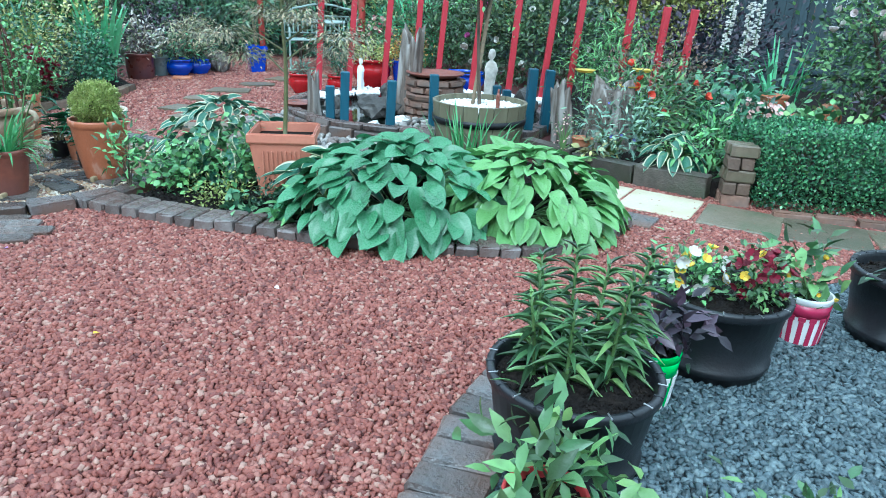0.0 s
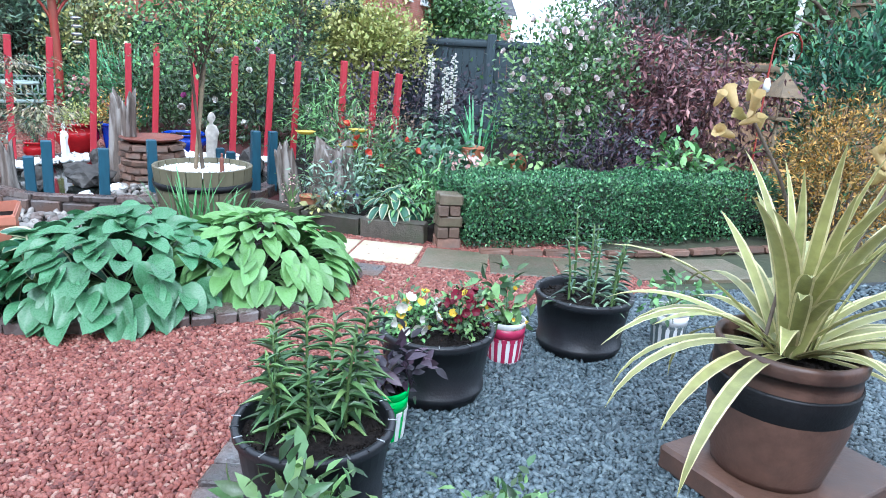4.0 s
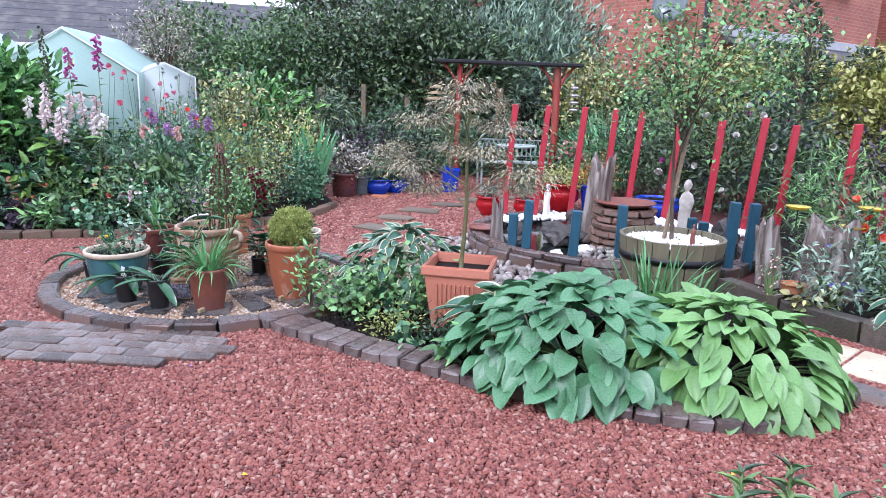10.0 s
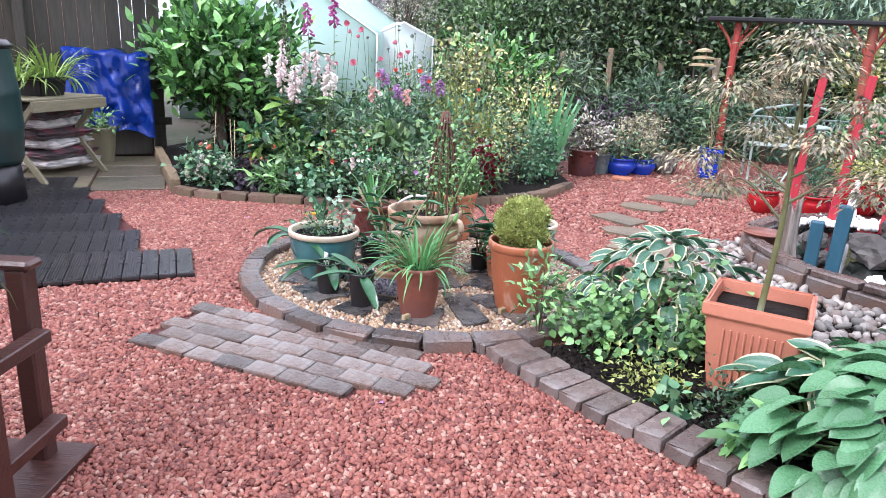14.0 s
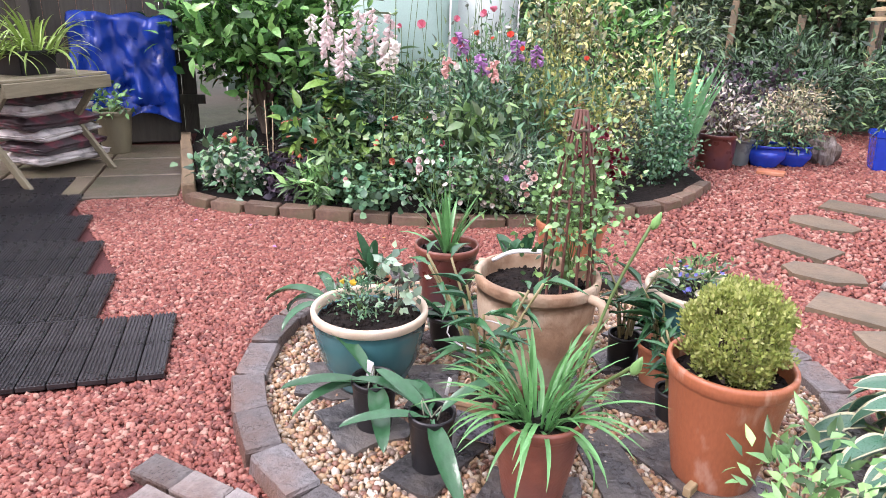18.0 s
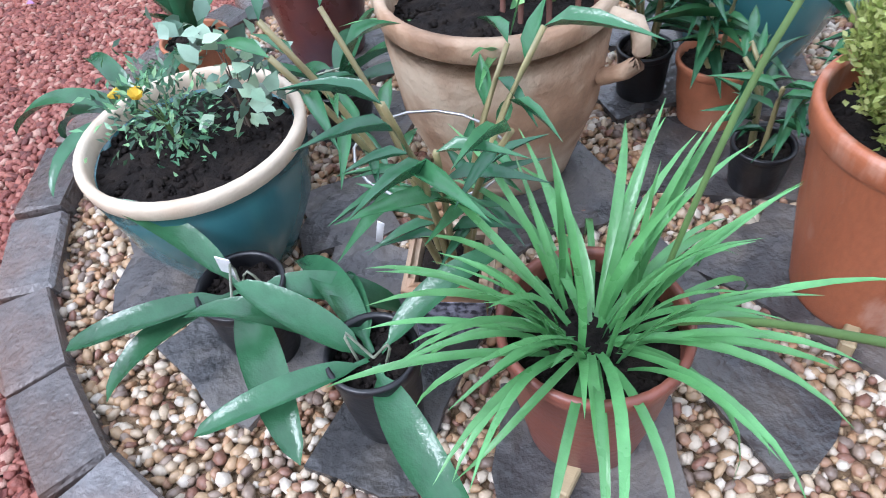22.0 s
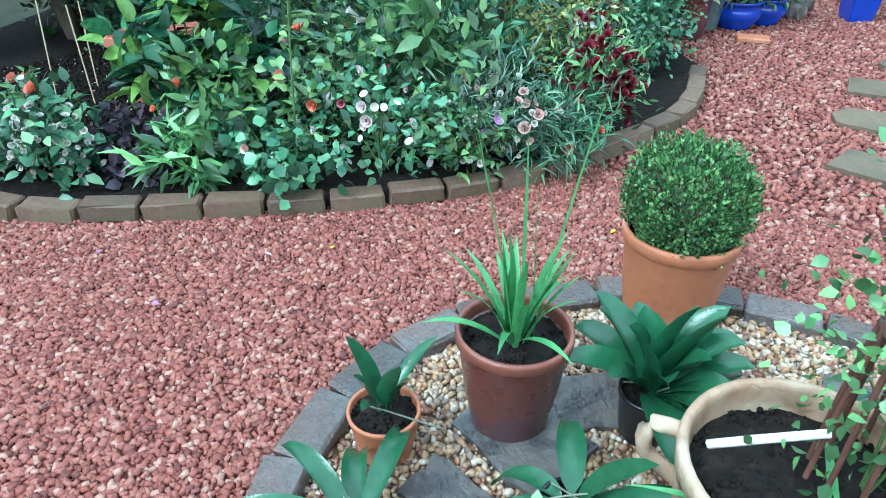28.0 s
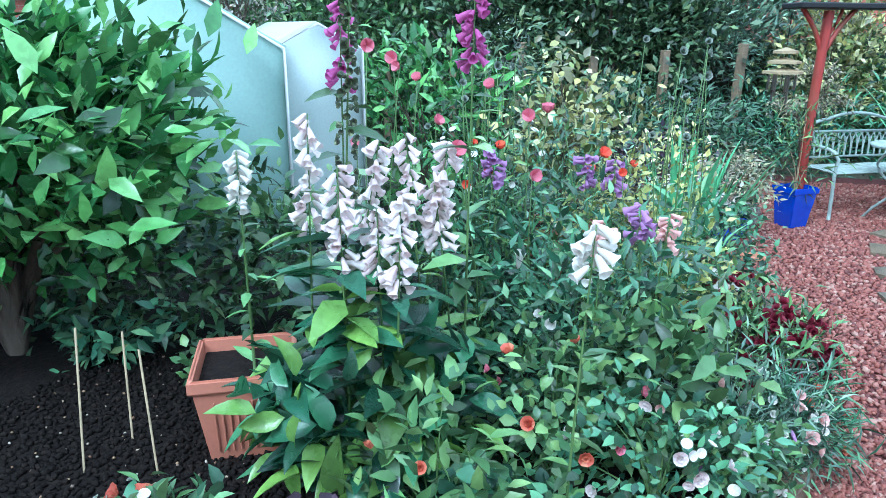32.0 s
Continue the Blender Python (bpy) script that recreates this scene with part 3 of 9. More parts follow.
STONE = (np.array([[-.5, -.4, -.5], [.45, -.5, -.5], [.5, .4, -.5], [-.4, .5, -.5], [-.36, -.3, .5], [.28, -.42, .42], [.38, .3, .5], [-.32, .3, .36]]),
         np.array([[3, 2, 1, 0], [4, 5, 6, 7], [0, 1, 5, 4], [1, 2, 6, 5], [2, 3, 7, 6], [3, 0, 4, 7]]))


def pebble_form():
    bm = bmesh.new()
    bmesh.ops.create_icosphere(bm, subdivisions=1, radius=0.5)
    for v in bm.verts:
        v.co *= 1 + 0.3 * noise.noise(v.co * 3.6)
    v = np.array([p.co[:] for p in bm.verts])
    f = np.array([[p.index for p in q.verts] for q in bm.faces])
    bm.free()
    return v, f


PEBBLE = pebble_form()


def strew(name, label, area, step, size, flat, mat_, z, keep=None, form=None, smooth=False):
    xy, s, m = chips(area, step, size, flat, keep)
    p = np.column_stack([xy, z + s * flat * 0.3 + RNG.uniform(0, 0.25, len(s)) * s * 0.4])
    return tagged(part(name, mesh_of(*scatter(form or STONE, m, p)), mat_, None, label, smooth), kind="stuff", category="gravel")


def in_oval(xy, c, r, grow):
    return ((xy[:, 0] - c[0]) / (r[0] + grow)) ** 2 + ((xy[:, 1] - c[1]) / (r[1] + grow)) ** 2 < 1


SETT_O, SETT_U = np.array([-3.54, 3.99]), unit(np.array([1.13, 0.35]))
SETT_V = np.array([SETT_U[1], -SETT_U[0]])


def in_setts(xy):
    d = xy - SETT_O
    a, b = d @ SETT_U, d @ SETT_V
    return (a > 0.02) & (a < 1.24) & (b > 0.02) & (b < 0.5) & ~((b > 0.32) & (a > 1.12)) & ~((b < 0.09) & (a > 1.1))


DECK_O = np.array([-4.39, 4.44])


def in_deck(xy):
    d = xy - DECK_O
    a, b = d @ DECK_U, d @ DECK_W
    return ((a > 0) & (a < 0.51) & (b > 0)) | ((a > -0.56) & (a <= 0) & (b > 0.31)) | ((a <= -0.56) & (b > 0.31 + (-0.56 - a) * 0.35))


def red_here(xy):
    out = inside(ISLAND, xy) | inside(BED, xy) | inside(SLATE_AREA, xy) | in_oval(xy, RING_C, RING_R, 0.0) | in_setts(xy) | in_deck(xy)
    return ~(out | in_oval(xy, POND_C, (POND_R, POND_R), 0.05))


NEAR_RED = [(-6.6, 3.6), (-5.0, 2.4), (-2.6, 1.7), (-0.1, 1.7), (0.1, 3.0), (1.0, 3.9), (2.6, 4.35), (2.6, 5.3), (1.2, 5.9), (0.5, 6.2), (-1.9, 6.3), (-2.0, 6.9), (-4.4, 6.9), (-4.8, 6.3), (-6.4, 5.5)]
FAR_RED = [(-2.0, 6.9), (-1.9, 9.2), (-0.9, 10.4), (-1.2, 12.6), (-4.4, 12.6), (-4.6, 9.6), (-4.4, 8.4), (-4.4, 6.9)]
strew("red_gravel", "wet crushed red stone chippings, some paler", NEAR_RED, 0.0135, 0.0245, 0.42, RED_CHIPS, 0.0, red_here)
tagged(strew("red_gravel", "wet crushed red stone chippings, some paler", FAR_RED, 0.026, 0.033, 0.45, RED_CHIPS, 0.0, red_here))
BACK_RED = [(-8.8, -1.9), (-0.3, -1.9), (-0.3, 1.6), (-2.6, 1.65), (-5.0, 2.35), (-6.6, 3.5), (-8.8, 4.2)]
strew("red_gravel", "wet crushed red stone chippings, some paler", BACK_RED, 0.034, 0.042, 0.32, RED_CHIPS, 0.0, red_here)
strew("slate_gravel", "wet blue-grey slate chippings", [(-0.15, -2.4), (-0.15, 1.6), (2.2, 1.55), (3.6, 2.4), (3.6, 4.2), (6.4, 4.15), (6.4, -2.4)], 0.034, 0.042, 0.32, SLATE_CHIPS, 0.006)
strew("slate_gravel", "wet blue-grey slate chippings", [(-0.1, 2.0), (0.08, 3.05), (0.35, 3.35), (1.2, 4.0), (1.8, 4.25), (2.6, 4.3), (3.6, 4.2), (3.6, 2.4), (2.2, 1.6), (0.3, 1.6)], 0.0145, 0.027, 0.32, SLATE_CHIPS, 0.006)
strew("golden_gravel", "rounded golden and cream gravel stones", oval(48, RING_C, RING_R, -0.075), 0.0142, 0.0255, 0.66, GOLD_STONES, 0.012, None, PEBBLE, True)
strew("river_cobbles", "smooth grey river cobbles beside the pond", [(-2.45, 7.2), (-2.2, 6.75), (-1.85, 6.5), (-1.2, 6.4), (-0.75, 6.42), (-1.1, 6.56), (-1.5, 6.72), (-1.8, 7.05), (-1.95, 7.6)], 0.055, 0.078, 0.6, COBBLES, 0.0, None, PEBBLE, True)


strew("river_cobbles", "smooth grey river cobbles beside the pond", [(-2.1, 6.3), (-1.9, 5.95), (-1.3, 5.75), (-1.15, 5.4), (-0.75, 5.4), (-0.4, 5.9), (-0.3, 6.35), (-1.1, 6.4), (-1.7, 6.3)], 0.055, 0.078, 0.6, COBBLES, 0.04, None, PEBBLE, True)


def block_row(name, label, line, block, depth, height, mat_, z=0.0, across=False, rough=0.006, offset=0.0, sink=0.0):
    """Edging of single worn blocks laid along a line; across: laid side by side with their ends to the line."""
    th = tagged(new(name), label, "edging", kind="structure")
    line = np.asarray(line)
    s = np.concatenate([[0], np.cumsum(np.linalg.norm(np.diff(line, axis=0), axis=1))])
    count = max(1, int(s[-1] / block))
    meshes = []
    for i in range(5):
        bm = slab(block - 0.009, depth, height, 0.009, rough=rough, seed=i)
        me = bpy.data.meshes.new("block")
        bm.to_mesh(me)
        bm.free()
        me.materials.append(mat_)
        meshes.append(me)
    r = random.Random(len(line))
    for i in range(count):
        a, b = (np.array([np.interp((i + e) * s[-1] / count, s, line[:, k]) for k in (0, 1)]) for e in (0.0, 1.0))
        d = b - a
        nrm = np.array([-d[1], d[0]]) / np.linalg.norm(d)
        c = (a + b) / 2 + nrm * offset
        ob = new("block", r.choice(meshes))
        ob.parent = th
        ob.matrix_basis = pose(c[0], c[1], z + r.uniform(-0.006, 0.004) - sink, r.uniform(-2, 2), r.uniform(-1.5, 1.5), math.degrees(math.atan2(d[1], d[0])) + r.uniform(-2, 2))
    return th


ring_line = oval(96, RING_C, RING_R, -0.05)
ring_line = np.concatenate([ring_line, ring_line[:1]])
block_row("ring_edging", "ring of wet grey and brown paving blocks", ring_line, 0.226, 0.115, 0.065, GREY_BLOCK)
block_row("island_edging", "row of wet dark paving blocks edging the island bed", ISLAND_FRONT, 0.112, 0.2, 0.06, BROWN_BLOCK, offset=0.1)
block_row("bed_edging", "mossy brown brick edging of the flower bed", BED_FRONT, 0.226, 0.1, 0.075, BED_BRICK)
block_row("slate_edging", "wet grey block edging between the gravels", smooth_line([(-0.28, 1.6), (-0.2, 2.3), (-0.1, 2.75), (0.02, 3.08), (0.14, 3.25)], 30), 0.115, 0.21, 0.06, GREY_BLOCK, offset=-0.06)
pond_line = oval(80, POND_C, (POND_R, POND_R), -0.06)
block_row("pond_edging", "curved low wall of wet grey blocks round the pond", np.concatenate([pond_line[28:], pond_line[:12]]), 0.24, 0.14, 0.1, GREY_BLOCK)
block_row("pond_edging", "upper course of wet dark blocks round the pond", np.concatenate([pond_line[28:62], pond_line[62:70]]), 0.3, 0.1, 0.05, BROWN_BLOCK, z=0.1)

# paved patch of wet setts
setts = tagged(new("paved_patch"), "patch of wet worn block paving", "paving", kind="structure")
form = bpy.data.meshes.new("sett")
slab(0.146, 0.097, 0.05, 0.006, rough=0.003, seed=3).to_mesh(form)
form.materials.append(SETT)
r = random.Random(5)
for row in range(5):
    for k in range(9):
        a = k * 0.151 + (0.075 if row % 2 else 0.0) + 0.075 + row * 0.008
        if a > (1.18, 1.26, 1.3, 1.26, 1.16)[row]:
            continue
        c = SETT_O + SETT_U * a + SETT_V * (0.05 + row * 0.102)
        ob = new("sett", form)
        ob.parent = setts
        ob.matrix_basis = pose(c[0], c[1], -0.022 + r.uniform(-0.004, 0.004), r.uniform(-1, 1), r.uniform(-1, 1), math.degrees(math.atan2(SETT_U[1], SETT_U[0])) + r.uniform(-1.5, 1.5))

# flagstones of the path beside the island and the hedge
for i, (x, y, turn, mat_, lab) in enumerate([(1.06, 5.33, -27, PALE_SLAB, "pale buff sandstone paving slab"), (0.65, 5.54, -27, PALE_SLAB, "pale buff sandstone paving slab"),
                                             (0.24, 5.75, -27, MOSS_SLAB, "mossy brown paving slab"), (1.48, 5.1, -25, MOSS_SLAB, "mossy brown wet paving slab"), (1.9, 4.92, -20, MOSS_SLAB, "mossy brown wet paving slab"),
                                             (2.34, 4.79, -13, MOSS_SLAB, "mossy brown wet paving slab"), (2.8, 4.71, -8, MOSS_SLAB, "mossy brown wet paving slab"), (3.26, 4.66, -4, MOSS_SLAB, "mossy brown wet paving slab"),
                                             (0.84, 4.97, -27, GREY_BLOCK, "small wet grey paving slab")]):
    sz = 0.22 if i == 8 else 0.445
    ob = structure("paving_slab", slab(sz, sz, 0.045, 0.006, rough=0.002, seed=i), mat_, lab)
    ob.matrix_basis = pose(x, y, -0.027, 0, 0, turn)
    tagged(ob, category="paving slab", group="flagstone path")

# stepping stones in the red gravel
for i, (x, y, w) in enumerate([(-1.94, 6.16, 0.4), (-2.18, 6.44, 0.42), (-2.44, 6.73, 0.42), (-2.73, 7.13, 0.42), (-2.96, 7.5, 0.42), (-3.03, 8.12, 0.44), (-2.98, 8.72, 0.46), (-2.86, 9.3, 0.46), (-2.66, 9.85, 0.46), (-2.45, 10.35, 0.46)]):
    r = random.Random(i)
    outline = [(w * 0.52 * math.cos(a + 0.4) * r.uniform(0.88, 1.1), w * 0.36 * math.sin(a + 0.4) * r.uniform(0.88, 1.1)) for a in np.arange(7) / 7 * PI2]
    if i % 2 == 0:
        outline = [(-w / 2, -w * 0.3), (w / 2, -w * 0.33), (w * 0.46, w * 0.3), (-w * 0.44, w * 0.33)]
    ob = structure("stepping_stone", sheet(outline, 0.03, 0.05), STEP_STONE, "flat mossy sandstone stepping stone in red gravel")
    ob.matrix_basis = pose(x, y, 0, 0, 0, 10 * (i % 4) - 12)
    tagged(ob, category="stepping stone", group="stepping stones")

# black ribbed deck tiles and the wet dark slabs behind
deck = tagged(new("decking"), "wet black ribbed decking boards", "decking", kind="structure")
board = bpy.data.meshes.new("deck_board")
joined(slab(0.088, 0.505, 0.022, 0.003), *[slab(0.006, 0.505, 0.005, 0, at=(x, 0, 0.022)) for x in (-0.033, -0.02, -0.007, 0.007, 0.02, 0.033)]).to_mesh(board)
board.materials.append(DECK)
ang = math.degrees(math.atan2(DECK_W[1], DECK_W[0]))
for a0, b0, n in ((0.255, 0.0, 22), (-0.26, 0.31, 22), (-0.775, 0.45, 22), (-1.29, 0.6, 20), (-1.8, 0.75, 20), (-2.31, 0.9, 20)):
    for k in range(n):
        c = DECK_O + DECK_U * a0 + DECK_W * (b0 + 0.046 + k * 0.093)
        ob = new("board", board)
        ob.parent = deck
        ob.matrix_basis = pose(c[0], c[1], 0.012, 0, 0, ang)
for i in range(3):
    for j in range(4):
        c = np.array([-6.75, 4.72]) + DECK_U * (-0.62 * i - 0.1) + DECK_W * (-0.45 + 0.62 * j)
        ob = structure("paving_slab", slab(0.6, 0.6, 0.04, 0.006), MOSS_SLAB, "wet mossy patio slab")
        ob.matrix_basis = pose(c[0], c[1], -0.015, 0, 0, ang)
        tagged(ob, category="paving slab", group="wet patio")

# low wall of the raised bed, and its brick pier
wall_line = smooth_line([(0.25, 6.5), (0.5, 6.22), (0.9, 5.87), (1.42, 5.56)], 30)
block_row("raised_bed_wall", "low wall of mossy brown walling blocks", wall_line, 0.5, 0.12, 0.145, WALL_STONE, rough=0.012)
pier = tagged(new("brick_pier"), "short mossy brick pier with a stone cap", "pier", kind="structure")
for k in range(5):
    for e in (-1, 1):
        ob = part("brick", slab(0.17, 0.08, 0.076, 0.008, rough=0.005, seed=k), (POND_BRICK, BED_BRICK, MOSS_SLAB, BED_BRICK, MOSS_SLAB)[k], pier, smooth=False)
        ob.matrix_basis = pose(1.54 + (0.043 * e if k % 2 else 0), 5.47 + (0 if k % 2 else 0.043 * e), k * 0.08, 0, 0, (0 if not k % 2 else 90) - 10)
block_row("hedge_edging", "red brick edging at the foot of the hedge", [(1.7, 5.23), (2.5, 5.08), (3.4, 5.03), (4.5, 5.05)], 0.225, 0.07, 0.05, POND_BRICK)

# ---------------------------------------------------------------- plant makers
def blades(n, length, width, rise=(20, 80), bend=(30, 90), form="strap", k=8, base=0.02, seed=0, margin=0.0, cup=0.35, twist=0.0):
    """Arching leaves from one crown: rise and bend in degrees. Gives the leaf and, with a margin, its pale edge."""
    g = np.random.default_rng(seed)
    az = g.uniform(0, PI2, n)
    q = g.uniform(0, 1, n)
    e0 = np.radians(rise[0] + (rise[1] - rise[0]) * q + g.normal(0, 5, n))
    bd = np.radians(bend[1] + (bend[0] - bend[1]) * q + g.normal(0, 9, n))
    ln = length * g.uniform(0.75, 1.12, n)
    s = np.linspace(0, 1, k + 1)
    e = e0[:, None] - bd[:, None] * s[None] ** 1.4
    step = ln[:, None] / k
    r = base * g.uniform(0.2, 1, n)[:, None] + np.concatenate([np.zeros((n, 1)), np.cumsum(np.cos(e[:, :-1]) * step, 1)], 1)
    z = np.concatenate([np.zeros((n, 1)), np.cumsum(np.sin(e[:, :-1]) * step, 1)], 1)
    prof = {"strap": np.clip(1.15 - s ** 4, 0, 1) * (0.6 + 0.4 * np.sin(math.pi * np.clip(s * 0.9 + 0.1, 0, 1))) * (s < 0.999) + 0.02,
            "hosta": np.where(s < 0.34, 0.09, np.sin(math.pi * np.clip((s - 0.3) / 0.7, 0, 1) ** 0.68) ** 0.75) + 0.01,
            "paddle": np.where(s < 0.12, 0.2, np.sin(math.pi * np.clip((s - 0.05) / 0.95, 0, 1) ** 0.9) ** 0.55) + 0.01,
            "lance": np.sin(math.pi * np.clip(s, 0.03, 1) ** 0.7) + 0.01}[form]
    w = width * g.uniform(0.8, 1.15, n)[:, None] * prof[None] * 0.5
    ca, sa = np.cos(az)[:, None], np.sin(az)[:, None]
    swing = g.normal(0, twist, n)[:, None] * s[None] ** 2 * ln[:, None]
    cols = (-1, -0.72, 0, 0.72, 1) if margin else (-1, 0, 1)
    pts = []
    for c in cols:
        lift = cup * np.abs(c) * w
        off = c * w + swing
        nx, nz = -np.sin(e), np.cos(e)
        rr, zz = r + nx * lift, z + nz * lift
        pts.append(np.stack([rr * ca - off * sa, rr * sa + off * ca, zz], -1))
    v = np.stack(pts, 2)
    m = len(cols)
    idx = np.arange(n * (k + 1) * m).reshape(n, k + 1, m)
    f = np.stack([idx[:, :-1, :-1], idx[:, :-1, 1:], idx[:, 1:, 1:], idx[:, 1:, :-1]], -1)
    v = v.reshape(-1, 3)
    if margin:
        return (v, f[:, :, 1:3].reshape(-1, 4)), (v, f[:, :, (0, 3)].reshape(-1, 4))
    return v, f.reshape(-1, 4)


def tidy(piece):
    v, f = piece
    used, inv = np.unique(f, return_inverse=True)
    return v[used], inv.reshape(f.shape)


def bloom(n=5, open_=0.5, layers=1):
    """A flower head one across, facing up."""
    out = []
    for j in range(layers):
        a = (np.arange(n) + 0.5 * j) / n * PI2
        o = open_ * (1 - 0.35 * j)
        d = np.stack([np.cos(a) * o, np.sin(a) * o, np.full(n, 1 - o)], 1)
        out.append(scatter(PETAL, frames_of(d, np.stack([-np.cos(a) * (1 - o), -np.sin(a) * (1 - o), np.full(n, o)], 1), 0.55 * (1 - 0.2 * j), 0.5 * (1 - 0.2 * j)), np.zeros((n, 3))))
    return merged(*out)


def bell(n=8):
    """A hanging foxglove bell one long: a narrow throat that widens to a flared, lobed lip."""
    a = np.arange(n) / n * PI2
    rows = [np.stack([q * np.cos(a), q * np.sin(a), np.full(n, z) + lobe * np.cos(2 * a)], 1) for q, z, lobe in ((0.05, 0.0, 0), (0.15, 0.18, 0), (0.2, 0.55, 0.01), (0.24, 0.85, 0.03), (0.34, 1.0, 0.06))]
    i = np.arange(n)
    f = [np.stack([k * n + i, k * n + (i + 1) % n, (k + 1) * n + (i + 1) % n, (k + 1) * n + i], 1) for k in range(4)]
    return np.concatenate(rows), np.concatenate(f)


DAISY, CUP, ROSE, BELL, STAR, BALL = bloom(5, 0.75), bloom(5, 0.55), bloom(7, 0.6, 3), bell(), bloom(8, 0.85), bloom(9, 0.7, 3)


def heads(points, size, form, g, facing=None):
    n = len(points)
    up = unit(g.normal(0, 0.5, (n, 3)) + ([0, -0.25, 0.8] if facing is None else facing))
    return scatter(form, frames_of(np.cross(up, g.normal(size=(n, 3))), up, size * g.uniform(0.75, 1.2, n), size * g.uniform(0.75, 1.2, n)), points)


def bush(name, label, category, at, size, n, leaf_size, mat_, clumps=40, clump=0.16, form=LEAF_SMALL, lift=0.0, flowers=(), seed=0, bark=None, fill=0.25, trunk=0.012,
         stems=8, hang=0.15, flat=1.0, group=""):
    """A leafy plant: stems from its foot to clumps of leaves that fill an uneven crown. size: radii x, y and the crown's height."""
    g = np.random.default_rng(seed + 11)
    th = thing(name, label, category, at, 0, group)
    rx, ry, h = size
    d = unit(g.normal(size=(clumps, 3)))
    rad = (g.uniform(fill, 1, clumps)) ** 0.5 * (1 + 0.1 * g.normal(size=clumps))
    c = d * rad[:, None] * [rx, ry, h / 2] + [0, 0, lift + h / 2]
    c[:, 2] = np.maximum(c[:, 2], 0.02)
    who = g.integers(0, clumps, n)
    off = g.normal(size=(n, 3)) * clump * [1, 1, flat]
    p = c[who] + off
    p[:, 2] = np.maximum(p[:, 2], 0.01)
    out = unit(p - [0, 0, lift + h * 0.35]) * 0.7 + g.normal(size=(n, 3)) * 0.6 + [0, 0, 0.25 - hang]
    nrm = unit(unit(off) * 0.5 + g.normal(size=(n, 3)) * 0.45 + [0, -0.1, 0.9])
    ls = leaf_size[0] * g.uniform(0.65, 1.25, n)
    part("foliage", mesh_of(*scatter(form, frames_of(out, nrm, leaf_size[1] / leaf_size[0] * ls, ls), p)), mat_, th)
    paths = []
    for i in g.permutation(clumps)[:stems]:
        e = c[i]
        mid = np.array([e[0] * 0.35, e[1] * 0.35, max(e[2] * 0.6, lift * 0.9)])
        paths.append((smooth_line([(0, 0, -0.01), mid, e], 7), np.linspace(trunk, trunk * 0.25, 7)))
    if paths:
        tube_part("stem", paths, bark or BARK, th)
    for fname, fmat, fn, fsize, fform in flowers:
        dd = unit(g.normal(size=(fn, 3)) + [0, -0.5, 0.35])
        fp = dd * [rx, ry, h / 2] * g.uniform(0.75, 1.12, fn)[:, None] + [0, 0, lift + h / 2]
        fp[:, 2] = np.maximum(fp[:, 2], 0.05)
        blooms(th, fname, fp, fsize, fform, fmat, g, unit(dd + [0, -0.3, 0.3]))
    return th


def blooms(th, name, points, size, form, mat_, g, facing=None):
    """Flower heads: each an object of its own on a shared mesh, unless they are past counting."""
    if len(points) > 150:
        return part(name, mesh_of(*heads(points, size, form, g, facing)), mat_, th, kind="stuff")
    me = mesh_of(*form)
    me.polygons.foreach_set("use_smooth", np.ones(len(me.polygons), dtype=bool))
    me.materials.append(mat_)
    n = len(points)
    up = unit(g.normal(0, 0.4, (n, 3)) + ([0, -0.25, 0.8] if facing is None else facing))
    fr = frames_of(np.cross(up, g.normal(size=(n, 3))), up, 1.0, 1.0)
    for q, m, s in zip(points, fr, size * g.uniform(0.75, 1.2, n)):
        ob = new(name[:-1] if name.endswith("s") else name, me)
        ob.parent = th
        ob.matrix_basis = Matrix.Translation(q) @ Matrix(m.tolist()).to_4x4() @ Matrix.Scale(s, 4)
    return th


def leaf_parts(th, made, mat_, n, name="leaf", edge=None):
    """Cuts a set of n like leaves into one object a leaf."""
    v, f = made
    pv, pf = len(v) // n, len(f) // n
    for i in range(n):
        ob = part(name, mesh_of(v[i * pv:(i + 1) * pv], f[i * pf:(i + 1) * pf] - i * pv), mat_, th)
        if edge:
            ev, ef = edge[0]
            q = tidy((ev, ef[i * (len(ef) // n):(i + 1) * (len(ef) // n)]))
            part("margin", mesh_of(*q), edge[1], ob, "cream leaf margin")


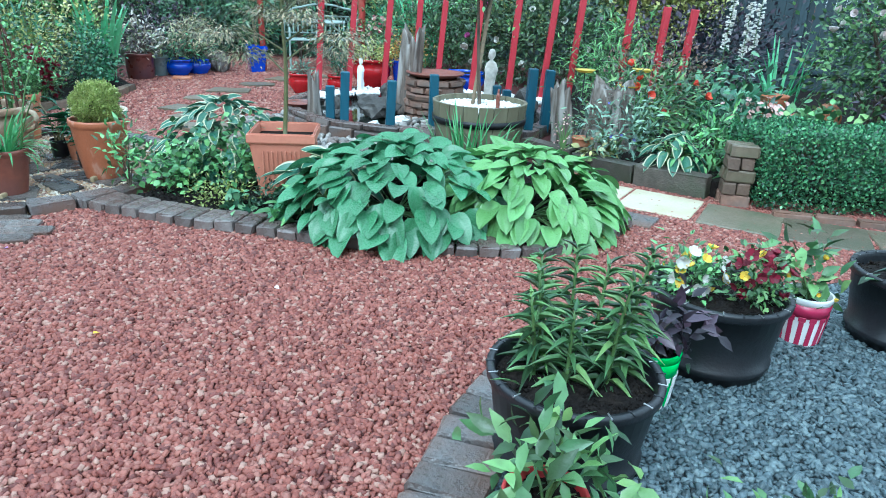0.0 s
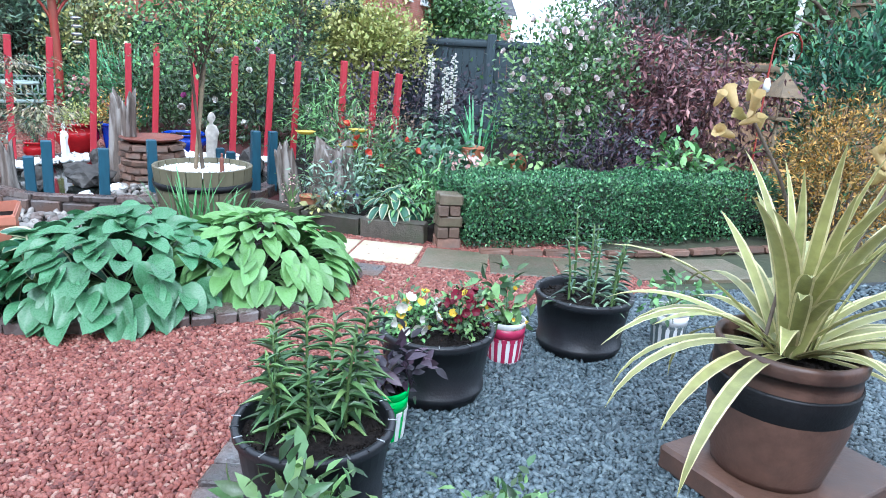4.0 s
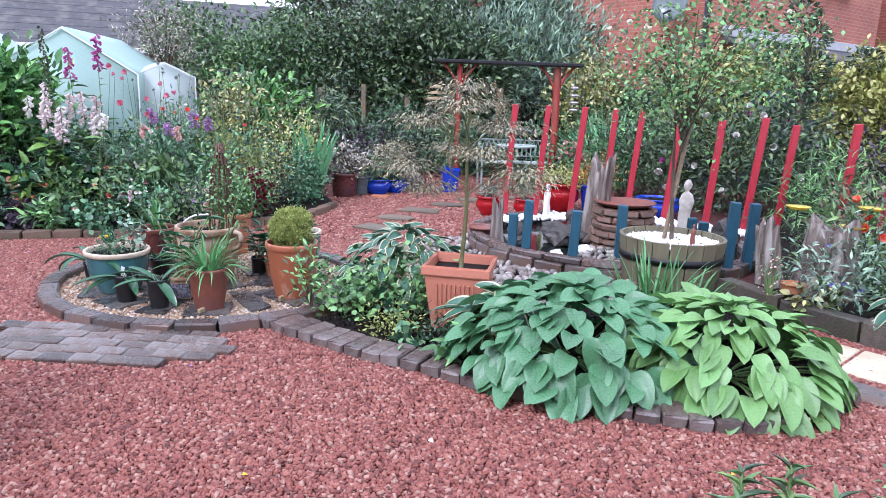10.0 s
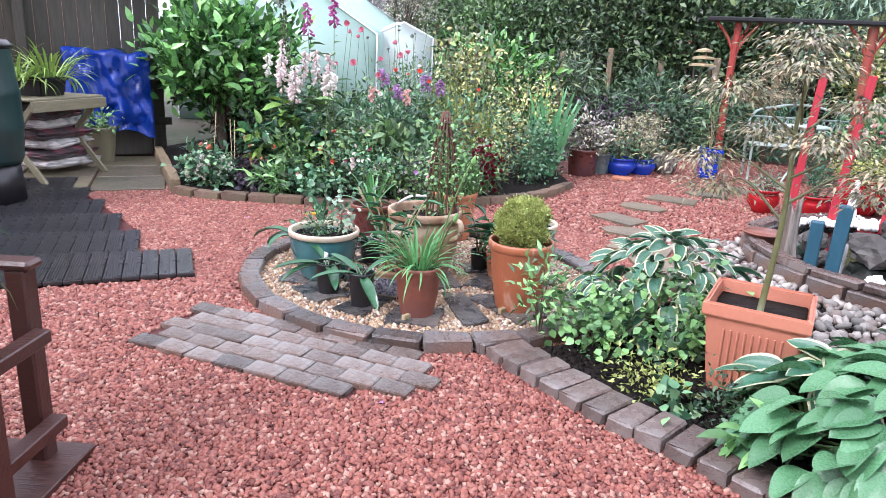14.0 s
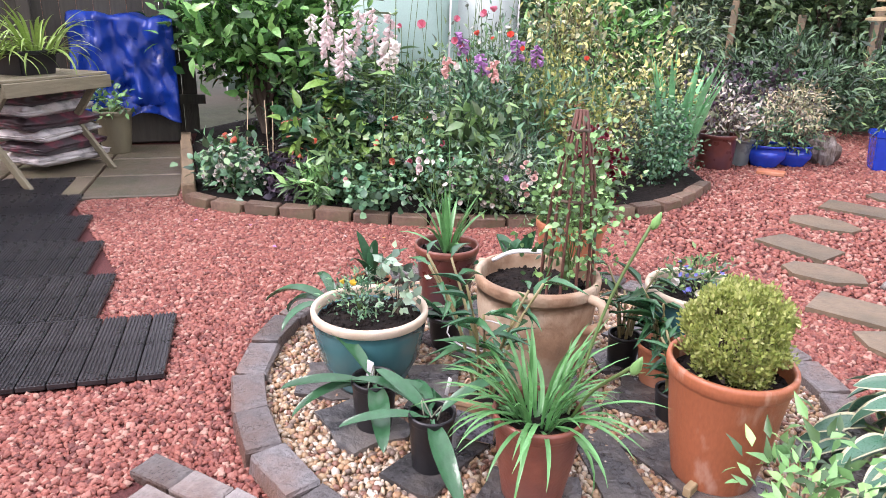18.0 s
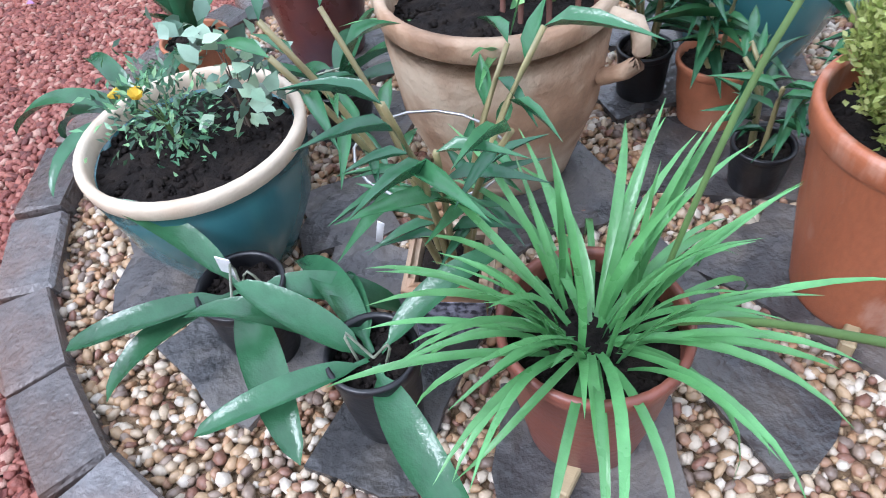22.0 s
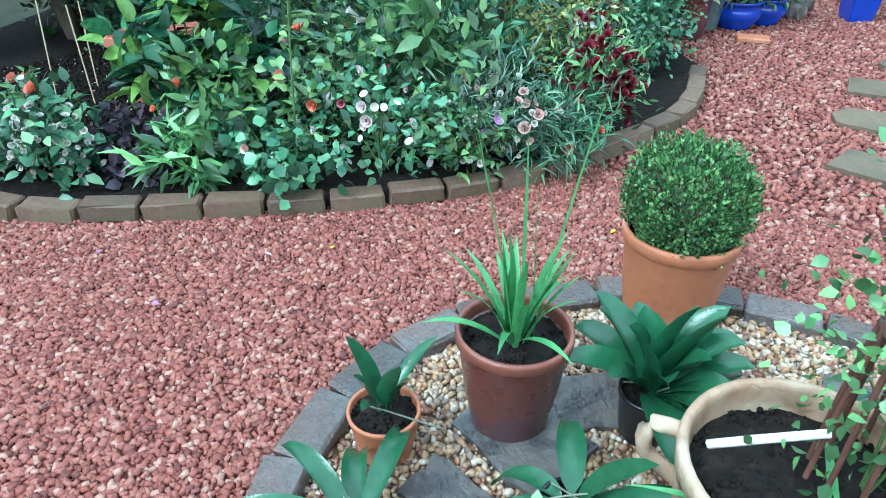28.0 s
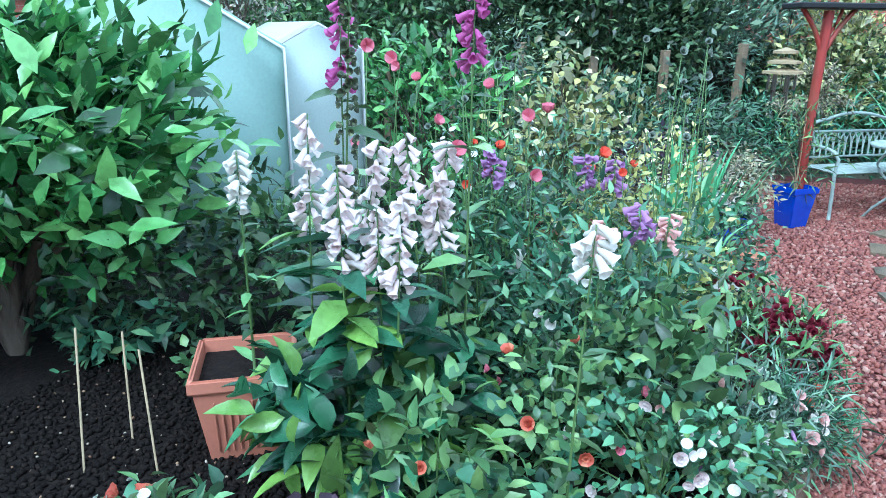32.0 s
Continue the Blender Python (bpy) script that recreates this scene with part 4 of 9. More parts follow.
def tree(name, label, category, at, height, crown, n, leaf_size, mat_, seed=0, trunk=0.08, limbs=9, form=LEAF_SMALL, clump=0.3, hang=0.2, crown_z=0.55, bark=None, twigs=3):
    """A trunk with limbs and twigs, and leaves in clumps about the twig ends. crown: radii x, y, z."""
    g = np.random.default_rng(seed + 5)
    th = thing(name, label, category, at)
    paths = [(smooth_line([(0, 0, -0.02), (g.normal(0, 0.03), 0, height * 0.3), (g.normal(0, 0.08), g.normal(0, 0.08), height * 0.85)], 9), np.linspace(trunk, trunk * 0.3, 9))]
    ends, cz = [], height * crown_z
    for i in range(limbs):
        d = unit(g.normal(size=3))
        e = d * np.array(crown) * g.uniform(0.6, 1.0) + [0, 0, cz]
        s = np.array([0, 0, min(height * 0.75, max(height * 0.12, e[2] * 0.55))])
        paths.append((smooth_line([s, s * 0.5 + e * 0.5 + [0, 0, 0.08 * height], e], 6), np.linspace(trunk * 0.45, trunk * 0.1, 6)))
        ends.append(e)
        for _ in range(twigs):
            q = s + (e - s) * g.uniform(0.4, 0.9)
            z = q + g.normal(size=3) * np.array(crown) * 0.35
            paths.append((smooth_line([q, (q + z) / 2 + [0, 0, 0.02 * height], z], 4), np.linspace(trunk * 0.15, trunk * 0.05, 4)))
            ends.append(z)
    tube_part("trunk", paths, bark or BARK, th)
    ends = np.array(ends)
    who = g.integers(0, len(ends), n)
    off = g.normal(size=(n, 3)) * clump * [1, 1, 0.7]
    p = ends[who] + off
    p[:, 2] = np.maximum(p[:, 2], 0.05)
    out = unit(off) * 0.6 + g.normal(size=(n, 3)) * 0.6 + [0, 0, 0.1 - hang]
    nrm = unit(g.normal(size=(n, 3)) * 0.55 + [0, -0.1, 0.9])
    ls = leaf_size[0] * g.uniform(0.65, 1.25, n)
    part("crown", mesh_of(*scatter(form, frames_of(out, nrm, leaf_size[1] / leaf_size[0] * ls, ls), p)), mat_, th)
    return th


def tuft(name, label, category, at, n, length, width, mat_, parent=None, **kw):
    """Leaves that rise from one crown; a thing of its own."""
    th = thing(name, label, category, at)
    leaf_parts(th, blades(n, length, width, **kw), mat_, n)
    return th


def hosta_leaf(mat_, edge, seed, k=8, cols=9):
    """One broad ribbed leaf with a heart-shaped foot and a pointed tip, along y."""
    g = random.Random(seed)
    bm = bmesh.new()
    rows = []
    for i in range(k + 1):
        t = i / k
        w = 0.5 * math.sin(math.pi * min(1, (t + 0.13) / 1.13) ** 0.82) ** 0.6 if t < 1 else 0.004
        row = []
        for j in range(cols):
            u = 2 * j / (cols - 1) - 1
            y = t - 0.07 * (1 - abs(u)) * (1 - t) ** 3 + 0.04 * abs(u) * (1 - t) ** 4
            z = 0.24 * abs(u) ** 1.3 * w - 0.42 * t ** 1.8 + 0.016 * math.cos(u * 8.5) * math.sin(math.pi * t) + 0.02 * math.sin(5 * t + seed) * u
            row.append(bm.verts.new((u * w, y, z)))
        rows.append(row)
    for a, b in zip(rows, rows[1:]):
        for j in range(cols - 1):
            f = bm.faces.new((a[j], a[j + 1], b[j + 1], b[j]))
            f.smooth = True
            if edge and j in (0, cols - 2):
                f.material_index = 1
    me = bpy.data.meshes.new("leaf")
    bm.to_mesh(me)
    bm.free()
    me.materials.append(mat_)
    if edge:
        me.materials.append(edge)
    return me


def hosta(label, at, n, length, width, mat_, edge=None, seed=0, radius=0.5, height=0.36):
    """Leaves laid like shingles over a dome, the lowest hanging over the ground."""
    g = np.random.default_rng(seed + 9)
    th = thing("hosta", label, "hosta", at)
    meshes = [hosta_leaf(mat_, edge, seed * 5 + i) for i in range(4)]
    paths = []
    for i in range(n):
        q = ((i + 0.5) / n) ** 0.62
        az = i * 2.39996 + g.normal(0, 0.12)
        th_ = q * 1.62 + g.normal(0, 0.05)
        r, z = radius * math.sin(min(th_, 1.57)), height * math.cos(th_) + 0.06
        r0 = max(0.0, r - 0.55 * length)
        out = np.array([math.cos(az), math.sin(az), 0.0])
        dip = 0.42 - 0.95 * q + g.normal(0, 0.2)
        along = unit(out * math.cos(dip) + np.array([0, 0, math.sin(dip)]) + g.normal(0, 0.2, 3))
        nrm = unit(np.array([0, 0, 1.0]) * (1.15 - 0.55 * q) + out * (0.1 + 0.95 * q) + g.normal(0, 0.2, 3))
        s = length * (0.72 + 0.36 * q) * g.uniform(0.85, 1.12)
        m = frames_of(along[None], nrm[None], s * width / length, s, s)[0]
        foot = out * r0 + [0, 0, max(0.04, z)]
        ob = new("leaf", meshes[i % 4])
        ob.parent = th
        ob.matrix_basis = Matrix.Translation(foot) @ Matrix(m.tolist()).to_4x4()
        paths.append((smooth_line([out * 0.03, out * r0 * 0.55 + [0, 0, foot[2] * 0.75], foot], 5), 0.005))
    for q in paths[-48:]:
        tube_part("stalk", [q], GREEN_STEM, th, 4)
    return th


def spires(name, label, category, at, spots, stem_mat, leaf_mat, flower_mat, height, spike, size, form, leaf_len=0.14, leaf_w=0.05, leaves=26, seed=0, hang=0.0):
    """Upright stems with leaves below and flowers crowded up the top of each."""
    g = np.random.default_rng(seed + 3)
    th = thing(name, label, category, at)
    paths, lp, ld, fp, ff = [], [], [], [], []
    for x, y in spots:
        h = height * g.uniform(0.85, 1.1)
        lean = g.normal(0, 0.05, 2) * h
        pts = smooth_line([(x, y, 0), (x + lean[0] * 0.4, y + lean[1] * 0.4, h * 0.5), (x + lean[0], y + lean[1], h)], 8)
        paths.append((pts, np.linspace(0.006, 0.002, 8)))
        for t in g.uniform(0.02, 1 - spike, leaves):
            lp.append([np.interp(t, np.linspace(0, 1, 8), pts[:, k]) for k in range(3)])
            a = g.uniform(0, PI2)
            ld.append([math.cos(a), math.sin(a), g.uniform(-0.1, 0.5)])
        m = int(spike * h / (size * 0.5)) + 4
        for t in np.linspace(1 - spike, 1.0, m):
            for _ in range(2):
                a = g.uniform(0, PI2)
                o = size * 0.6 * (1.15 - (t - 1 + spike) / max(spike, 0.01) * 0.7)
                q = [np.interp(t, np.linspace(0, 1, 8), pts[:, k]) for k in range(3)]
                fp.append([q[0] + math.cos(a) * o * (0.35 if form is BELL else 1), q[1] + math.sin(a) * o * (0.35 if form is BELL else 1), q[2]])
                ff.append([math.cos(a), math.sin(a), -1.6 * hang + 0.1])
    tube_part("stems", paths, stem_mat, th)
    lp, ld, fp, ff = (np.array(q) for q in (lp, ld, fp, ff))
    ls = leaf_len * g.uniform(0.5, 1.2, len(lp)) * (1.15 - 0.6 * lp[:, 2] / height)
    part("leaves", mesh_of(*scatter(LEAF_OVATE, frames_of(ld, np.tile([0, 0, 1.0], (len(lp), 1)) + g.normal(0, 0.25, (len(lp), 3)), ls * leaf_w / leaf_len, ls), lp)), leaf_mat, th)
    blooms(th, "flower", fp, size, form, flower_mat, g, ff * 2)
    return th


# foliage and petals
G_HOSTA_BLUE = foliage("blue_green_hosta_leaf", (0.09, 0.265, 0.142), (0.12, 0.315, 0.16), (0.065, 0.205, 0.115), rough=0.28, spread=False)
G_HOSTA = foliage("yellow_green_hosta_leaf", (0.165, 0.37, 0.13), (0.22, 0.43, 0.15), (0.12, 0.31, 0.115), rough=0.3, spread=False)
G_HOSTA_DARK = foliage("green_hosta_leaf", (0.07, 0.19, 0.12), (0.072, 0.21, 0.144), (0.0443, 0.145, 0.108), rough=0.3, spread=False)
CREAM_EDGE = foliage("cream_leaf_margin", (0.55, 0.56, 0.36), (0.5, 0.52, 0.3), (0.6, 0.6, 0.42), spread=False)
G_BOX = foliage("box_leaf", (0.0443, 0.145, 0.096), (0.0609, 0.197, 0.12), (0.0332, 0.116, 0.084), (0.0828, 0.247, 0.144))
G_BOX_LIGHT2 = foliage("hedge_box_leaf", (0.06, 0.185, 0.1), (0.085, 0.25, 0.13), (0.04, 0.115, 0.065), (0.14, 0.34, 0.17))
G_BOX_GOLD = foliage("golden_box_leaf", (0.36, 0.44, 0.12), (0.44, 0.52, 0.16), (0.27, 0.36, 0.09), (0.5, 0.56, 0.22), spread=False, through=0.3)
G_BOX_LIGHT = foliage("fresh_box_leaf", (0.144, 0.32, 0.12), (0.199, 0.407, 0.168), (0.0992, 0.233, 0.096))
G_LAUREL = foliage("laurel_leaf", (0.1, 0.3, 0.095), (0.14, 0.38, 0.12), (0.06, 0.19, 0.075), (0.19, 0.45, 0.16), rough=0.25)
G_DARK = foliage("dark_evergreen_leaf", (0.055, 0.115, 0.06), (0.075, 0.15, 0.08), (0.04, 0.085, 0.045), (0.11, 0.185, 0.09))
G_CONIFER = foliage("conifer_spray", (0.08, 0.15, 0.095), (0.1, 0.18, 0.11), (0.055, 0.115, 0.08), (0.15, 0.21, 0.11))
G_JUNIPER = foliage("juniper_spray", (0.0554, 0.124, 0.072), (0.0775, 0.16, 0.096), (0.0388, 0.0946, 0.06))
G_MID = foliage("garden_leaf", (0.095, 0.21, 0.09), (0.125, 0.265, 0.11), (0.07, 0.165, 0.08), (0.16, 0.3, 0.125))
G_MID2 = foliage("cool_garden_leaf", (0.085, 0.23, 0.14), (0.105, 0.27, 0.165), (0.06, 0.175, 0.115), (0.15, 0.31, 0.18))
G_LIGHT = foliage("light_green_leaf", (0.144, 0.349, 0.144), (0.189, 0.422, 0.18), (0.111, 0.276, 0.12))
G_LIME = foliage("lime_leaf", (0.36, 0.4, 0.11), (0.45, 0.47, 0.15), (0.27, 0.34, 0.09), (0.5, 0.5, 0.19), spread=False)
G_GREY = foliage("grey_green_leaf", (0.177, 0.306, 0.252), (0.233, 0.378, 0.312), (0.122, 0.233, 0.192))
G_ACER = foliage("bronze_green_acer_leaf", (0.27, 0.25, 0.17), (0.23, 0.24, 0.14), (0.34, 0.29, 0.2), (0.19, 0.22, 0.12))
G_PURPLE = foliage("purple_acer_leaf", (0.149, 0.0675, 0.08), (0.189, 0.09, 0.096), (0.108, 0.0525, 0.064), (0.257, 0.135, 0.128))
G_DKPURPLE = foliage("dark_purple_leaf", (0.0473, 0.033, 0.056), (0.0675, 0.045, 0.072), (0.0338, 0.027, 0.0448))
G_VARIEG = foliage("variegated_leaf", (0.517, 0.525, 0.224), (0.575, 0.587, 0.336), (0.172, 0.25, 0.084), (0.46, 0.45, 0.168))
G_WHITEVAR = foliage("white_variegated_leaf", (0.5, 0.5, 0.45), (0.55, 0.53, 0.45), (0.16, 0.22, 0.12), (0.42, 0.36, 0.32))
G_GOLDCON = foliage("amber_conifer_spray", (0.42, 0.24, 0.05), (0.5, 0.3, 0.08), (0.3, 0.19, 0.04), (0.2, 0.15, 0.04))
G_STRAP = foliage("strap_leaf", (0.1, 0.3, 0.13), (0.125, 0.36, 0.15), (0.0943, 0.291, 0.108), rough=0.3, spread=False)
G_ORCHID = foliage("orchid_leaf", (0.042, 0.15, 0.075), (0.055, 0.185, 0.085), (0.03, 0.11, 0.062), rough=0.2, spread=False)
G_PHORM = foliage("phormium_leaf", (0.4, 0.39, 0.15), (0.46, 0.44, 0.2), (0.3, 0.32, 0.1), rough=0.4, spread=False)
G_PHORM_EDGE = foliage("phormium_edge", (0.62, 0.56, 0.24), (0.56, 0.5, 0.2), (0.66, 0.62, 0.34), rough=0.4, spread=False)
G_IRIS = foliage("iris_leaf", (0.0886, 0.291, 0.168), (0.111, 0.349, 0.204), (0.0664, 0.233, 0.132))
F_WHITE = petals("white_petal", (0.78, 0.77, 0.72), (0.7, 0.7, 0.64), (0.8, 0.76, 0.7))
F_PINKW = petals("blush_petal", (0.72, 0.52, 0.46), (0.76, 0.64, 0.58), (0.74, 0.44, 0.4), (0.78, 0.7, 0.64))
F_BLUSH = petals("pale_blush_petal", (0.8, 0.72, 0.7), (0.82, 0.77, 0.74), (0.78, 0.64, 0.63))
F_PINK = petals("pink_petal", (0.68, 0.2, 0.28), (0.7, 0.3, 0.36), (0.62, 0.15, 0.22))
F_RED = petals("poppy_red_petal", (0.75, 0.1, 0.045), (0.8, 0.16, 0.07), (0.66, 0.07, 0.05))
F_CORAL = petals("coral_petal", (0.76, 0.25, 0.14), (0.78, 0.34, 0.2), (0.72, 0.18, 0.12))
F_MAROON = petals("maroon_petal", (0.2, 0.01, 0.03), (0.27, 0.015, 0.045), (0.14, 0.01, 0.025))
F_MAUVE = petals("mauve_petal", (0.45, 0.24, 0.48), (0.52, 0.32, 0.54), (0.38, 0.18, 0.42))
F_MAGENTA = petals("magenta_petal", (0.5, 0.1, 0.34), (0.56, 0.17, 0.4), (0.44, 0.08, 0.3))
F_YELLOW = petals("yellow_petal", (0.8, 0.6, 0.05), (0.82, 0.66, 0.12), (0.78, 0.52, 0.03))
F_PURPLE = petals("deep_purple_petal", (0.045, 0.012, 0.1), (0.07, 0.02, 0.14), (0.03, 0.01, 0.07))
F_BLUE = petals("blue_petal", (0.12, 0.14, 0.6), (0.16, 0.18, 0.66), (0.3, 0.3, 0.7))
F_SEED = petals("grey_seed_head", (0.25, 0.3, 0.24), (0.2, 0.25, 0.2), (0.3, 0.33, 0.28))

# ---------------------------------------------------------------- island bed
hosta("large blue-green hosta with ribbed leaves over the edging", (-0.53, 4.78, 0.03), 310, 0.15, 0.12, G_HOSTA_BLUE, None, 1, 0.66, 0.33)
hosta("large yellow-green hosta with ribbed leaves over the edging", (0.19, 4.86, 0.03), 270, 0.15, 0.1, G_HOSTA, None, 2, 0.56, 0.31)
hosta("cream-edged hosta beside the terracotta planter", (-0.93, 4.82, 0.03), 44, 0.17, 0.1, G_HOSTA_DARK, CREAM_EDGE, 3, 0.3, 0.24)
hosta("bushy hosta with cream-edged leaves", (-1.77, 5.48, 0.03), 150, 0.145, 0.085, G_HOSTA_DARK, CREAM_EDGE, 4, 0.46, 0.38)
bush("hardy_geranium", "bright green geranium with lobed leaves", "plant", (-1.63, 5.15, 0.03), (0.3, 0.26, 0.32), 1000, (0.042, 0.036), G_LIGHT, 30, 0.06, LEAF_OVATE, seed=2, trunk=0.004, bark=GREEN_STEM)
bush("lady_mantle", "low light green leafy plant", "plant", (-1.88, 4.92, 0.03), (0.22, 0.18, 0.2), 420, (0.04, 0.036), G_LIGHT, 20, 0.06, LEAF_OVATE, seed=3, trunk=0.003, bark=GREEN_STEM)
bush("sedum", "low yellow-green sedum mat", "plant", (-1.53, 4.68, 0.03), (0.17, 0.1, 0.11), 420, (0.026, 0.012), G_BOX_GOLD, 18, 0.04, seed=4, stems=0)
bush("sedum", "low bronze-green sedum mat", "plant", (-1.23, 4.62, 0.03), (0.14, 0.09, 0.12), 300, (0.03, 0.013), G_JUNIPER, 16, 0.04, seed=5, stems=0)
bush("foxglove_seedling", "rosette of pale green seedling leaves", "plant", (-1.01, 4.5, 0.03), (0.12, 0.1, 0.12), 26, (0.12, 0.045), G_LIGHT, 5, 0.03, LEAF_OVATE, seed=6, stems=0)
bush("spindly_shrub", "spindly light green young shrub", "shrub", (-2.1, 4.82, 0.03), (0.14, 0.14, 0.3), 150, (0.055, 0.02), G_LIGHT, 14, 0.05, LEAF_LANCE, seed=7, trunk=0.005, lift=0.08)
bush("creeping_plant", "low blue-green creeping leaves", "plant", (-1.39, 4.6, 0.03), (0.1, 0.07, 0.07), 60, (0.05, 0.045), G_MID2, 8, 0.04, LEAF_OVATE, seed=8, stems=0)
bush("sedum", "small yellow sedum at the bed's edge", "plant", (0.51, 4.5, 0.0), (0.08, 0.06, 0.06), 120, (0.022, 0.012), G_LIME, 10, 0.025, seed=9, stems=0)
tuft("grassy_iris", "tuft of narrow upright iris leaves", "plant", (-0.21, 5.79, 0.03), 30, 0.46, 0.014, G_STRAP, rise=(55, 88), bend=(10, 50), seed=3, base=0.2)
tuft("grassy_iris", "tuft of narrow upright iris leaves", "plant", (0.0, 5.84, 0.03), 22, 0.38, 0.014, G_STRAP, rise=(50, 88), bend=(10, 60), seed=4, base=0.16)

# ---------------------------------------------------------------- hedge and raised bed
def hedge(label, at, sx, sy, sz, n, leaf_size, mat_, seed=0):
    g = np.random.default_rng(seed)
    th = thing("box_hedge", label, "hedge", at)
    lumps = g.uniform(-1, 1, (60, 3)) * [sx / 2, sy / 2, sz / 2]
    p = g.uniform(-1, 1, (n, 3))
    face = g.integers(0, 10, n)
    for k, ax, sgn in ((0, 1, -1), (1, 1, -1), (2, 1, -1), (3, 2, 1), (4, 2, 1), (5, 0, -1), (6, 2, 1), (7, 1, 1), (8, 0, 1)):
        p[face == k, ax] = sgn * (1 - np.abs(g.normal(0, 0.08, (face == k).sum())))
    p = p * [sx / 2, sy / 2, sz / 2]
    p *= 1 + 0.06 * np.sin(p[:, [1, 0, 0]] * 9 + 1)
    nrm = unit(p / [sx, sy, sz] + g.normal(0, 0.3, (n, 3)))
    p[:, 2] += sz / 2
    ls = leaf_size * g.uniform(0.6, 1.3, n)
    part("foliage", mesh_of(*scatter(LEAF_SMALL, frames_of(unit(nrm * 0.6 + g.normal(0, 0.6, (n, 3)) + [0, 0, 0.4]), nrm, ls * 0.6, ls), p)), mat_, th)
    tube_part("stems", [(smooth_line([(x, 0, -0.02), (x + 0.05, 0.02, sz * 0.4), (x - 0.04, 0.03, sz * 0.8)], 6), np.linspace(0.012, 0.004, 6)) for x in np.arange(-sx / 2 + 0.12, sx / 2, 0.2)], BARK, th)
    return th


hedge("clipped dark green box hedge", (2.61, 5.62, 0.02), 2.05, 0.6, 0.47, 30000, 0.025, G_BOX_LIGHT2, 1)
hedge("clipped dark green box hedge, farther length", (4.39, 5.64, 0.02), 1.6, 0.55, 0.46, 13000, 0.028, G_BOX_LIGHT2, 2)
Z = 0.11
bush("shrub_rose", "tall rose bush with clusters of blush-white flowers", "rose bush", (3.24, 7.14, Z), (0.6, 0.55, 1.45), 6000, (0.055, 0.033), G_MID, 80, 0.14, LEAF_SMALL, 0.25, (("flowers", F_BLUSH, 64, 0.1, ROSE), ("white_flowers", F_WHITE, 22, 0.09, ROSE)), 21, trunk=0.018, stems=20)
tree("purple_acer", "dark purple-leaved Japanese maple", "tree", (4.74, 7.24, Z), 1.9, (1.0, 0.9, 0.75), 9000, (0.085, 0.03), G_PURPLE, 3, 0.05, 14, LEAF_LANCE, 0.16, 0.35)
bush("dark_elder", "dark purple leafy shrub", "shrub", (3.29, 6.29, Z), (0.4, 0.35, 0.75), 1500, (0.06, 0.022), G_DKPURPLE, 30, 0.12, LEAF_LANCE, seed=23)
bush("peony_plant", "bushy light green leafy plant behind the hedge", "plant", (4.09, 6.19, Z), (0.5, 0.28, 0.45), 420, (0.13, 0.06), G_LIGHT, 24, 0.12, LEAF_OVATE, seed=24, bark=GREEN_STEM)
bush("leafy_perennial", "low green leafy perennial behind the hedge", "plant", (2.39, 6.19, Z), (0.4, 0.25, 0.32), 420, (0.1, 0.06), G_MID, 22, 0.1, LEAF_OVATE, seed=25, bark=GREEN_STEM)
hosta("small cream-edged hosta beside the low wall", (1.24, 5.86, Z), 36, 0.13, 0.075, G_HOSTA_DARK, CREAM_EDGE, 8, 0.22, 0.18)
bush("leafy_perennial", "fresh green narrow-leaved perennial", "plant", (1.51, 5.89, Z), (0.26, 0.2, 0.32), 520, (0.085, 0.022), G_LIGHT, 24, 0.07, LEAF_LANCE, seed=26, bark=GREEN_STEM)
bush("cranesbill", "grey-green feathery perennial with blue flowers", "plant", (0.91, 6.24, Z), (0.28, 0.24, 0.42), 700, (0.06, 0.018), G_GREY, 26, 0.08, LEAF_LANCE, 0, (("flowers", F_BLUE, 9, 0.035, DAISY),), 27, bark=GREEN_STEM)
bush("astilbe", "astilbe with pale pink plumes", "plant", (1.99, 6.54, Z), (0.32, 0.3, 0.42), 520, (0.09, 0.035), G_MID2, 22, 0.09, LEAF_OVATE, 0, (("flowers", F_PINKW, 90, 0.05, STAR),), 28, bark=GREEN_STEM)
bush("sedum", "tuft of yellowing leaves at the wall", "plant", (0.75, 6.06, Z), (0.14, 0.08, 0.12), 90, (0.06, 0.035), G_VARIEG, 9, 0.04, LEAF_OVATE, seed=29, stems=0)
bush("oriental_poppy", "clump of poppies with orange-red flowers", "plant", (1.19, 6.79, Z), (0.45, 0.4, 0.62), 1200, (0.09, 0.022), G_MID, 34, 0.11, LEAF_LANCE, 0, (("flowers", F_RED, 9, 0.1, CUP), ("seed_heads", F_SEED, 16, 0.03, BALL)), 30, bark=GREEN_STEM)
bush("brown_spiraea", "brownish-pink seeding shrub in the bed", "shrub", (1.44, 7.54, Z), (0.45, 0.4, 0.75), 1500, (0.04, 0.02), foliage("pinkish_brown_leaf", (0.2, 0.13, 0.1), (0.16, 0.13, 0.08), (0.26, 0.17, 0.14)), 34, 0.12, seed=31)
bush("willow_herb", "bright green feathery shrub", "shrub", (1.31, 8.62, Z), (0.6, 0.5, 0.72), 1700, (0.12, 0.016), G_LIGHT, 40, 0.14, LEAF_LANCE, seed=32, bark=GREEN_STEM)
bush("berberis", "dark purple spreading shrub", "shrub", (2.5, 10, Z), (1.2, 0.8, 1.0), 3200, (0.07, 0.035), G_DKPURPLE, 60, 0.2, seed=33)
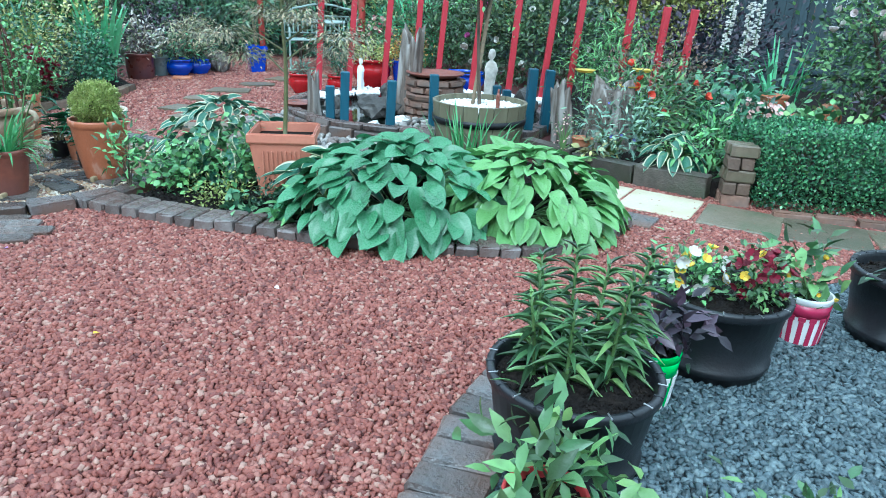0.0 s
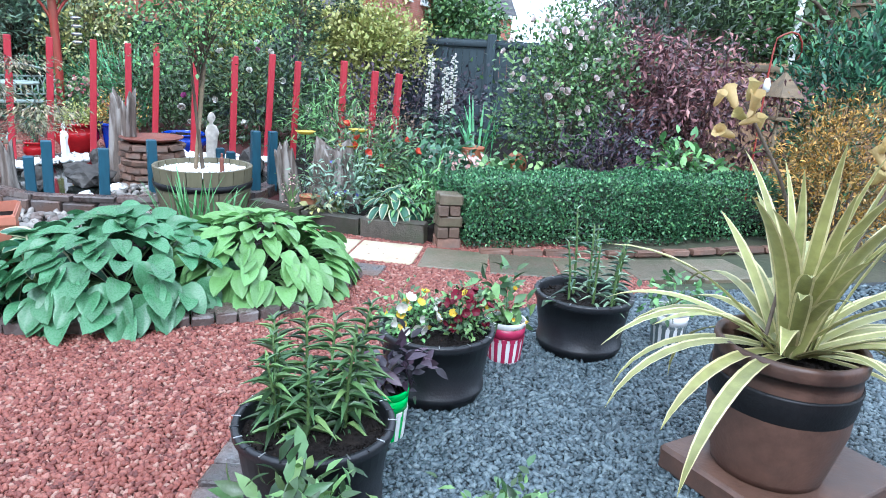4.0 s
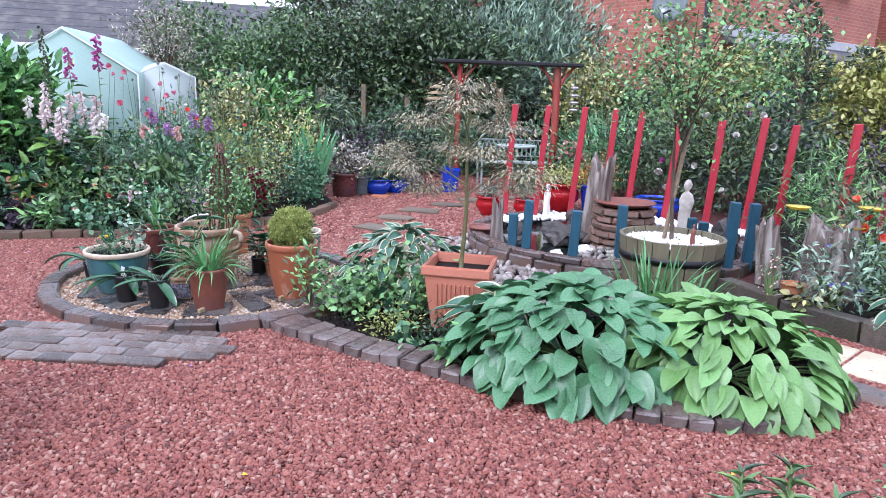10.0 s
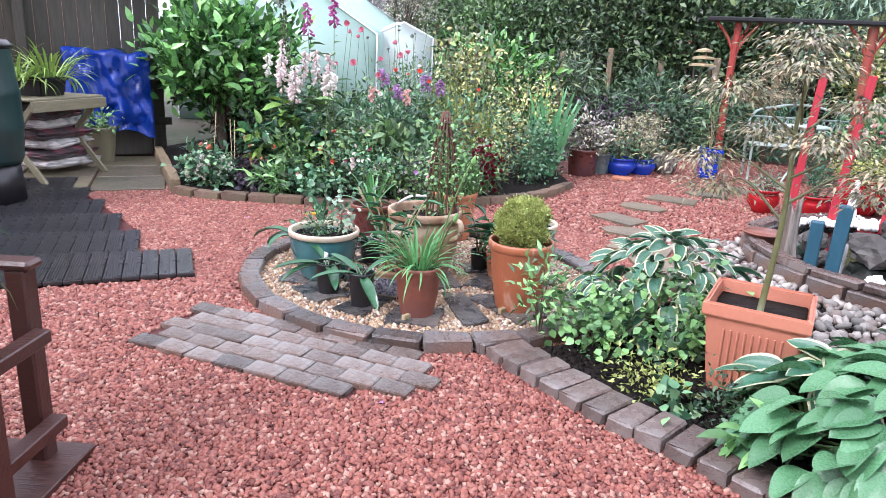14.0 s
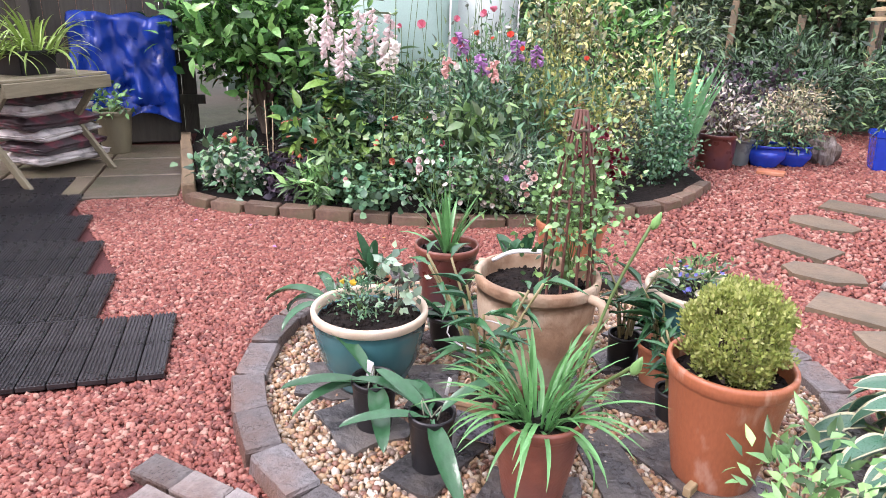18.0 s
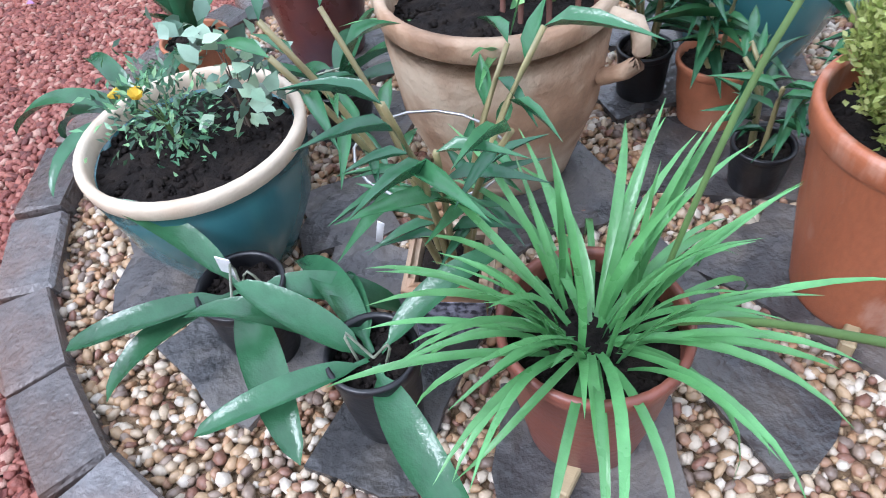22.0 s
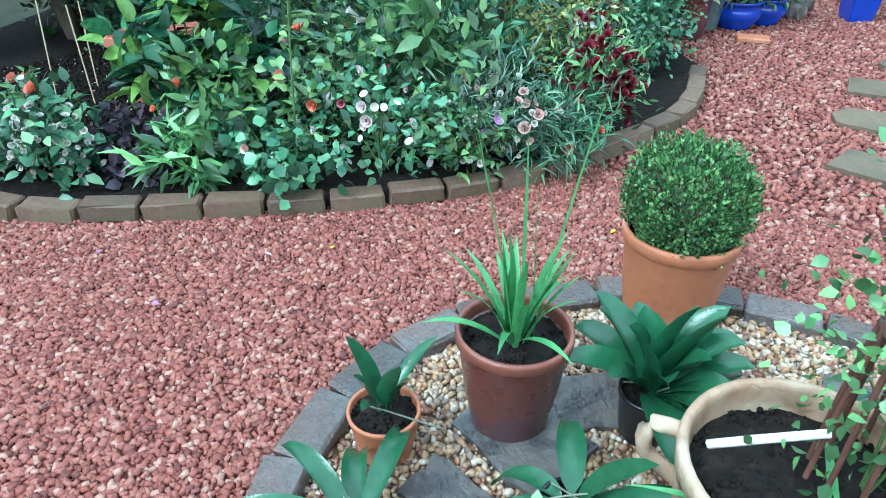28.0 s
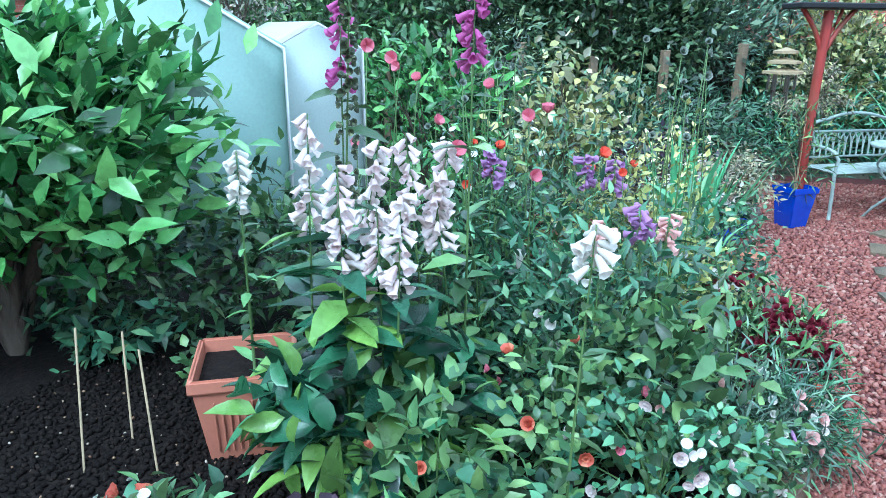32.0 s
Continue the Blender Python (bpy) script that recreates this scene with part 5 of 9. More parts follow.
bush("leafy_perennial", "grey-blue leafy perennial in the bed", "plant", (1.89, 7.44, Z), (0.4, 0.35, 0.5), 800, (0.09, 0.04), G_MID2, 30, 0.11, LEAF_OVATE, seed=34, bark=GREEN_STEM)
spires("foxglove", "tall pale foxglove past its best", "foxglove", (2.35, 8.14, Z), [(0, 0), (0.12, 0.1), (-0.15, 0.1)], GREEN_STEM, G_GREY, F_WHITE, 1.25, 0.45, 0.035, BELL, 0.12, 0.05, 34, 41)
bush("rhododendron", "dark-leaved rhododendron with a white flower head", "shrub", (0.55, 10.9, 0.0), (1.2, 0.8, 1.3), 5200, (0.1, 0.036), G_DARK, 60, 0.2, LEAF_LANCE, 0.1, (("flowers", F_WHITE, 14, 0.13, ROSE), ("pink_flowers", F_MAGENTA, 5, 0.1, ROSE)), 35)
bush("bay_shrub", "dense dark green shrub", "shrub", (-0.6, 11.6, 0.0), (1.0, 0.7, 1.2), 5200, (0.065, 0.028), G_DARK, 60, 0.17, LEAF_LANCE, seed=36)
tuft("day_lily", "upright clump of sword leaves", "plant", (3.1, 9, Z), 22, 0.75, 0.03, G_IRIS, rise=(60, 88), bend=(5, 40), seed=7, base=0.25)
bush("red_heuchera", "low plant with red flowers in a brown pot", "plant", (2.14, 5.99, 0.3), (0.14, 0.14, 0.2), 160, (0.06, 0.045), G_LIGHT, 12, 0.05, LEAF_OVATE, 0, (("flowers", F_MAROON, 6, 0.045, ROSE),), 37, bark=GREEN_STEM)
bush("grey_conifer", "spreading blue-green conifer by the fence", "conifer", (7, 10.4, 0.0), (1.5, 1.2, 2.9), 5000, (0.16, 0.04), G_DARK, 70, 0.25, LEAF_SMALL, 0.2, (), 38, trunk=0.05)
bush("blue_conifer", "blue-grey conifer by the fence", "conifer", (5.6, 9.7, 0.0), (0.8, 0.7, 2.2), 3500, (0.13, 0.03), foliage("blue_conifer_spray", (0.07, 0.11, 0.1), (0.09, 0.13, 0.12), (0.05, 0.085, 0.08)), 50, 0.2, LEAF_SMALL, 0.2, (), 39, trunk=0.05)
bush("amber_conifer", "rounded amber-yellow dwarf conifer shrub", "conifer", (4.64, 5, 0.0), (0.45, 0.45, 1.15), 7000, (0.05, 0.014), G_GOLDCON, 90, 0.1, LEAF_SMALL, 0.02, (), 40, trunk=0.03, fill=0.5)
bush("green_conifer", "soft bright green conifer", "conifer", (6.29, 6.54, 0.0), (0.6, 0.6, 2.0), 3500, (0.12, 0.03), G_BOX, 50, 0.16, LEAF_SMALL, 0.1, (), 42)
bush("lime_shrub", "large golden-leaved shrub against the fence", "shrub", (2.3, 11.95, 0.0), (0.85, 0.6, 1.45), 9500, (0.085, 0.045), G_LIME, 90, 0.15, LEAF_SMALL, 0.6, (), 43, trunk=0.03)
bush("lime_shrub", "golden-leaved shrub beside the brick house", "shrub", (0.8, 14.6, 0.0), (1.4, 0.8, 1.6), 8000, (0.14, 0.075), G_LIME, 80, 0.22, LEAF_SMALL, 0.5, (), 44, trunk=0.03)
bush("golden_privet", "upright golden-green shrub with small leaves", "shrub", (-2, 14.2, 0.0), (0.65, 0.6, 2.0), 2600, (0.1, 0.05), G_VARIEG, 44, 0.16, LEAF_SMALL, 0.2, (), 45)

# tree with clipped round heads
pom = thing("cloud_pruned_tree", "clipped conifer with rounded tufts of foliage", "tree", (1.15, 11.7, 0))
g = np.random.default_rng(8)
tops = np.array([(-0.06, 0, 2.55), (0.12, 0.05, 2.25), (-0.22, 0, 2.0), (0.16, 0, 1.9), (0.75, 0, 1.95), (-0.05, 0, 1.7), (0.3, 0, 1.6), (0.0, 0, 1.35)])
tube_part("trunk", [(smooth_line([(-0.11, 0, 0), (0.08, 0, 1.2), (0.05, 0, 2.5)], 9), np.linspace(0.05, 0.02, 9))] + [(smooth_line([(0.06, 0, z - 0.5), ((x + 0.06) / 2, y, z - 0.2), (x, y, z)], 5), np.linspace(0.02, 0.01, 5)) for x, y, z in tops[1:]], BARK, pom)
for c in tops:
    p = unit(g.normal(size=(260, 3))) * [0.17, 0.17, 0.13] * (1 + 0.12 * g.normal(size=(260, 1))) + c
    part("foliage_tuft", mesh_of(*scatter(LEAF_SMALL, frames_of(unit(p - c) + g.normal(0, 0.4, (260, 3)), g.normal(size=(260, 3)), 0.03, 0.08), p)), G_CONIFER, pom)

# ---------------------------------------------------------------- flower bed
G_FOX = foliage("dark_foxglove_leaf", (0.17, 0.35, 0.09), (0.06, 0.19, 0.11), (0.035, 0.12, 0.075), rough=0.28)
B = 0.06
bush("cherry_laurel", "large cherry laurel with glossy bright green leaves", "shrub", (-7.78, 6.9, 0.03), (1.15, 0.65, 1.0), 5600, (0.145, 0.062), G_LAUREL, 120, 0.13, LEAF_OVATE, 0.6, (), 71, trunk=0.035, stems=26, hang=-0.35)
spires("foxglove", "blush-white foxgloves with dark leafy stems", "foxglove", (-5.95, 6.26, B), [(0.0, 0.02), (0.06, 0.1), (0.14, 0.0), (0.24, 0.08), (0.3, 0.0)], GREEN_STEM, G_FOX, F_BLUSH, 1.17, 0.27, 0.05, BELL, 0.26, 0.11, 30, 1, 0.5)
spires("foxglove", "white foxgloves in full flower", "foxglove", (-5.6, 6.55, B), [(0, 0), (0.1, 0.05), (-0.1, 0.1)], GREEN_STEM, G_FOX, F_BLUSH, 1.14, 0.24, 0.048, BELL, 0.24, 0.1, 20, 2, 0.5)
spires("verbascum", "tall green verbascum spike with seed capsules", "plant", (-5.89, 6.42, B), [(0, 0)], GREEN_STEM, G_MID2, foliage("green_capsule", (0.1, 0.15, 0.09), (0.13, 0.18, 0.11), (0.07, 0.11, 0.07)), 1.78, 0.42, 0.035, CUP, 0.3, 0.13, 30, 3)
spires("foxglove", "tall magenta foxglove in full flower", "foxglove", (-5.48, 6.58, B), [(0, 0), (-0.52, 0.2)], GREEN_STEM, G_MID, F_MAGENTA, 1.72, 0.17, 0.045, BELL, 0.2, 0.08, 30, 4, 0.5)
spires("penstemon", "mauve-pink flower spires above green leaves", "plant", (-4.82, 6.85, B), [(0, 0), (-0.2, 0.55), (-0.12, 0.62), (-0.7, 0.4)], GREEN_STEM, G_MID, F_MAUVE, 1.0, 0.13, 0.045, BELL, 0.1, 0.04, 24, 5, 0.3)
spires("penstemon", "pale pink flower spire", "plant", (-5.02, 6.7, B), [(0, 0), (0.2, 0.1)], GREEN_STEM, G_MID, F_PINKW, 0.85, 0.12, 0.04, BELL, 0.1, 0.04, 24, 6, 0.3)


def poppies(label, at, spots, height, mat_, size, seed=0, form=CUP):
    g = np.random.default_rng(seed)
    th = thing("poppy", label, "poppy", at)
    paths, ends = [], []
    for x, y in spots:
        h = height * g.uniform(0.8, 1.15)
        e = np.array([x + g.normal(0, 0.06), y + g.normal(0, 0.06), h])
        paths.append((smooth_line([(x, y, 0), (x, y, h * 0.5), e], 7), np.linspace(0.004, 0.002, 7)))
        ends.append(e)
    tube_part("stems", paths, GREEN_STEM, th)
    blooms(th, "flower", np.array(ends), size, form, mat_, g, np.tile([0.1, -0.7, 0.6], (len(ends), 1)))
    n = 26 * len(spots)
    who = g.integers(0, len(spots), n)
    p = np.array([(*spots[i], 0) for i in who]) + np.stack([g.normal(0, 0.08, n), g.normal(0, 0.08, n), g.uniform(0.03, 0.6, n) * height], 1)
    d = g.normal(size=(n, 3)) + [0, 0, 0.5]
    part("leaves", mesh_of(*scatter(LEAF_LANCE, frames_of(d, g.normal(size=(n, 3)) * 0.4 + [0, 0, 1], 0.03, 0.12 * g.uniform(0.6, 1.3, n)), p)), G_MID2, th)
    return th


g = np.random.default_rng(77)
spots = [tuple(g.uniform(-0.87, 1.2, 2) * [0.55, 0.4]) for _ in range(14)]
spires("foxglove", "single white foxglove spire near the path", "foxglove", (-5.08, 6.1, B), [(0, 0)], GREEN_STEM, G_MID, F_WHITE, 1.03, 0.11, 0.055, BELL, 0.12, 0.05, 22, 13, 0.5)
poppies("tall poppies with salmon-pink flowers", (-5.72, 7.2, B), spots[:7], 1.22, F_PINK, 0.08, 1)
poppies("tall poppies with orange-red flowers", (-5.4, 7.48, B), spots[5:13], 1.0, F_RED, 0.07, 2)
poppies("poppy seed heads on tall stems", (-5.07, 7.5, B), [tuple(g.uniform(-1, 1, 2) * [0.6, 0.4]) for _ in range(24)], 1.32, F_SEED, 0.045, 3, BALL)
poppies("deep pink poppies on thin stems", (-5.92, 7.2, B), spots[2:6], 1.3, F_PINK, 0.1, 4)
for i, (nm, lab, x, y, size, n, ls, mt, fm, lift, fl) in enumerate([
    ("astrantia", "white astrantia with pincushion flowers", -6.0, 5.58, (0.32, 0.19, 0.28), 420, (0.08, 0.05), G_MID2, LEAF_OVATE, 0, (("flowers", F_WHITE, 145, 0.034, BALL),)),
    ("alstroemeria", "coral-flowered alstroemeria with narrow green leaves", -6.2, 5.72, (0.2, 0.1, 0.34), 110, (0.08, 0.03), G_MID, LEAF_OVATE, 0, (("flowers", F_CORAL, 8, 0.07, ROSE), ("white_flowers", F_WHITE, 10, 0.04, STAR))),
    ("heuchera", "purple-brown heuchera leaves in a clump", -5.69, 5.78, (0.18, 0.14, 0.22), 200, (0.06, 0.055), G_DKPURPLE, LEAF_OVATE, 0, ()),
    ("foxglove_leaves", "broad green foxglove rosette", -5.72, 6.2, (0.28, 0.24, 0.7), 150, (0.2, 0.09), G_FOX, LEAF_BIG, 0, ()),
    ("leafy_perennial", "upright green leafy perennial", -5.47, 6.05, (0.24, 0.2, 0.5), 260, (0.11, 0.05), G_MID, LEAF_OVATE, 0, (("flowers", F_CORAL, 4, 0.05, ROSE),)),
    ("hardy_geranium", "low geranium with rounded green leaves", -5.15, 6.02, (0.28, 0.16, 0.26), 420, (0.06, 0.06), G_MID2, LEAF_OVATE, 0, (("flowers", F_PINKW, 5, 0.05, ROSE),)),
    ("leafy_perennial", "green spear-leaved perennial in the bed", -5.39, 5.82, (0.16, 0.12, 0.26), 150, (0.13, 0.035), G_LIGHT, LEAF_LANCE, 0, ()),
    ("pink_rose", "low rose with pale pink blooms", -4.79, 6.3, (0.28, 0.2, 0.42), 380, (0.06, 0.035), G_MID2, LEAF_OVATE, 0, (("flowers", F_BLUSH, 9, 0.05, BALL), ("white_flowers", F_WHITE, 9, 0.035, STAR))),
    ("columbine", "mid-green columbine foliage with few flowers", -5.12, 6.45, (0.3, 0.26, 0.5), 460, (0.06, 0.04), G_MID, LEAF_OVATE, 0, (("flowers", F_PINK, 5, 0.05, ROSE), ("peach_flowers", F_CORAL, 4, 0.06, ROSE))),
    ("leafy_perennial", "broad-leaved green perennial in the bed", -4.82, 6.7, (0.28, 0.26, 0.6), 300, (0.13, 0.06), G_MID, LEAF_OVATE, 0, (("flowers", F_PINKW, 6, 0.055, BALL),)),
    ("dianthus", "grey-leaved dianthus with pale pink flowers", -4.47, 6.7, (0.28, 0.22, 0.36), 650, (0.09, 0.012), G_GREY, LEAF_LANCE, 0, (("flowers", F_PINKW, 16, 0.055, BALL), ("white_flowers", F_WHITE, 34, 0.034, BALL))),
    ("leafy_perennial", "grassy green perennial at the edging", -4.22, 6.82, (0.16, 0.2, 0.24), 420, (0.13, 0.014), G_MID2, LEAF_LANCE, 0, (("flowers", F_CORAL, 4, 0.05, ROSE),)),
    ("sweet_william", "sweet williams with maroon flower heads", -4.2, 7.22, (0.19, 0.2, 0.4), 420, (0.08, 0.02), G_MID, LEAF_LANCE, 0, (("flowers", F_MAROON, 110, 0.06, ROSE),)),
    ("sweet_william", "sweet williams with maroon flower heads", -4.34, 7.5, (0.2, 0.2, 0.46), 380, (0.08, 0.025), G_MID, LEAF_LANCE, 0, (("flowers", F_MAROON, 60, 0.045, BALL), ("pink_flowers", F_PINKW, 8, 0.05, BALL))),
    ("euphorbia", "lime-green frothy euphorbia in flower", -4.52, 7.65, (0.24, 0.24, 0.42), 480, (0.05, 0.03), G_LIME, LEAF_SMALL, 0.08, (("flowers", F_WHITE, 24, 0.045, STAR),)),
    ("spurge", "blue-green leafy spurge at the path", -4.3, 8.28, (0.25, 0.3, 0.6), 900, (0.055, 0.03), G_MID2, LEAF_OVATE, 0, ()),
    ("variegated_euonymus", "cream and green variegated euonymus", -4.75, 8.75, (0.42, 0.36, 0.85), 1000, (0.06, 0.035), G_VARIEG, LEAF_SMALL, 0.15, ()),
    ("grey_artemisia", "feathery grey-green foliage in a clump", -5.21, 8.04, (0.6, 0.45, 0.9), 1500, (0.07, 0.016), G_GREY, LEAF_LANCE, 0.05, ()),
    ("leafy_perennial", "tall leafy stems without flowers", -5.62, 7.6, (0.5, 0.4, 0.95), 900, (0.09, 0.03), G_MID, LEAF_LANCE, 0, ()),
    ("leafy_perennial", "tall green leafy stems", -5.07, 6.95, (0.4, 0.3, 0.85), 900, (0.09, 0.032), G_MID2, LEAF_LANCE, 0, (("flowers", F_WHITE, 6, 0.06, BELL),)),
    ("yellow_potentilla", "yellow-green leafy shrub behind the bed", -4.82, 7.7, (0.35, 0.3, 0.8), 700, (0.06, 0.03), G_LIME, LEAF_SMALL, 0.1, ()),
    ("leafy_perennial", "dense mid-green leafy perennial", -6.47, 7.5, (0.6, 0.45, 0.8), 900, (0.1, 0.05), G_MID, LEAF_OVATE, 0, ()),
    ("strawberry_plant", "low three-lobed green leaves on dark soil", -6.62, 6.78, (0.14, 0.12, 0.26), 70, (0.07, 0.045), G_MID, LEAF_OVATE, 0, ()),
    ("leafy_perennial", "green shrub under the laurel", -7.28, 6.95, (0.3, 0.2, 0.35), 160, (0.11, 0.045), G_MID2, LEAF_OVATE, 0, ()),
    ("aster", "seeding green stems with small white flowers", -5.37, 7.75, (0.5, 0.4, 1.1), 900, (0.07, 0.02), G_MID2, LEAF_LANCE, 0.1, (("flowers", F_WHITE, 24, 0.04, STAR),)),
    ("corn_flowers", "low mixed leaves with lilac flowers", -4.59, 6.5, (0.24, 0.18, 0.32), 300, (0.07, 0.03), G_MID, LEAF_OVATE, 0, (("flowers", F_MAUVE, 6, 0.04, STAR), ("white_flowers", F_WHITE, 30, 0.034, BALL))),
]):
    n, ls = int(n * 1.5), (ls[0] * 0.82, ls[1] * 0.82)
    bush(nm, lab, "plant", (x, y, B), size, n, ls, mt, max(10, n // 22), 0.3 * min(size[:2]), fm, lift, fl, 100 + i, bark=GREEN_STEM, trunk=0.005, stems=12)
# added dark foliage: stands in for shade under the laurel, hides the patio
bush("evergreen_shrub", "dark foliage added in place of shade under the laurel", "shrub", (-7.68, 7.25, 0.03), (0.9, 0.3, 0.85), 2600, (0.075, 0.03), G_DARK, 50, 0.12, LEAF_LANCE, 0, (), 74)
tuft("iris", "clump of upright iris sword leaves", "plant", (-4.45, 8.75, B), 34, 0.95, 0.05, G_IRIS, rise=(66, 88), bend=(2, 22), seed=12, base=0.16)
for i, (x, y, h) in enumerate([(-6.78, 6.12, 0.56), (-6.74, 6.34, 0.46), (-6.51, 6.16, 0.5)]):
    ob = part("plant_cane", mesh_of(*tubes([([(0, 0, -0.05), (0.01, 0, h)], 0.004)])), CANE, None)
    ob.matrix_basis = pose(x, y, B, 2 * i - 3, 3 - 2 * i, 0)
    tagged(ob, "thin bamboo cane stuck in dark soil", "cane", "canes in the bed")
for i in range(5):
    ob = structure("timber_edge", slab(0.42, 0.09, 0.13, 0.008, rough=0.006, seed=i), TIMBER, "weathered mossy timber edging")
    ob.matrix_basis = pose(-6.23 - 0.37 * i, 5.37 + 0.17 * i, 0, 0, 0, 155 + 2 * (i % 2))
    tagged(ob, category="edging", group="timber edging of the bed")


strew("soil_clods", "crumbly dark clods of bed soil", [(-7.5, 6.2), (-6.2, 5.5), (-5.8, 5.6), (-6.0, 6.7), (-7.3, 7.1)], 0.026, 0.026, 0.6, SOIL, B)
strew("soil_grit", "pale grit scattered on dark soil", [(-7.5, 6.2), (-6.2, 5.5), (-6.0, 6.7), (-7.3, 7.1)], 0.11, 0.011, 0.6, GOLD_STONES, B + 0.012)
strew("soil_clods", "crumbly dark clods of island soil", ISLAND, 0.03, 0.026, 0.6, SOIL, 0.033)


# ---------------------------------------------------------------- pots
def pot(name, label, at, r_top, r_foot, h, mat_, style="plain", rim_mat=None, seed=0, turn=0, soil=True, group=""):
    """A round pot with rim, wall, foot and soil."""
    th = thing(name, label, "plant pot", at, turn, group)
    t = max(0.006, r_top * 0.07)
    m = (r_top + r_foot) / 2
    if style == "belly":
        prof = [(0, 0), (r_foot, 0), (r_foot * 1.04, h * 0.06), (m * 1.08, h * 0.42), (r_top * 0.97, h * 0.8), (r_top * 0.95, h * 0.9)]
    elif style == "round":
        prof = [(0, 0), (r_foot, 0), (r_foot * 1.02, h * 0.08), (r_top * 1.06, h * 0.45), (r_top * 1.04, h * 0.68), (r_top * 0.9, h * 0.88)]
    elif style == "tub":
        prof = [(0, 0), (r_foot, 0), (r_foot + 0.004, h * 0.1), (r_foot + 0.014, h * 0.12), (r_foot + 0.016, h * 0.2), (r_foot + 0.006, h * 0.22), (r_top * 0.955, h * 0.88)]
    else:
        prof = [(0, 0), (r_foot, 0), (r_foot * 1.01, h * 0.03), (m, h * 0.45), (r_top * 0.94, h * 0.86)]
    rim = [(r_top * 0.96, h * 0.88), (r_top, h * 0.9), (r_top * 1.01, h * 0.97), (r_top * 0.995, h), (r_top - t, h), (r_top - t * 1.3, h * 0.97)]
    inner = [(r_top - t * 1.4, h * 0.9), (r_top * 0.86, h * 0.72), (0, h * 0.72)]
    if rim_mat:
        part("pot_body", lathe(prof + [(r_top * 0.955, h * 0.9), (r_top * 0.9, h * 0.9), (r_top * 0.86, h * 0.72), (0, h * 0.72)], 40), mat_, th)
        part("rim", lathe(rim + [(r_top - t * 1.5, h * 0.88), (r_top * 0.9, h * 0.87), (r_top * 0.96, h * 0.88)], 40), rim_mat, th, "rim of another colour")
    else:
        part("pot_body", lathe(prof + rim + inner, 40), mat_, th)
    if soil:
        g = np.random.default_rng(seed)
        bm = lathe([(0, h * 0.87), (r_top * 0.3, h * 0.872), (r_top * 0.6, h * 0.868), (r_top * 0.8, h * 0.86), (r_top - t * 1.45, h * 0.85)], 32)
        for v in bm.verts:
            v.co.z += g.normal(0, 0.004)
        part("soil", bm, SOIL, th, "dark damp potting soil")
        part("crumb_layer", crumbs(r_top - t * 1.8, int(9000 * r_top * r_top) + 20, h * 0.862, g), SOIL, th, kind="stuff", smooth=False)
    return th


def square_planter(label, at, top, foot, h, turn=0, soil=True, mat_=None, ribs=True):
    th = thing("square_planter", label, "planter", at, turn)
    bm = bmesh.new()

    def ring(s, z):
        return [bm.verts.new((x * s / 2, y * s / 2, z)) for x, y in ((-1, -1), (1, -1), (1, 1), (-1, 1))]

    lv = [ring(foot, 0), ring(top * 0.93, h * 0.84), ring(top * 0.98, h * 0.85), ring(top, h * 0.87), ring(top, h), ring(top - 0.035, h), ring(top - 0.045, h * 0.8)]
    bm.faces.new(lv[0][::-1])
    for a, b in zip(lv, lv[1:]):
        for i in range(4):
            bm.faces.new((a[i], a[(i + 1) % 4], b[(i + 1) % 4], b[i]))
    bm.faces.new(lv[-1])
    bmesh.ops.bevel(bm, geom=[e for e in bm.edges if abs(e.verts[0].co.z - e.verts[1].co.z) > h * 0.3 or min(v.co.z for v in e.verts) > h * 0.99], offset=0.008, segments=2, affect="EDGES")
    bmesh.ops.recalc_face_normals(bm, faces=bm.faces)
    part("planter_body", bm, mat_ or TERRA_PLASTIC, th, smooth=False)
    if ribs:
        for k in range(4):
            for i in range(9):
                x = (i - 4) * foot * 0.095
                r = part("rib", slab(0.008, 0.006, h * 0.6, 0.002), mat_ or TERRA_PLASTIC, th, smooth=False)
                r.matrix_basis = pose(0, 0, 0, 0, 0, 90 * k) @ Matrix.Translation((x, -foot / 2 - 0.012, h * 0.14)) @ Matrix.Rotation(math.atan2((top * 0.93 - foot) / 2, h * 0.84), 4, "X")
    if soil:
        part("soil", slab(top - 0.05, top - 0.05, 0.02, 0.004, at=(0, 0, h * 0.8)), SOIL, th, "dark damp potting soil")
    return th


S = 0.03
teal = pot("teal_pot", "teal-glazed pot with a cream rim and leaf marks", (-3.45, 4.7, S), 0.195, 0.12, 0.275, TEAL_GLAZE, "belly", CREAM_RIM)
for a, z, s in ((-52, 0.175, 1), (-30, 0.185, 0.8)):
    for q, zz, tilt in ((0, z, 0),):
        lf = part("leaf_mark", mesh_of(*scatter(leaf(4, "ovate", 0, 0), frames_of(np.array([[0, 0.25, 1.0]]), np.array([[0, -1.0, 0.25]]), 0.026 * s, 0.05 * s), np.zeros((1, 3)))), TERRACOTTA, teal, "bare clay leaf-shaped mark")
        lf.matrix_basis = pose(0, 0, 0, 0, 0, a + 90) @ Matrix.Translation((0, -0.181, zz))
bush("bedding_seedlings", "young feathery and leafy bedding plants with a yellow flower", "plant", (-3.5, 4.7, S + 0.23), (0.09, 0.07, 0.13), 520, (0.022, 0.008), G_MID2, 22, 0.03, LEAF_SMALL, 0, (("flowers", F_YELLOW, 2, 0.04, CUP),), 81, bark=GREEN_STEM, trunk=0.003)
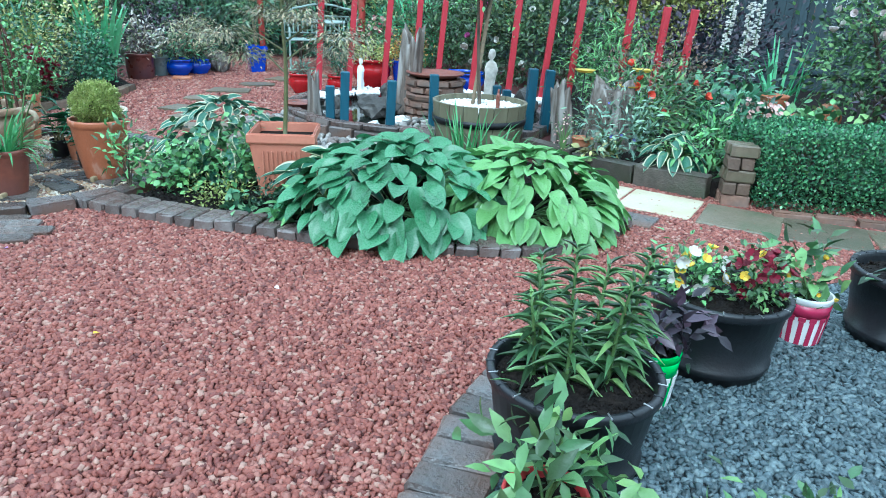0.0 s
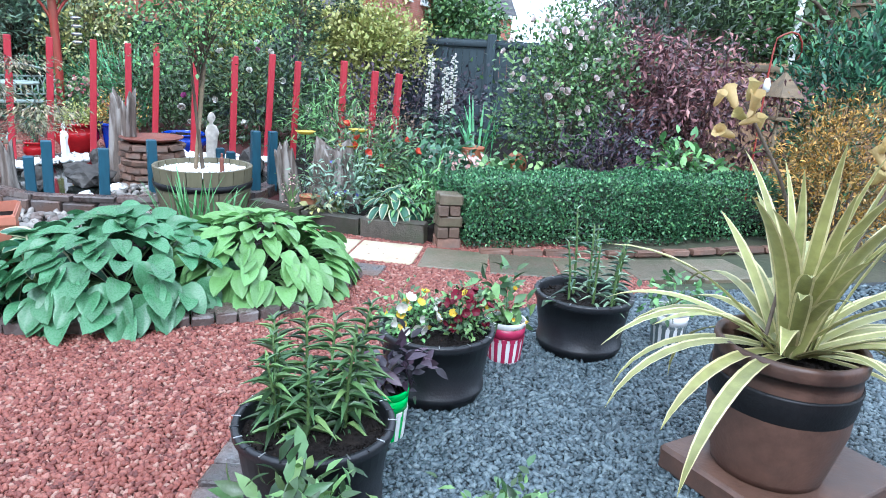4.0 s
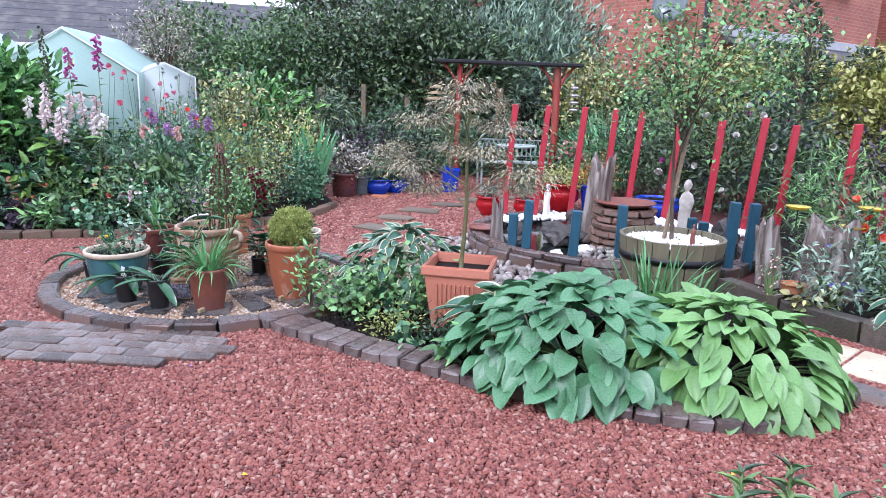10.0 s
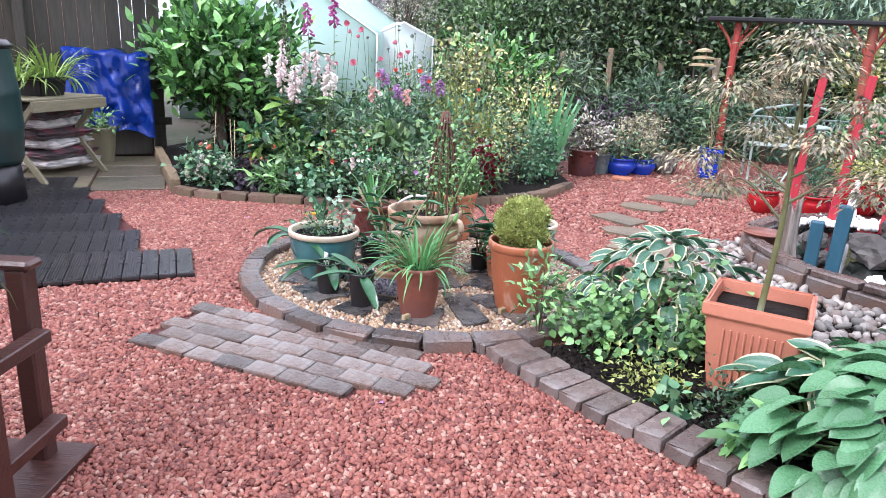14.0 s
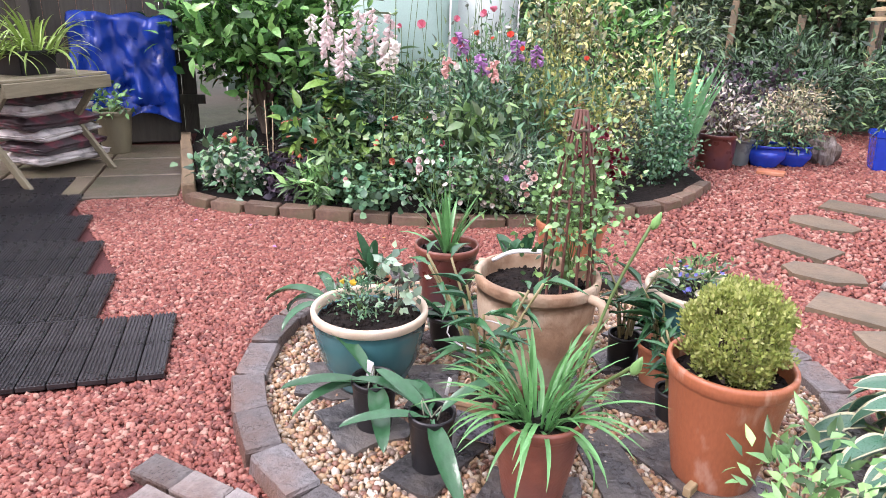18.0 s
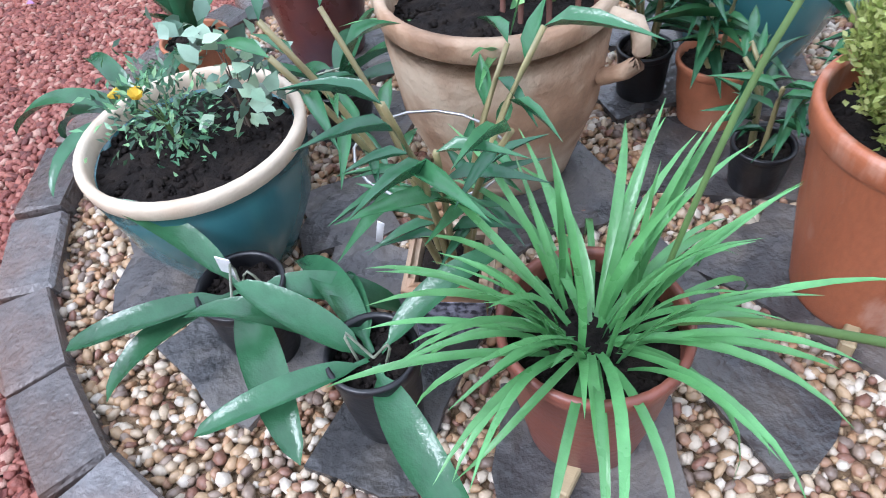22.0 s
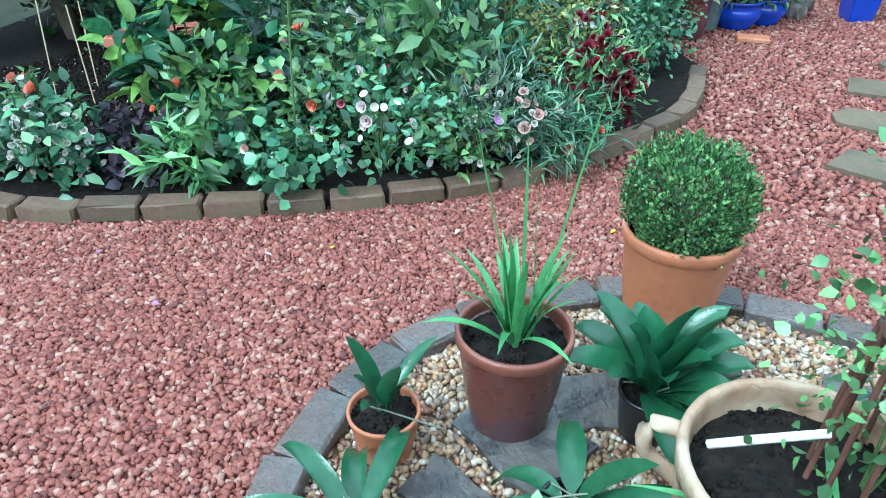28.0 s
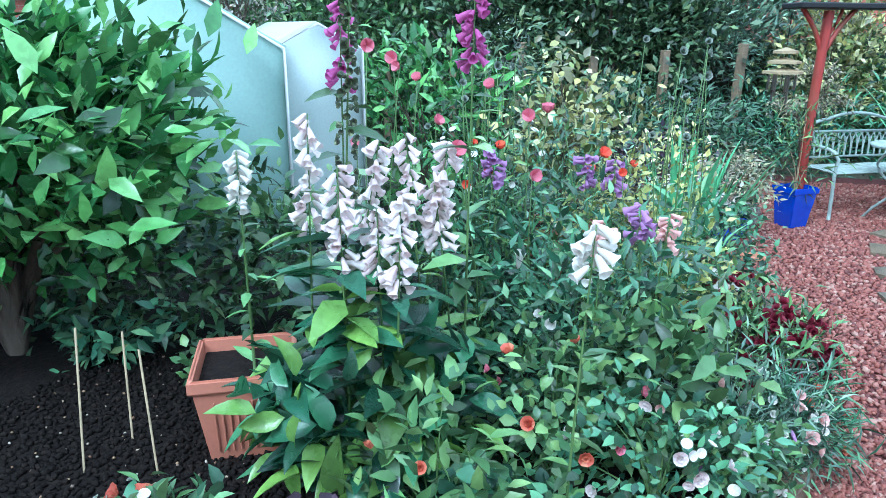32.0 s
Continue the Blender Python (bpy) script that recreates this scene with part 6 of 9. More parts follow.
bush("bacopa", "pale green small-leaved bedding plant", "plant", (-3.4, 4.78, S + 0.23), (0.07, 0.06, 0.2), 90, (0.035, 0.025), G_GREY, 10, 0.03, LEAF_OVATE, 0.02, (), 82, bark=BARK, trunk=0.003)

big = pot("weathered_urn", "large weathered clay urn with side handles", (-3.1, 5.15, S), 0.212, 0.14, 0.39, OLD_CLAY, "belly")
for sx in (-1, 1):
    hd = tube_part("handle", [(smooth_line([(sx * 0.205, 0, 0.36), (sx * 0.26, 0, 0.35), (sx * 0.262, 0, 0.28), (sx * 0.2, 0, 0.24)], 9), 0.016)], OLD_CLAY, big, 8)
tuft("orchid", "pseudobulb leaves in the urn", "plant", (-3.04, 5.06, S + 0.3), 5, 0.3, 0.02, G_STRAP, rise=(20, 75), bend=(10, 60), form="lance", seed=5)
obl = thing("willow_obelisk", "woven willow plant support with a bean-like climber", "plant support", (-3.02, 5.2, S + 0.3))
tube_part("rods", [(smooth_line([(0.09 * math.cos(a), 0.09 * math.sin(a), 0), (0.07 * math.cos(a), 0.07 * math.sin(a), 0.36), (0.015 * math.cos(a), 0.015 * math.sin(a), 0.64)], 8), 0.005) for a in np.arange(11) / 11 * PI2], material("willow_rod", (0.12, 0.05, 0.035), 0.7, 0.3, 20, 0.3, 60), obl)
tube_part("binding", [([(r * math.cos(a), r * math.sin(a), z) for a in np.arange(13) / 12 * PI2], 0.006) for r, z in ((0.03, 0.58), (0.07, 0.36))], BARK, obl)
bush("climber", "light green rounded leaves climbing the willow support", "plant", (-3.02, 5.2, S + 0.3), (0.13, 0.12, 0.58), 700, (0.024, 0.019), G_LIGHT, 50, 0.05, LEAF_OVATE, 0.06, (), 83, bark=GREEN_STEM, trunk=0.004)
tie = tube_part("plant_tie", [(smooth_line([(0, 0, 0.06), (-0.08, -0.05, 0.05), (-0.16, -0.06, 0.0)], 9), 0.008)], LABEL, None)
tie.matrix_basis = pose(-3.1, 5.16, S + 0.4)
tagged(tie, "white plastic plant tie hanging in the urn", "plant tie")

terra = pot("terracotta_pot", "tall terracotta pot with pale lime stains", (-2.4, 5.09, S), 0.166, 0.11, 0.36, TERRA_STAIN)
part("foot", slab(0.022, 0.05, 0.03, 0.003, at=(0.0, -0.13, 0)), CANE, terra, "pale wooden pot foot", smooth=False)


def box_ball(label, at, r, n, mat_, seed):
    g = np.random.default_rng(seed)
    th = thing("box_ball", label, "topiary", at)
    d = unit(g.normal(size=(n, 3)))
    shoots = unit(g.normal(size=(90, 3)))
    bump_ = 0.86 + 0.24 * np.clip((d @ shoots.T).max(1, keepdims=True) * 25 - 24, 0, 1) + 0.04 * np.sin(d[:, :1] * 4 + seed) * np.cos(d[:, 2:] * 3) + 0.05 * g.normal(size=(n, 1))
    p = d * r * bump_ * g.uniform(0.62, 1.0, (n, 1)) ** 0.4 + [0, 0, r * 0.92]
    ls = 0.0135 * g.uniform(0.6, 1.3, n)
    part("foliage", mesh_of(*scatter(LEAF_SMALL, frames_of(d * 0.7 + [0, 0, 0.4] + g.normal(0, 0.5, (n, 3)) + [0, 0, 0.4], d + g.normal(0, 0.5, (n, 3)), ls * 0.6, ls), p)), mat_, th)
    tube_part("stems", [([(0, 0, -0.08), tuple(q * r * 0.8 + np.array([0, 0, r * 0.9]))], (0.008, 0.003)) for q in d[:26]], BARK, th)
    return th


box_ball("clipped golden-green box ball in a terracotta pot", (-2.4, 5.09, S + 0.315), 0.135, 16000, G_BOX_GOLD, 1)
pot("terracotta_pot", "terracotta pot holding a box plant", (-3.5, 5.93, S), 0.16, 0.115, 0.33, TERRACOTTA)
box_ball("clipped fresh green box in a terracotta pot", (-3.5, 5.93, S + 0.26), 0.165, 15000, G_BOX_LIGHT, 2)

lily = pot("red_brown_pot", "red-brown clay pot on a slate with a wooden foot", (-2.7, 4.65, S), 0.12, 0.082, 0.255, LILY_CLAY)
part("foot", slab(0.02, 0.05, 0.025, 0.003, at=(0.02, -0.1, 0)), CANE, lily, "pale wooden pot foot", smooth=False)
tuft("agapanthus", "arching bright green strap-leaved agapanthus", "plant", (-2.7, 4.65, S + 0.22), 84, 0.275, 0.012, G_STRAP, rise=(16, 88), bend=(30, 115), seed=21, base=0.065, twist=0.15)
bud = thing("agapanthus_bud", "tall agapanthus stem with a green bud", "plant", (-2.65, 4.71, S + 0.24))
tube_part("stem", [(smooth_line([(0, 0, 0), (0.04, 0.06, 0.3), (0.1, 0.12, 0.52)], 9), 0.004), (smooth_line([(0.02, -0.02, 0), (0.12, -0.1, 0.16), (0.26, -0.2, 0.32)], 9), 0.004)], GREEN_STEM, bud)
for q in ((0.1, 0.12, 0.5), (0.26, -0.2, 0.3)):
    part("bud", lathe([(0, 0), (0.009, 0.012), (0.011, 0.025), (0.005, 0.045), (0, 0.055)], 12), G_LIGHT, bud).matrix_basis = pose(*q, 0, 20, 0)

pot("plum_pot", "dark plum glazed pot with a patterned band", (-3.725, 5.345, S), 0.138, 0.095, 0.285, PLUM_GLAZE, "plain", LILY_CLAY)
tuft("agapanthus", "upright green strap-leaved agapanthus", "plant", (-3.725, 5.345, S + 0.25), 22, 0.27, 0.02, G_STRAP, rise=(45, 89), bend=(5, 60), seed=22, base=0.04)
tuft("agapanthus", "tall upright spear leaves in the plum pot", "plant", (-3.71, 5.36, S + 0.25), 5, 0.56, 0.01, G_STRAP, rise=(80, 88), bend=(2, 10), seed=23, base=0.03)
pot("teal_pot", "teal-glazed pot with a cream rim of bedding flowers", (-2.77, 5.71, S), 0.195, 0.125, 0.29, TEAL_GLAZE, "belly", CREAM_RIM)
bush("lobelia", "trailing blue lobelia with a white flower", "plant", (-2.77, 5.71, S + 0.25), (0.12, 0.11, 0.12), 330, (0.03, 0.014), G_MID, 18, 0.03, LEAF_SMALL, 0, (("flowers", F_BLUE, 18, 0.02, DAISY), ("white_flowers", F_WHITE, 3, 0.05, CUP)), 84, bark=GREEN_STEM, trunk=0.002)


AIR_ROOT = foliage("air_root", (0.3, 0.33, 0.25), (0.24, 0.27, 0.2))


def orchid(label, at, r, h, mat_, n, length, width, seed, rise=(-2, 32), bend=(30, 60), tag_=False):
    p = pot("nursery_pot", label.split(" with ")[0] + " filled with bark", at, r, r * 0.75, h, mat_)
    th = thing("orchid", label, "orchid", (at[0], at[1], at[2] + h * 0.9))
    leaf_parts(th, blades(n, length, width, rise, bend, "paddle", 12, 0.015, seed, 0, 0.62, 0.16), G_ORCHID, n)
    gg = np.random.default_rng(seed)
    for _ in range(2):
        tube_part("air_root", [(smooth_line([(0, 0, 0), (*gg.normal(0, 0.03, 2), 0.05), (*gg.normal(0, 0.06, 2), 0.0)], 9), 0.0022)], AIR_ROOT, th)
    if tag_:
        part("plant_label", slab(0.024, 0.002, 0.09, 0.0005, at=(-0.03, 0.02, -0.035)), LABEL, th, "white plastic plant label", smooth=False).rotation_euler = (0.2, 0.2, 0.3)
    return th


orchid("black nursery pot with a broad-leaved orchid", (-3.22, 4.53, S), 0.07, 0.17, BLACK_PLASTIC, 5, 0.27, 0.054, 31, tag_=True)
orchid("black nursery pot with a broad-leaved orchid in front", (-2.96, 4.52, S), 0.066, 0.18, BLACK_PLASTIC, 7, 0.29, 0.05, 36)
orchid("black nursery pot with strappy orchid leaves", (-3.8, 4.82, S), 0.06, 0.12, BLACK_PLASTIC, 7, 0.3, 0.05, 33, (20, 70), (60, 110))
orchid("small terracotta pot with a grey-leaved orchid", (-3.93, 5.1, S), 0.085, 0.13, TERRACOTTA, 6, 0.22, 0.04, 34, (20, 80), (10, 50))
orchid("black nursery pot with broad upright orchid leaves", (-3.42, 5.47, S), 0.075, 0.14, BLACK_PLASTIC, 24, 0.26, 0.085, 35, (22, 88), (25, 75))
orchid("black nursery pot with drooping orchid leaves", (-3.46, 5.08, S), 0.07, 0.13, BLACK_PLASTIC, 8, 0.25, 0.06, 37, (0, 70), (20, 70))


def dendrobium(label, at, canes, height, seed, leaf_len=0.12):
    g = np.random.default_rng(seed)
    th = thing("cane_orchid", label, "orchid", at)
    paths, lp, ld = [], [], []
    for _ in range(canes):
        a, l = g.uniform(0, PI2), height * g.uniform(0.6, 1.1)
        e = np.array([math.cos(a) * l * 0.42, math.sin(a) * l * 0.42, l])
        pts = smooth_line([(0.02 * math.cos(a), 0.02 * math.sin(a), -0.02), e * 0.5 + [0, 0, 0.03], e], 8)
        paths.append((pts, np.linspace(0.006, 0.004, 8)))
        for t in np.linspace(0.35, 1.0, 6):
            lp.append([np.interp(t, np.linspace(0, 1, 8), pts[:, k]) for k in range(3)])
            b = a + g.choice([-1, 1]) * 1.2 + g.normal(0, 0.3)
            ld.append([math.cos(b), math.sin(b), g.uniform(0.0, 0.7)])
    tube_part("canes", paths, foliage("orchid_cane", (0.2, 0.22, 0.08), (0.28, 0.25, 0.12)), th)
    lp, ld = np.array(lp), np.array(ld)
    ls = leaf_len * g.uniform(0.7, 1.25, len(lp))
    part("leaves", mesh_of(*scatter(leaf(4, "lance", 0.25, 0.25), frames_of(ld, np.tile([0.0, 0, 1], (len(lp), 1)) + g.normal(0, 0.2, lp.shape), ls * 0.19, ls), lp)), G_ORCHID, th)
    return th


sp = square_planter("small clay pot wrapped in speckled grey film", (-2.97, 4.74, S), 0.14, 0.1, 0.15, 25, True, OLD_CLAY, False)
part("speckled_wrap", slab(0.115, 0.004, 0.09, 0.001, at=(0, -0.062, 0.02)), material("speckled_wrap", (0.3, 0.3, 0.36), 0.4, 0.3, 60, 0.1, 90, other=(0.03, 0.03, 0.04), other_scale=90, other_at=0.5), sp, "black and white speckled wrap", smooth=False)
dendrobium("cane orchid with long narrow leaves tied with wire", (-2.97, 4.75, S + 0.13), 9, 0.42, 5, 0.12)
tube_part("wire_hoop", [([(0.12 * math.cos(a), 0.1 * math.sin(a), 0.2) for a in np.arange(17) / 16 * PI2], 0.0025)], CHROME, thing("wire_hoop", "thin wire hoop round the orchid canes", "wire", (-3.02, 4.79, S + 0.1)))
part("label_stake", slab(0.014, 0.002, 0.13, 0.0005), LABEL, thing("plant_label", "long white plant label", "plant label", (-3.2, 4.82, S - 0.02))).rotation_euler = (0.3, 0.35, 0.2)
pot("nursery_pot", "small black nursery pot on a slate", (-2.62, 5.27, S), 0.058, 0.045, 0.1, BLACK_PLASTIC)
dendrobium("small cane orchid with blue-green leaves", (-2.62, 5.27, S + 0.09), 6, 0.2, 6, 0.1)
pot("terracotta_pot", "small terracotta pot with a broad-leaved orchid", (-2.76, 5.44, S), 0.082, 0.06, 0.15, TERRACOTTA)
dendrobium("broad-leaved orchid in a small terracotta pot", (-2.76, 5.44, S + 0.13), 4, 0.22, 7, 0.14)
pot("terracotta_pot", "small terracotta pot behind the box ball", (-2.5, 5.42, S), 0.075, 0.055, 0.15, TERRACOTTA)
dendrobium("cane orchid behind the box ball", (-2.5, 5.42, S + 0.13), 5, 0.22, 8, 0.1)
pot("nursery_pot", "small black nursery pot beside the urn", (-2.92, 5.47, S), 0.06, 0.05, 0.12, BLACK_PLASTIC)
dendrobium("cane orchid beside the urn", (-2.92, 5.47, S + 0.1), 6, 0.26, 9, 0.1)

# slates under the pots
for i, (x, y, sx, sy, a) in enumerate([(-2.58, 4.88, 0.48, 0.14, -37), (-2.68, 4.62, 0.25, 0.24, 31), (-2.42, 5.08, 0.42, 0.25, -18), (-2.97, 4.6, 0.17, 0.42, 10), (-3.25, 4.52, 0.26, 0.22, -8), (-3.53, 4.6, 0.2, 0.22, 40),
                                       (-3.16, 4.75, 0.19, 0.14, 12), (-3.3, 4.86, 0.2, 0.19, 47), (-2.92, 5.5, 0.24, 0.18, 50), (-2.98, 5.77, 0.18, 0.34, -6), (-2.67, 5.33, 0.36, 0.24, 17), (-3.0, 5.1, 0.28, 0.34, 55), (-3.72, 5.06, 0.22, 0.14, -12), (-3.66, 5.3, 0.3, 0.24, -20),
                                       (-2.2, 5.42, 0.16, 0.14, 24), (-3.46, 5.14, 0.26, 0.24, 10), (-2.12, 5.12, 0.16, 0.12, 40), (-2.6, 5.58, 0.26, 0.18, 14), (-3.56, 5.5, 0.26, 0.2, 44), (-2.78, 5.72, 0.3, 0.26, 20)]):
    r = random.Random(i + 40)
    lip = [(-0.5, -0.5), (-0.15, -0.47), (0.2, -0.52), (0.5, -0.44), (0.46, -0.1), (0.5, 0.25), (0.44, 0.5), (0.1, 0.46), (-0.25, 0.5), (-0.5, 0.42), (-0.46, 0.1), (-0.52, -0.2)]
    bm = sheet([(sx * (u + r.uniform(-0.05, 0.05)), sy * (v + r.uniform(-0.06, 0.06))) for u, v in lip], 0.02, 0.02)
    ob = part("slate", bm, SLATE, None, smooth=False)
    ob.matrix_basis = pose(x, y, 0.014 + 0.0012 * (i % 5), r.uniform(-1.5, 1.5), r.uniform(-1.5, 1.5), a)
    tagged(ob, "wet dark slate laid flat in the gravel", "slate", "slates in the ring")

# ---------------------------------------------------------------- terracotta planters with trees
square_planter("ribbed square terracotta planter", (-1.24, 5.04, 0.03), 0.38, 0.27, 0.38, 9)
sap = thing("acer_sapling", "young cut-leaved Japanese maple with bronze leaves", "tree", (-1.24, 5.04, 0.34))
YOUNG = foliage("young_bark", (0.2, 0.2, 0.09), (0.15, 0.16, 0.07))
tube_part("trunk", [(smooth_line([(0, 0, 0), (0.02, 0, 0.4), (0.0, 0.02, 0.75), (0.03, 0, 1.02)], 12), np.linspace(0.014, 0.006, 12))], YOUNG, sap)
tube_part("branches", [(smooth_line([(0.02, 0, z), (x * 0.6, y * 0.6, z + 0.12), (x, y, z + dz)], 7), np.linspace(0.006, 0.002, 7)) for x, y, z, dz in ((0.36, -0.05, 0.55, 0.06), (-0.36, 0.05, 0.5, 0.1), (0.2, 0.15, 0.7, 0.14), (-0.22, -0.1, 0.7, 0.2), (0.3, 0.2, 0.45, 0.05), (-0.3, 0.22, 0.38, 0.06), (0.05, -0.2, 0.75, 0.2))], YOUNG, sap)
g = np.random.default_rng(4)
tiers = np.array([(0.34, -0.05, 0.6), (-0.34, 0.05, 0.58), (0.2, 0.15, 0.82), (-0.2, -0.1, 0.86), (0.28, 0.18, 0.5), (-0.3, 0.2, 0.45), (0.03, -0.15, 0.95), (0.0, 0, 1.04), (-0.12, 0.1, 0.7), (0.14, -0.12, 0.7)])
who = g.integers(0, len(tiers), 4600)
p = tiers[who] + g.normal(size=(4600, 3)) * [0.085, 0.085, 0.022]
d = unit((p - tiers[who]) * [1, 1, 0.2]) + g.normal(0, 0.35, p.shape) + [0, 0, -0.3]
part("foliage", mesh_of(*scatter(LEAF_LANCE, frames_of(d, g.normal(0, 0.3, p.shape) + [0, 0, 1], 0.0095, 0.032 * g.uniform(0.6, 1.3, 4600)), p)), G_ACER, sap)
square_planter("square terracotta planter half hidden by foxgloves", (-6.3, 6.47, 0.05), 0.38, 0.28, 0.36, 24)
spires("foxglove", "single white foxglove growing in the terracotta planter", "foxglove", (-6.26, 6.46, 0.36), [(0, 0)], GREEN_STEM, G_LIGHT, F_WHITE, 0.82, 0.2, 0.046, BELL, 0.13, 0.05, 16, 12, 0.5)
square_planter("square terracotta planter with a variegated standard shrub", (-5.2, 8.15, 0.2), 0.36, 0.27, 0.36, 20)
tree("standard_holly", "standard shrub with gold-edged leaves", "tree", (-5.2, 8.15, 0.5), 1.0, (0.3, 0.28, 0.3), 900, (0.06, 0.035), G_VARIEG, 6, 0.014, 12, LEAF_OVATE, 0.09, 0.1, 0.72)

# ---------------------------------------------------------------- tubs on the slate gravel
for x, y, lab in ((0.22, 2.76, "black half-barrel tub of budding lilies"), (0.79, 3.38, "black half-barrel tub of mixed pansies"), (1.62, 3.66, "black half-barrel tub of dark lilies"), (0.52, 2.06, "black half-barrel tub of purple pansies")):
    tb = pot("half_barrel_tub", lab, (x, y, 0.006), 0.235, 0.19, 0.29, TUB_PLASTIC, "tub", group="black tubs")
    for k in range(24):
        st = part("stave_line", slab(0.004, 0.026, 0.003, 0.0), CHROME if k % 2 else TUB_PLASTIC, tb, smooth=False)
        st.matrix_basis = pose(0, 0, 0, 0, 0, k * 15) @ Matrix.Translation((0, -0.226, 0.288))


def lilies(label, at, stems, height, mat_, seed, spread=0.13, leaf_len=0.09, lw=0.16, gap=0.0065):
    g = np.random.default_rng(seed)
    th = thing("lily_plant", label, "lily", at)
    paths, lp, ld, ls = [], [], [], []
    for i in range(stems):
        a = i / stems * PI2 + g.uniform(-0.3, 0.3)
        x, y, h = spread * math.cos(a) * g.uniform(0.4, 1), spread * math.sin(a) * g.uniform(0.4, 1), height * g.uniform(0.6, 1.1)
        pts = smooth_line([(x, y, -0.03), (x * 1.1, y * 1.1, h * 0.5), (x * 1.3, y * 1.3, h)], 8)
        paths.append((pts, np.linspace(0.007, 0.004, 8)))
        m = int(h / gap)
        for j in range(m):
            t = (j + 0.5) / m
            lp.append([np.interp(t, np.linspace(0, 1, 8), pts[:, k]) for k in range(3)])
            b = j * 2.4 + g.normal(0, 0.2)
            el = 0.15 + 0.9 * t ** 3
            ld.append([math.cos(b), math.sin(b), el])
            ls.append(leaf_len * (1.05 - 0.55 * t ** 2) * g.uniform(0.85, 1.15))
    tube_part("stems", paths, GREEN_STEM, th)
    lp, ld, ls = np.array(lp), np.array(ld), np.array(ls)
    part("leaves", mesh_of(*scatter(leaf(4, "lance", 0.3, 0.35), frames_of(ld, np.tile([0.0, 0, 1], (len(lp), 1)), ls * lw, ls), lp)), mat_, th)
    return th


lilies("lilies in bud with whorls of narrow green leaves", (0.21, 2.8, 0.26), 8, 0.34, G_MID, 1, 0.14, 0.105, 0.2)
lilies("dark lilies with drooping grey-green leaves", (1.66, 3.64, 0.25), 8, 0.4, G_GREY, 2, 0.15, 0.08, 0.2, 0.014)
bush("pansies", "white and yellow pansies in a black tub", "pansies", (0.69, 3.38, 0.26), (0.11, 0.1, 0.17), 420, (0.03, 0.014), G_LIGHT, 20, 0.03, LEAF_OVATE, 0, (("yellow_flowers", F_YELLOW, 9, 0.042, DAISY), ("white_flowers", F_WHITE, 15, 0.046, DAISY)), 91, bark=GREEN_STEM, trunk=0.003)
bush("pansies", "dark red pansies in a black tub", "pansies", (0.89, 3.36, 0.26), (0.12, 0.11, 0.19), 420, (0.03, 0.014), G_MID, 20, 0.03, LEAF_OVATE, 0, (("maroon_flowers", F_MAROON, 26, 0.045, DAISY), ("yellow_flowers", F_YELLOW, 3, 0.04, DAISY)), 97, bark=GREEN_STEM, trunk=0.003)
bush("pansies", "deep purple pansies in a tub", "pansies", (0.55, 2.1, 0.26), (0.15, 0.13, 0.12), 420, (0.035, 0.017), G_MID, 22, 0.04, LEAF_OVATE, 0, (("flowers", F_PURPLE, 22, 0.06, DAISY),), 92, bark=GREEN_STEM, trunk=0.003)
bush("dahlia", "young dahlia with broad toothed green leaves", "plant", (0.13, 2.4, 0.14), (0.12, 0.11, 0.22), 150, (0.075, 0.03), G_MID, 16, 0.04, LEAF_OVATE, 0, (), 93, bark=GREEN_STEM, trunk=0.006)
pot("red_pot", "small red plastic pot with a young dahlia", (0.13, 2.4, 0.006), 0.1, 0.08, 0.17, material("red_plastic", (0.45, 0.05, 0.05), 0.4, 0.1, 40, 0.05, 90))


def striped_pot(label, at, top, body, stripe, r=0.09, h=0.2):
    th = pot("striped_pot", label, at, r, r * 0.8, h, body)
    part("band", lathe([(r * 0.935, h * 0.62), (r * 0.985, h * 0.87), (r * 0.995, h * 0.87), (r * 0.95, h * 0.62), (r * 0.935, h * 0.62)], 32), top, th, "coloured upper band")
    for k in range(14):
        s = part("stripe", joined(slab(0.018, 0.003, h * 0.5, 0.001), slab(0.026, 0.003, 0.018, 0.001, at=(0, 0, h * 0.5))), stripe, th, smooth=False)
        s.matrix_basis = pose(0, 0, 0, 0, 0, k * 360 / 14) @ Matrix.Translation((0, -r * 0.83, h * 0.05)) @ Matrix.Rotation(0.1, 4, "X")
    return th


PINKRED = material("crimson_plastic", (0.39, 0.02, 0.08), 0.4, 0.1, 40, 0.05, 90)
striped_pot("crimson and white striped plastic pot", (1.2, 3.6, 0.006), PINKRED, WHITE_PAINT, PINKRED)
bush("dahlia", "young dahlia with pale buds", "plant", (1.2, 3.6, 0.18), (0.12, 0.11, 0.2), 110, (0.07, 0.035), G_MID, 12, 0.04, LEAF_OVATE, 0, (("buds", F_YELLOW, 4, 0.03, CUP),), 94, bark=GREEN_STEM, trunk=0.006)
striped_pot("white printed plastic pot of herbs", (2.09, 3.6, 0.006), WHITE_PAINT, WHITE_PAINT, GREY_GLAZE)
bush("herb_plant", "bushy green herb in a white pot", "plant", (2.09, 3.6, 0.18), (0.13, 0.12, 0.16), 150, (0.05, 0.03), G_LIGHT, 14, 0.04, LEAF_OVATE, 0, (), 95, bark=GREEN_STEM, trunk=0.004)
LIMEP = material("lime_plastic", (0.01, 0.5, 0.07), 0.4, 0.1, 40, 0.05, 90)
striped_pot("lime green and white plastic pot", (0.51, 3.08, 0.006), LIMEP, LIMEP, WHITE_PAINT, 0.085)
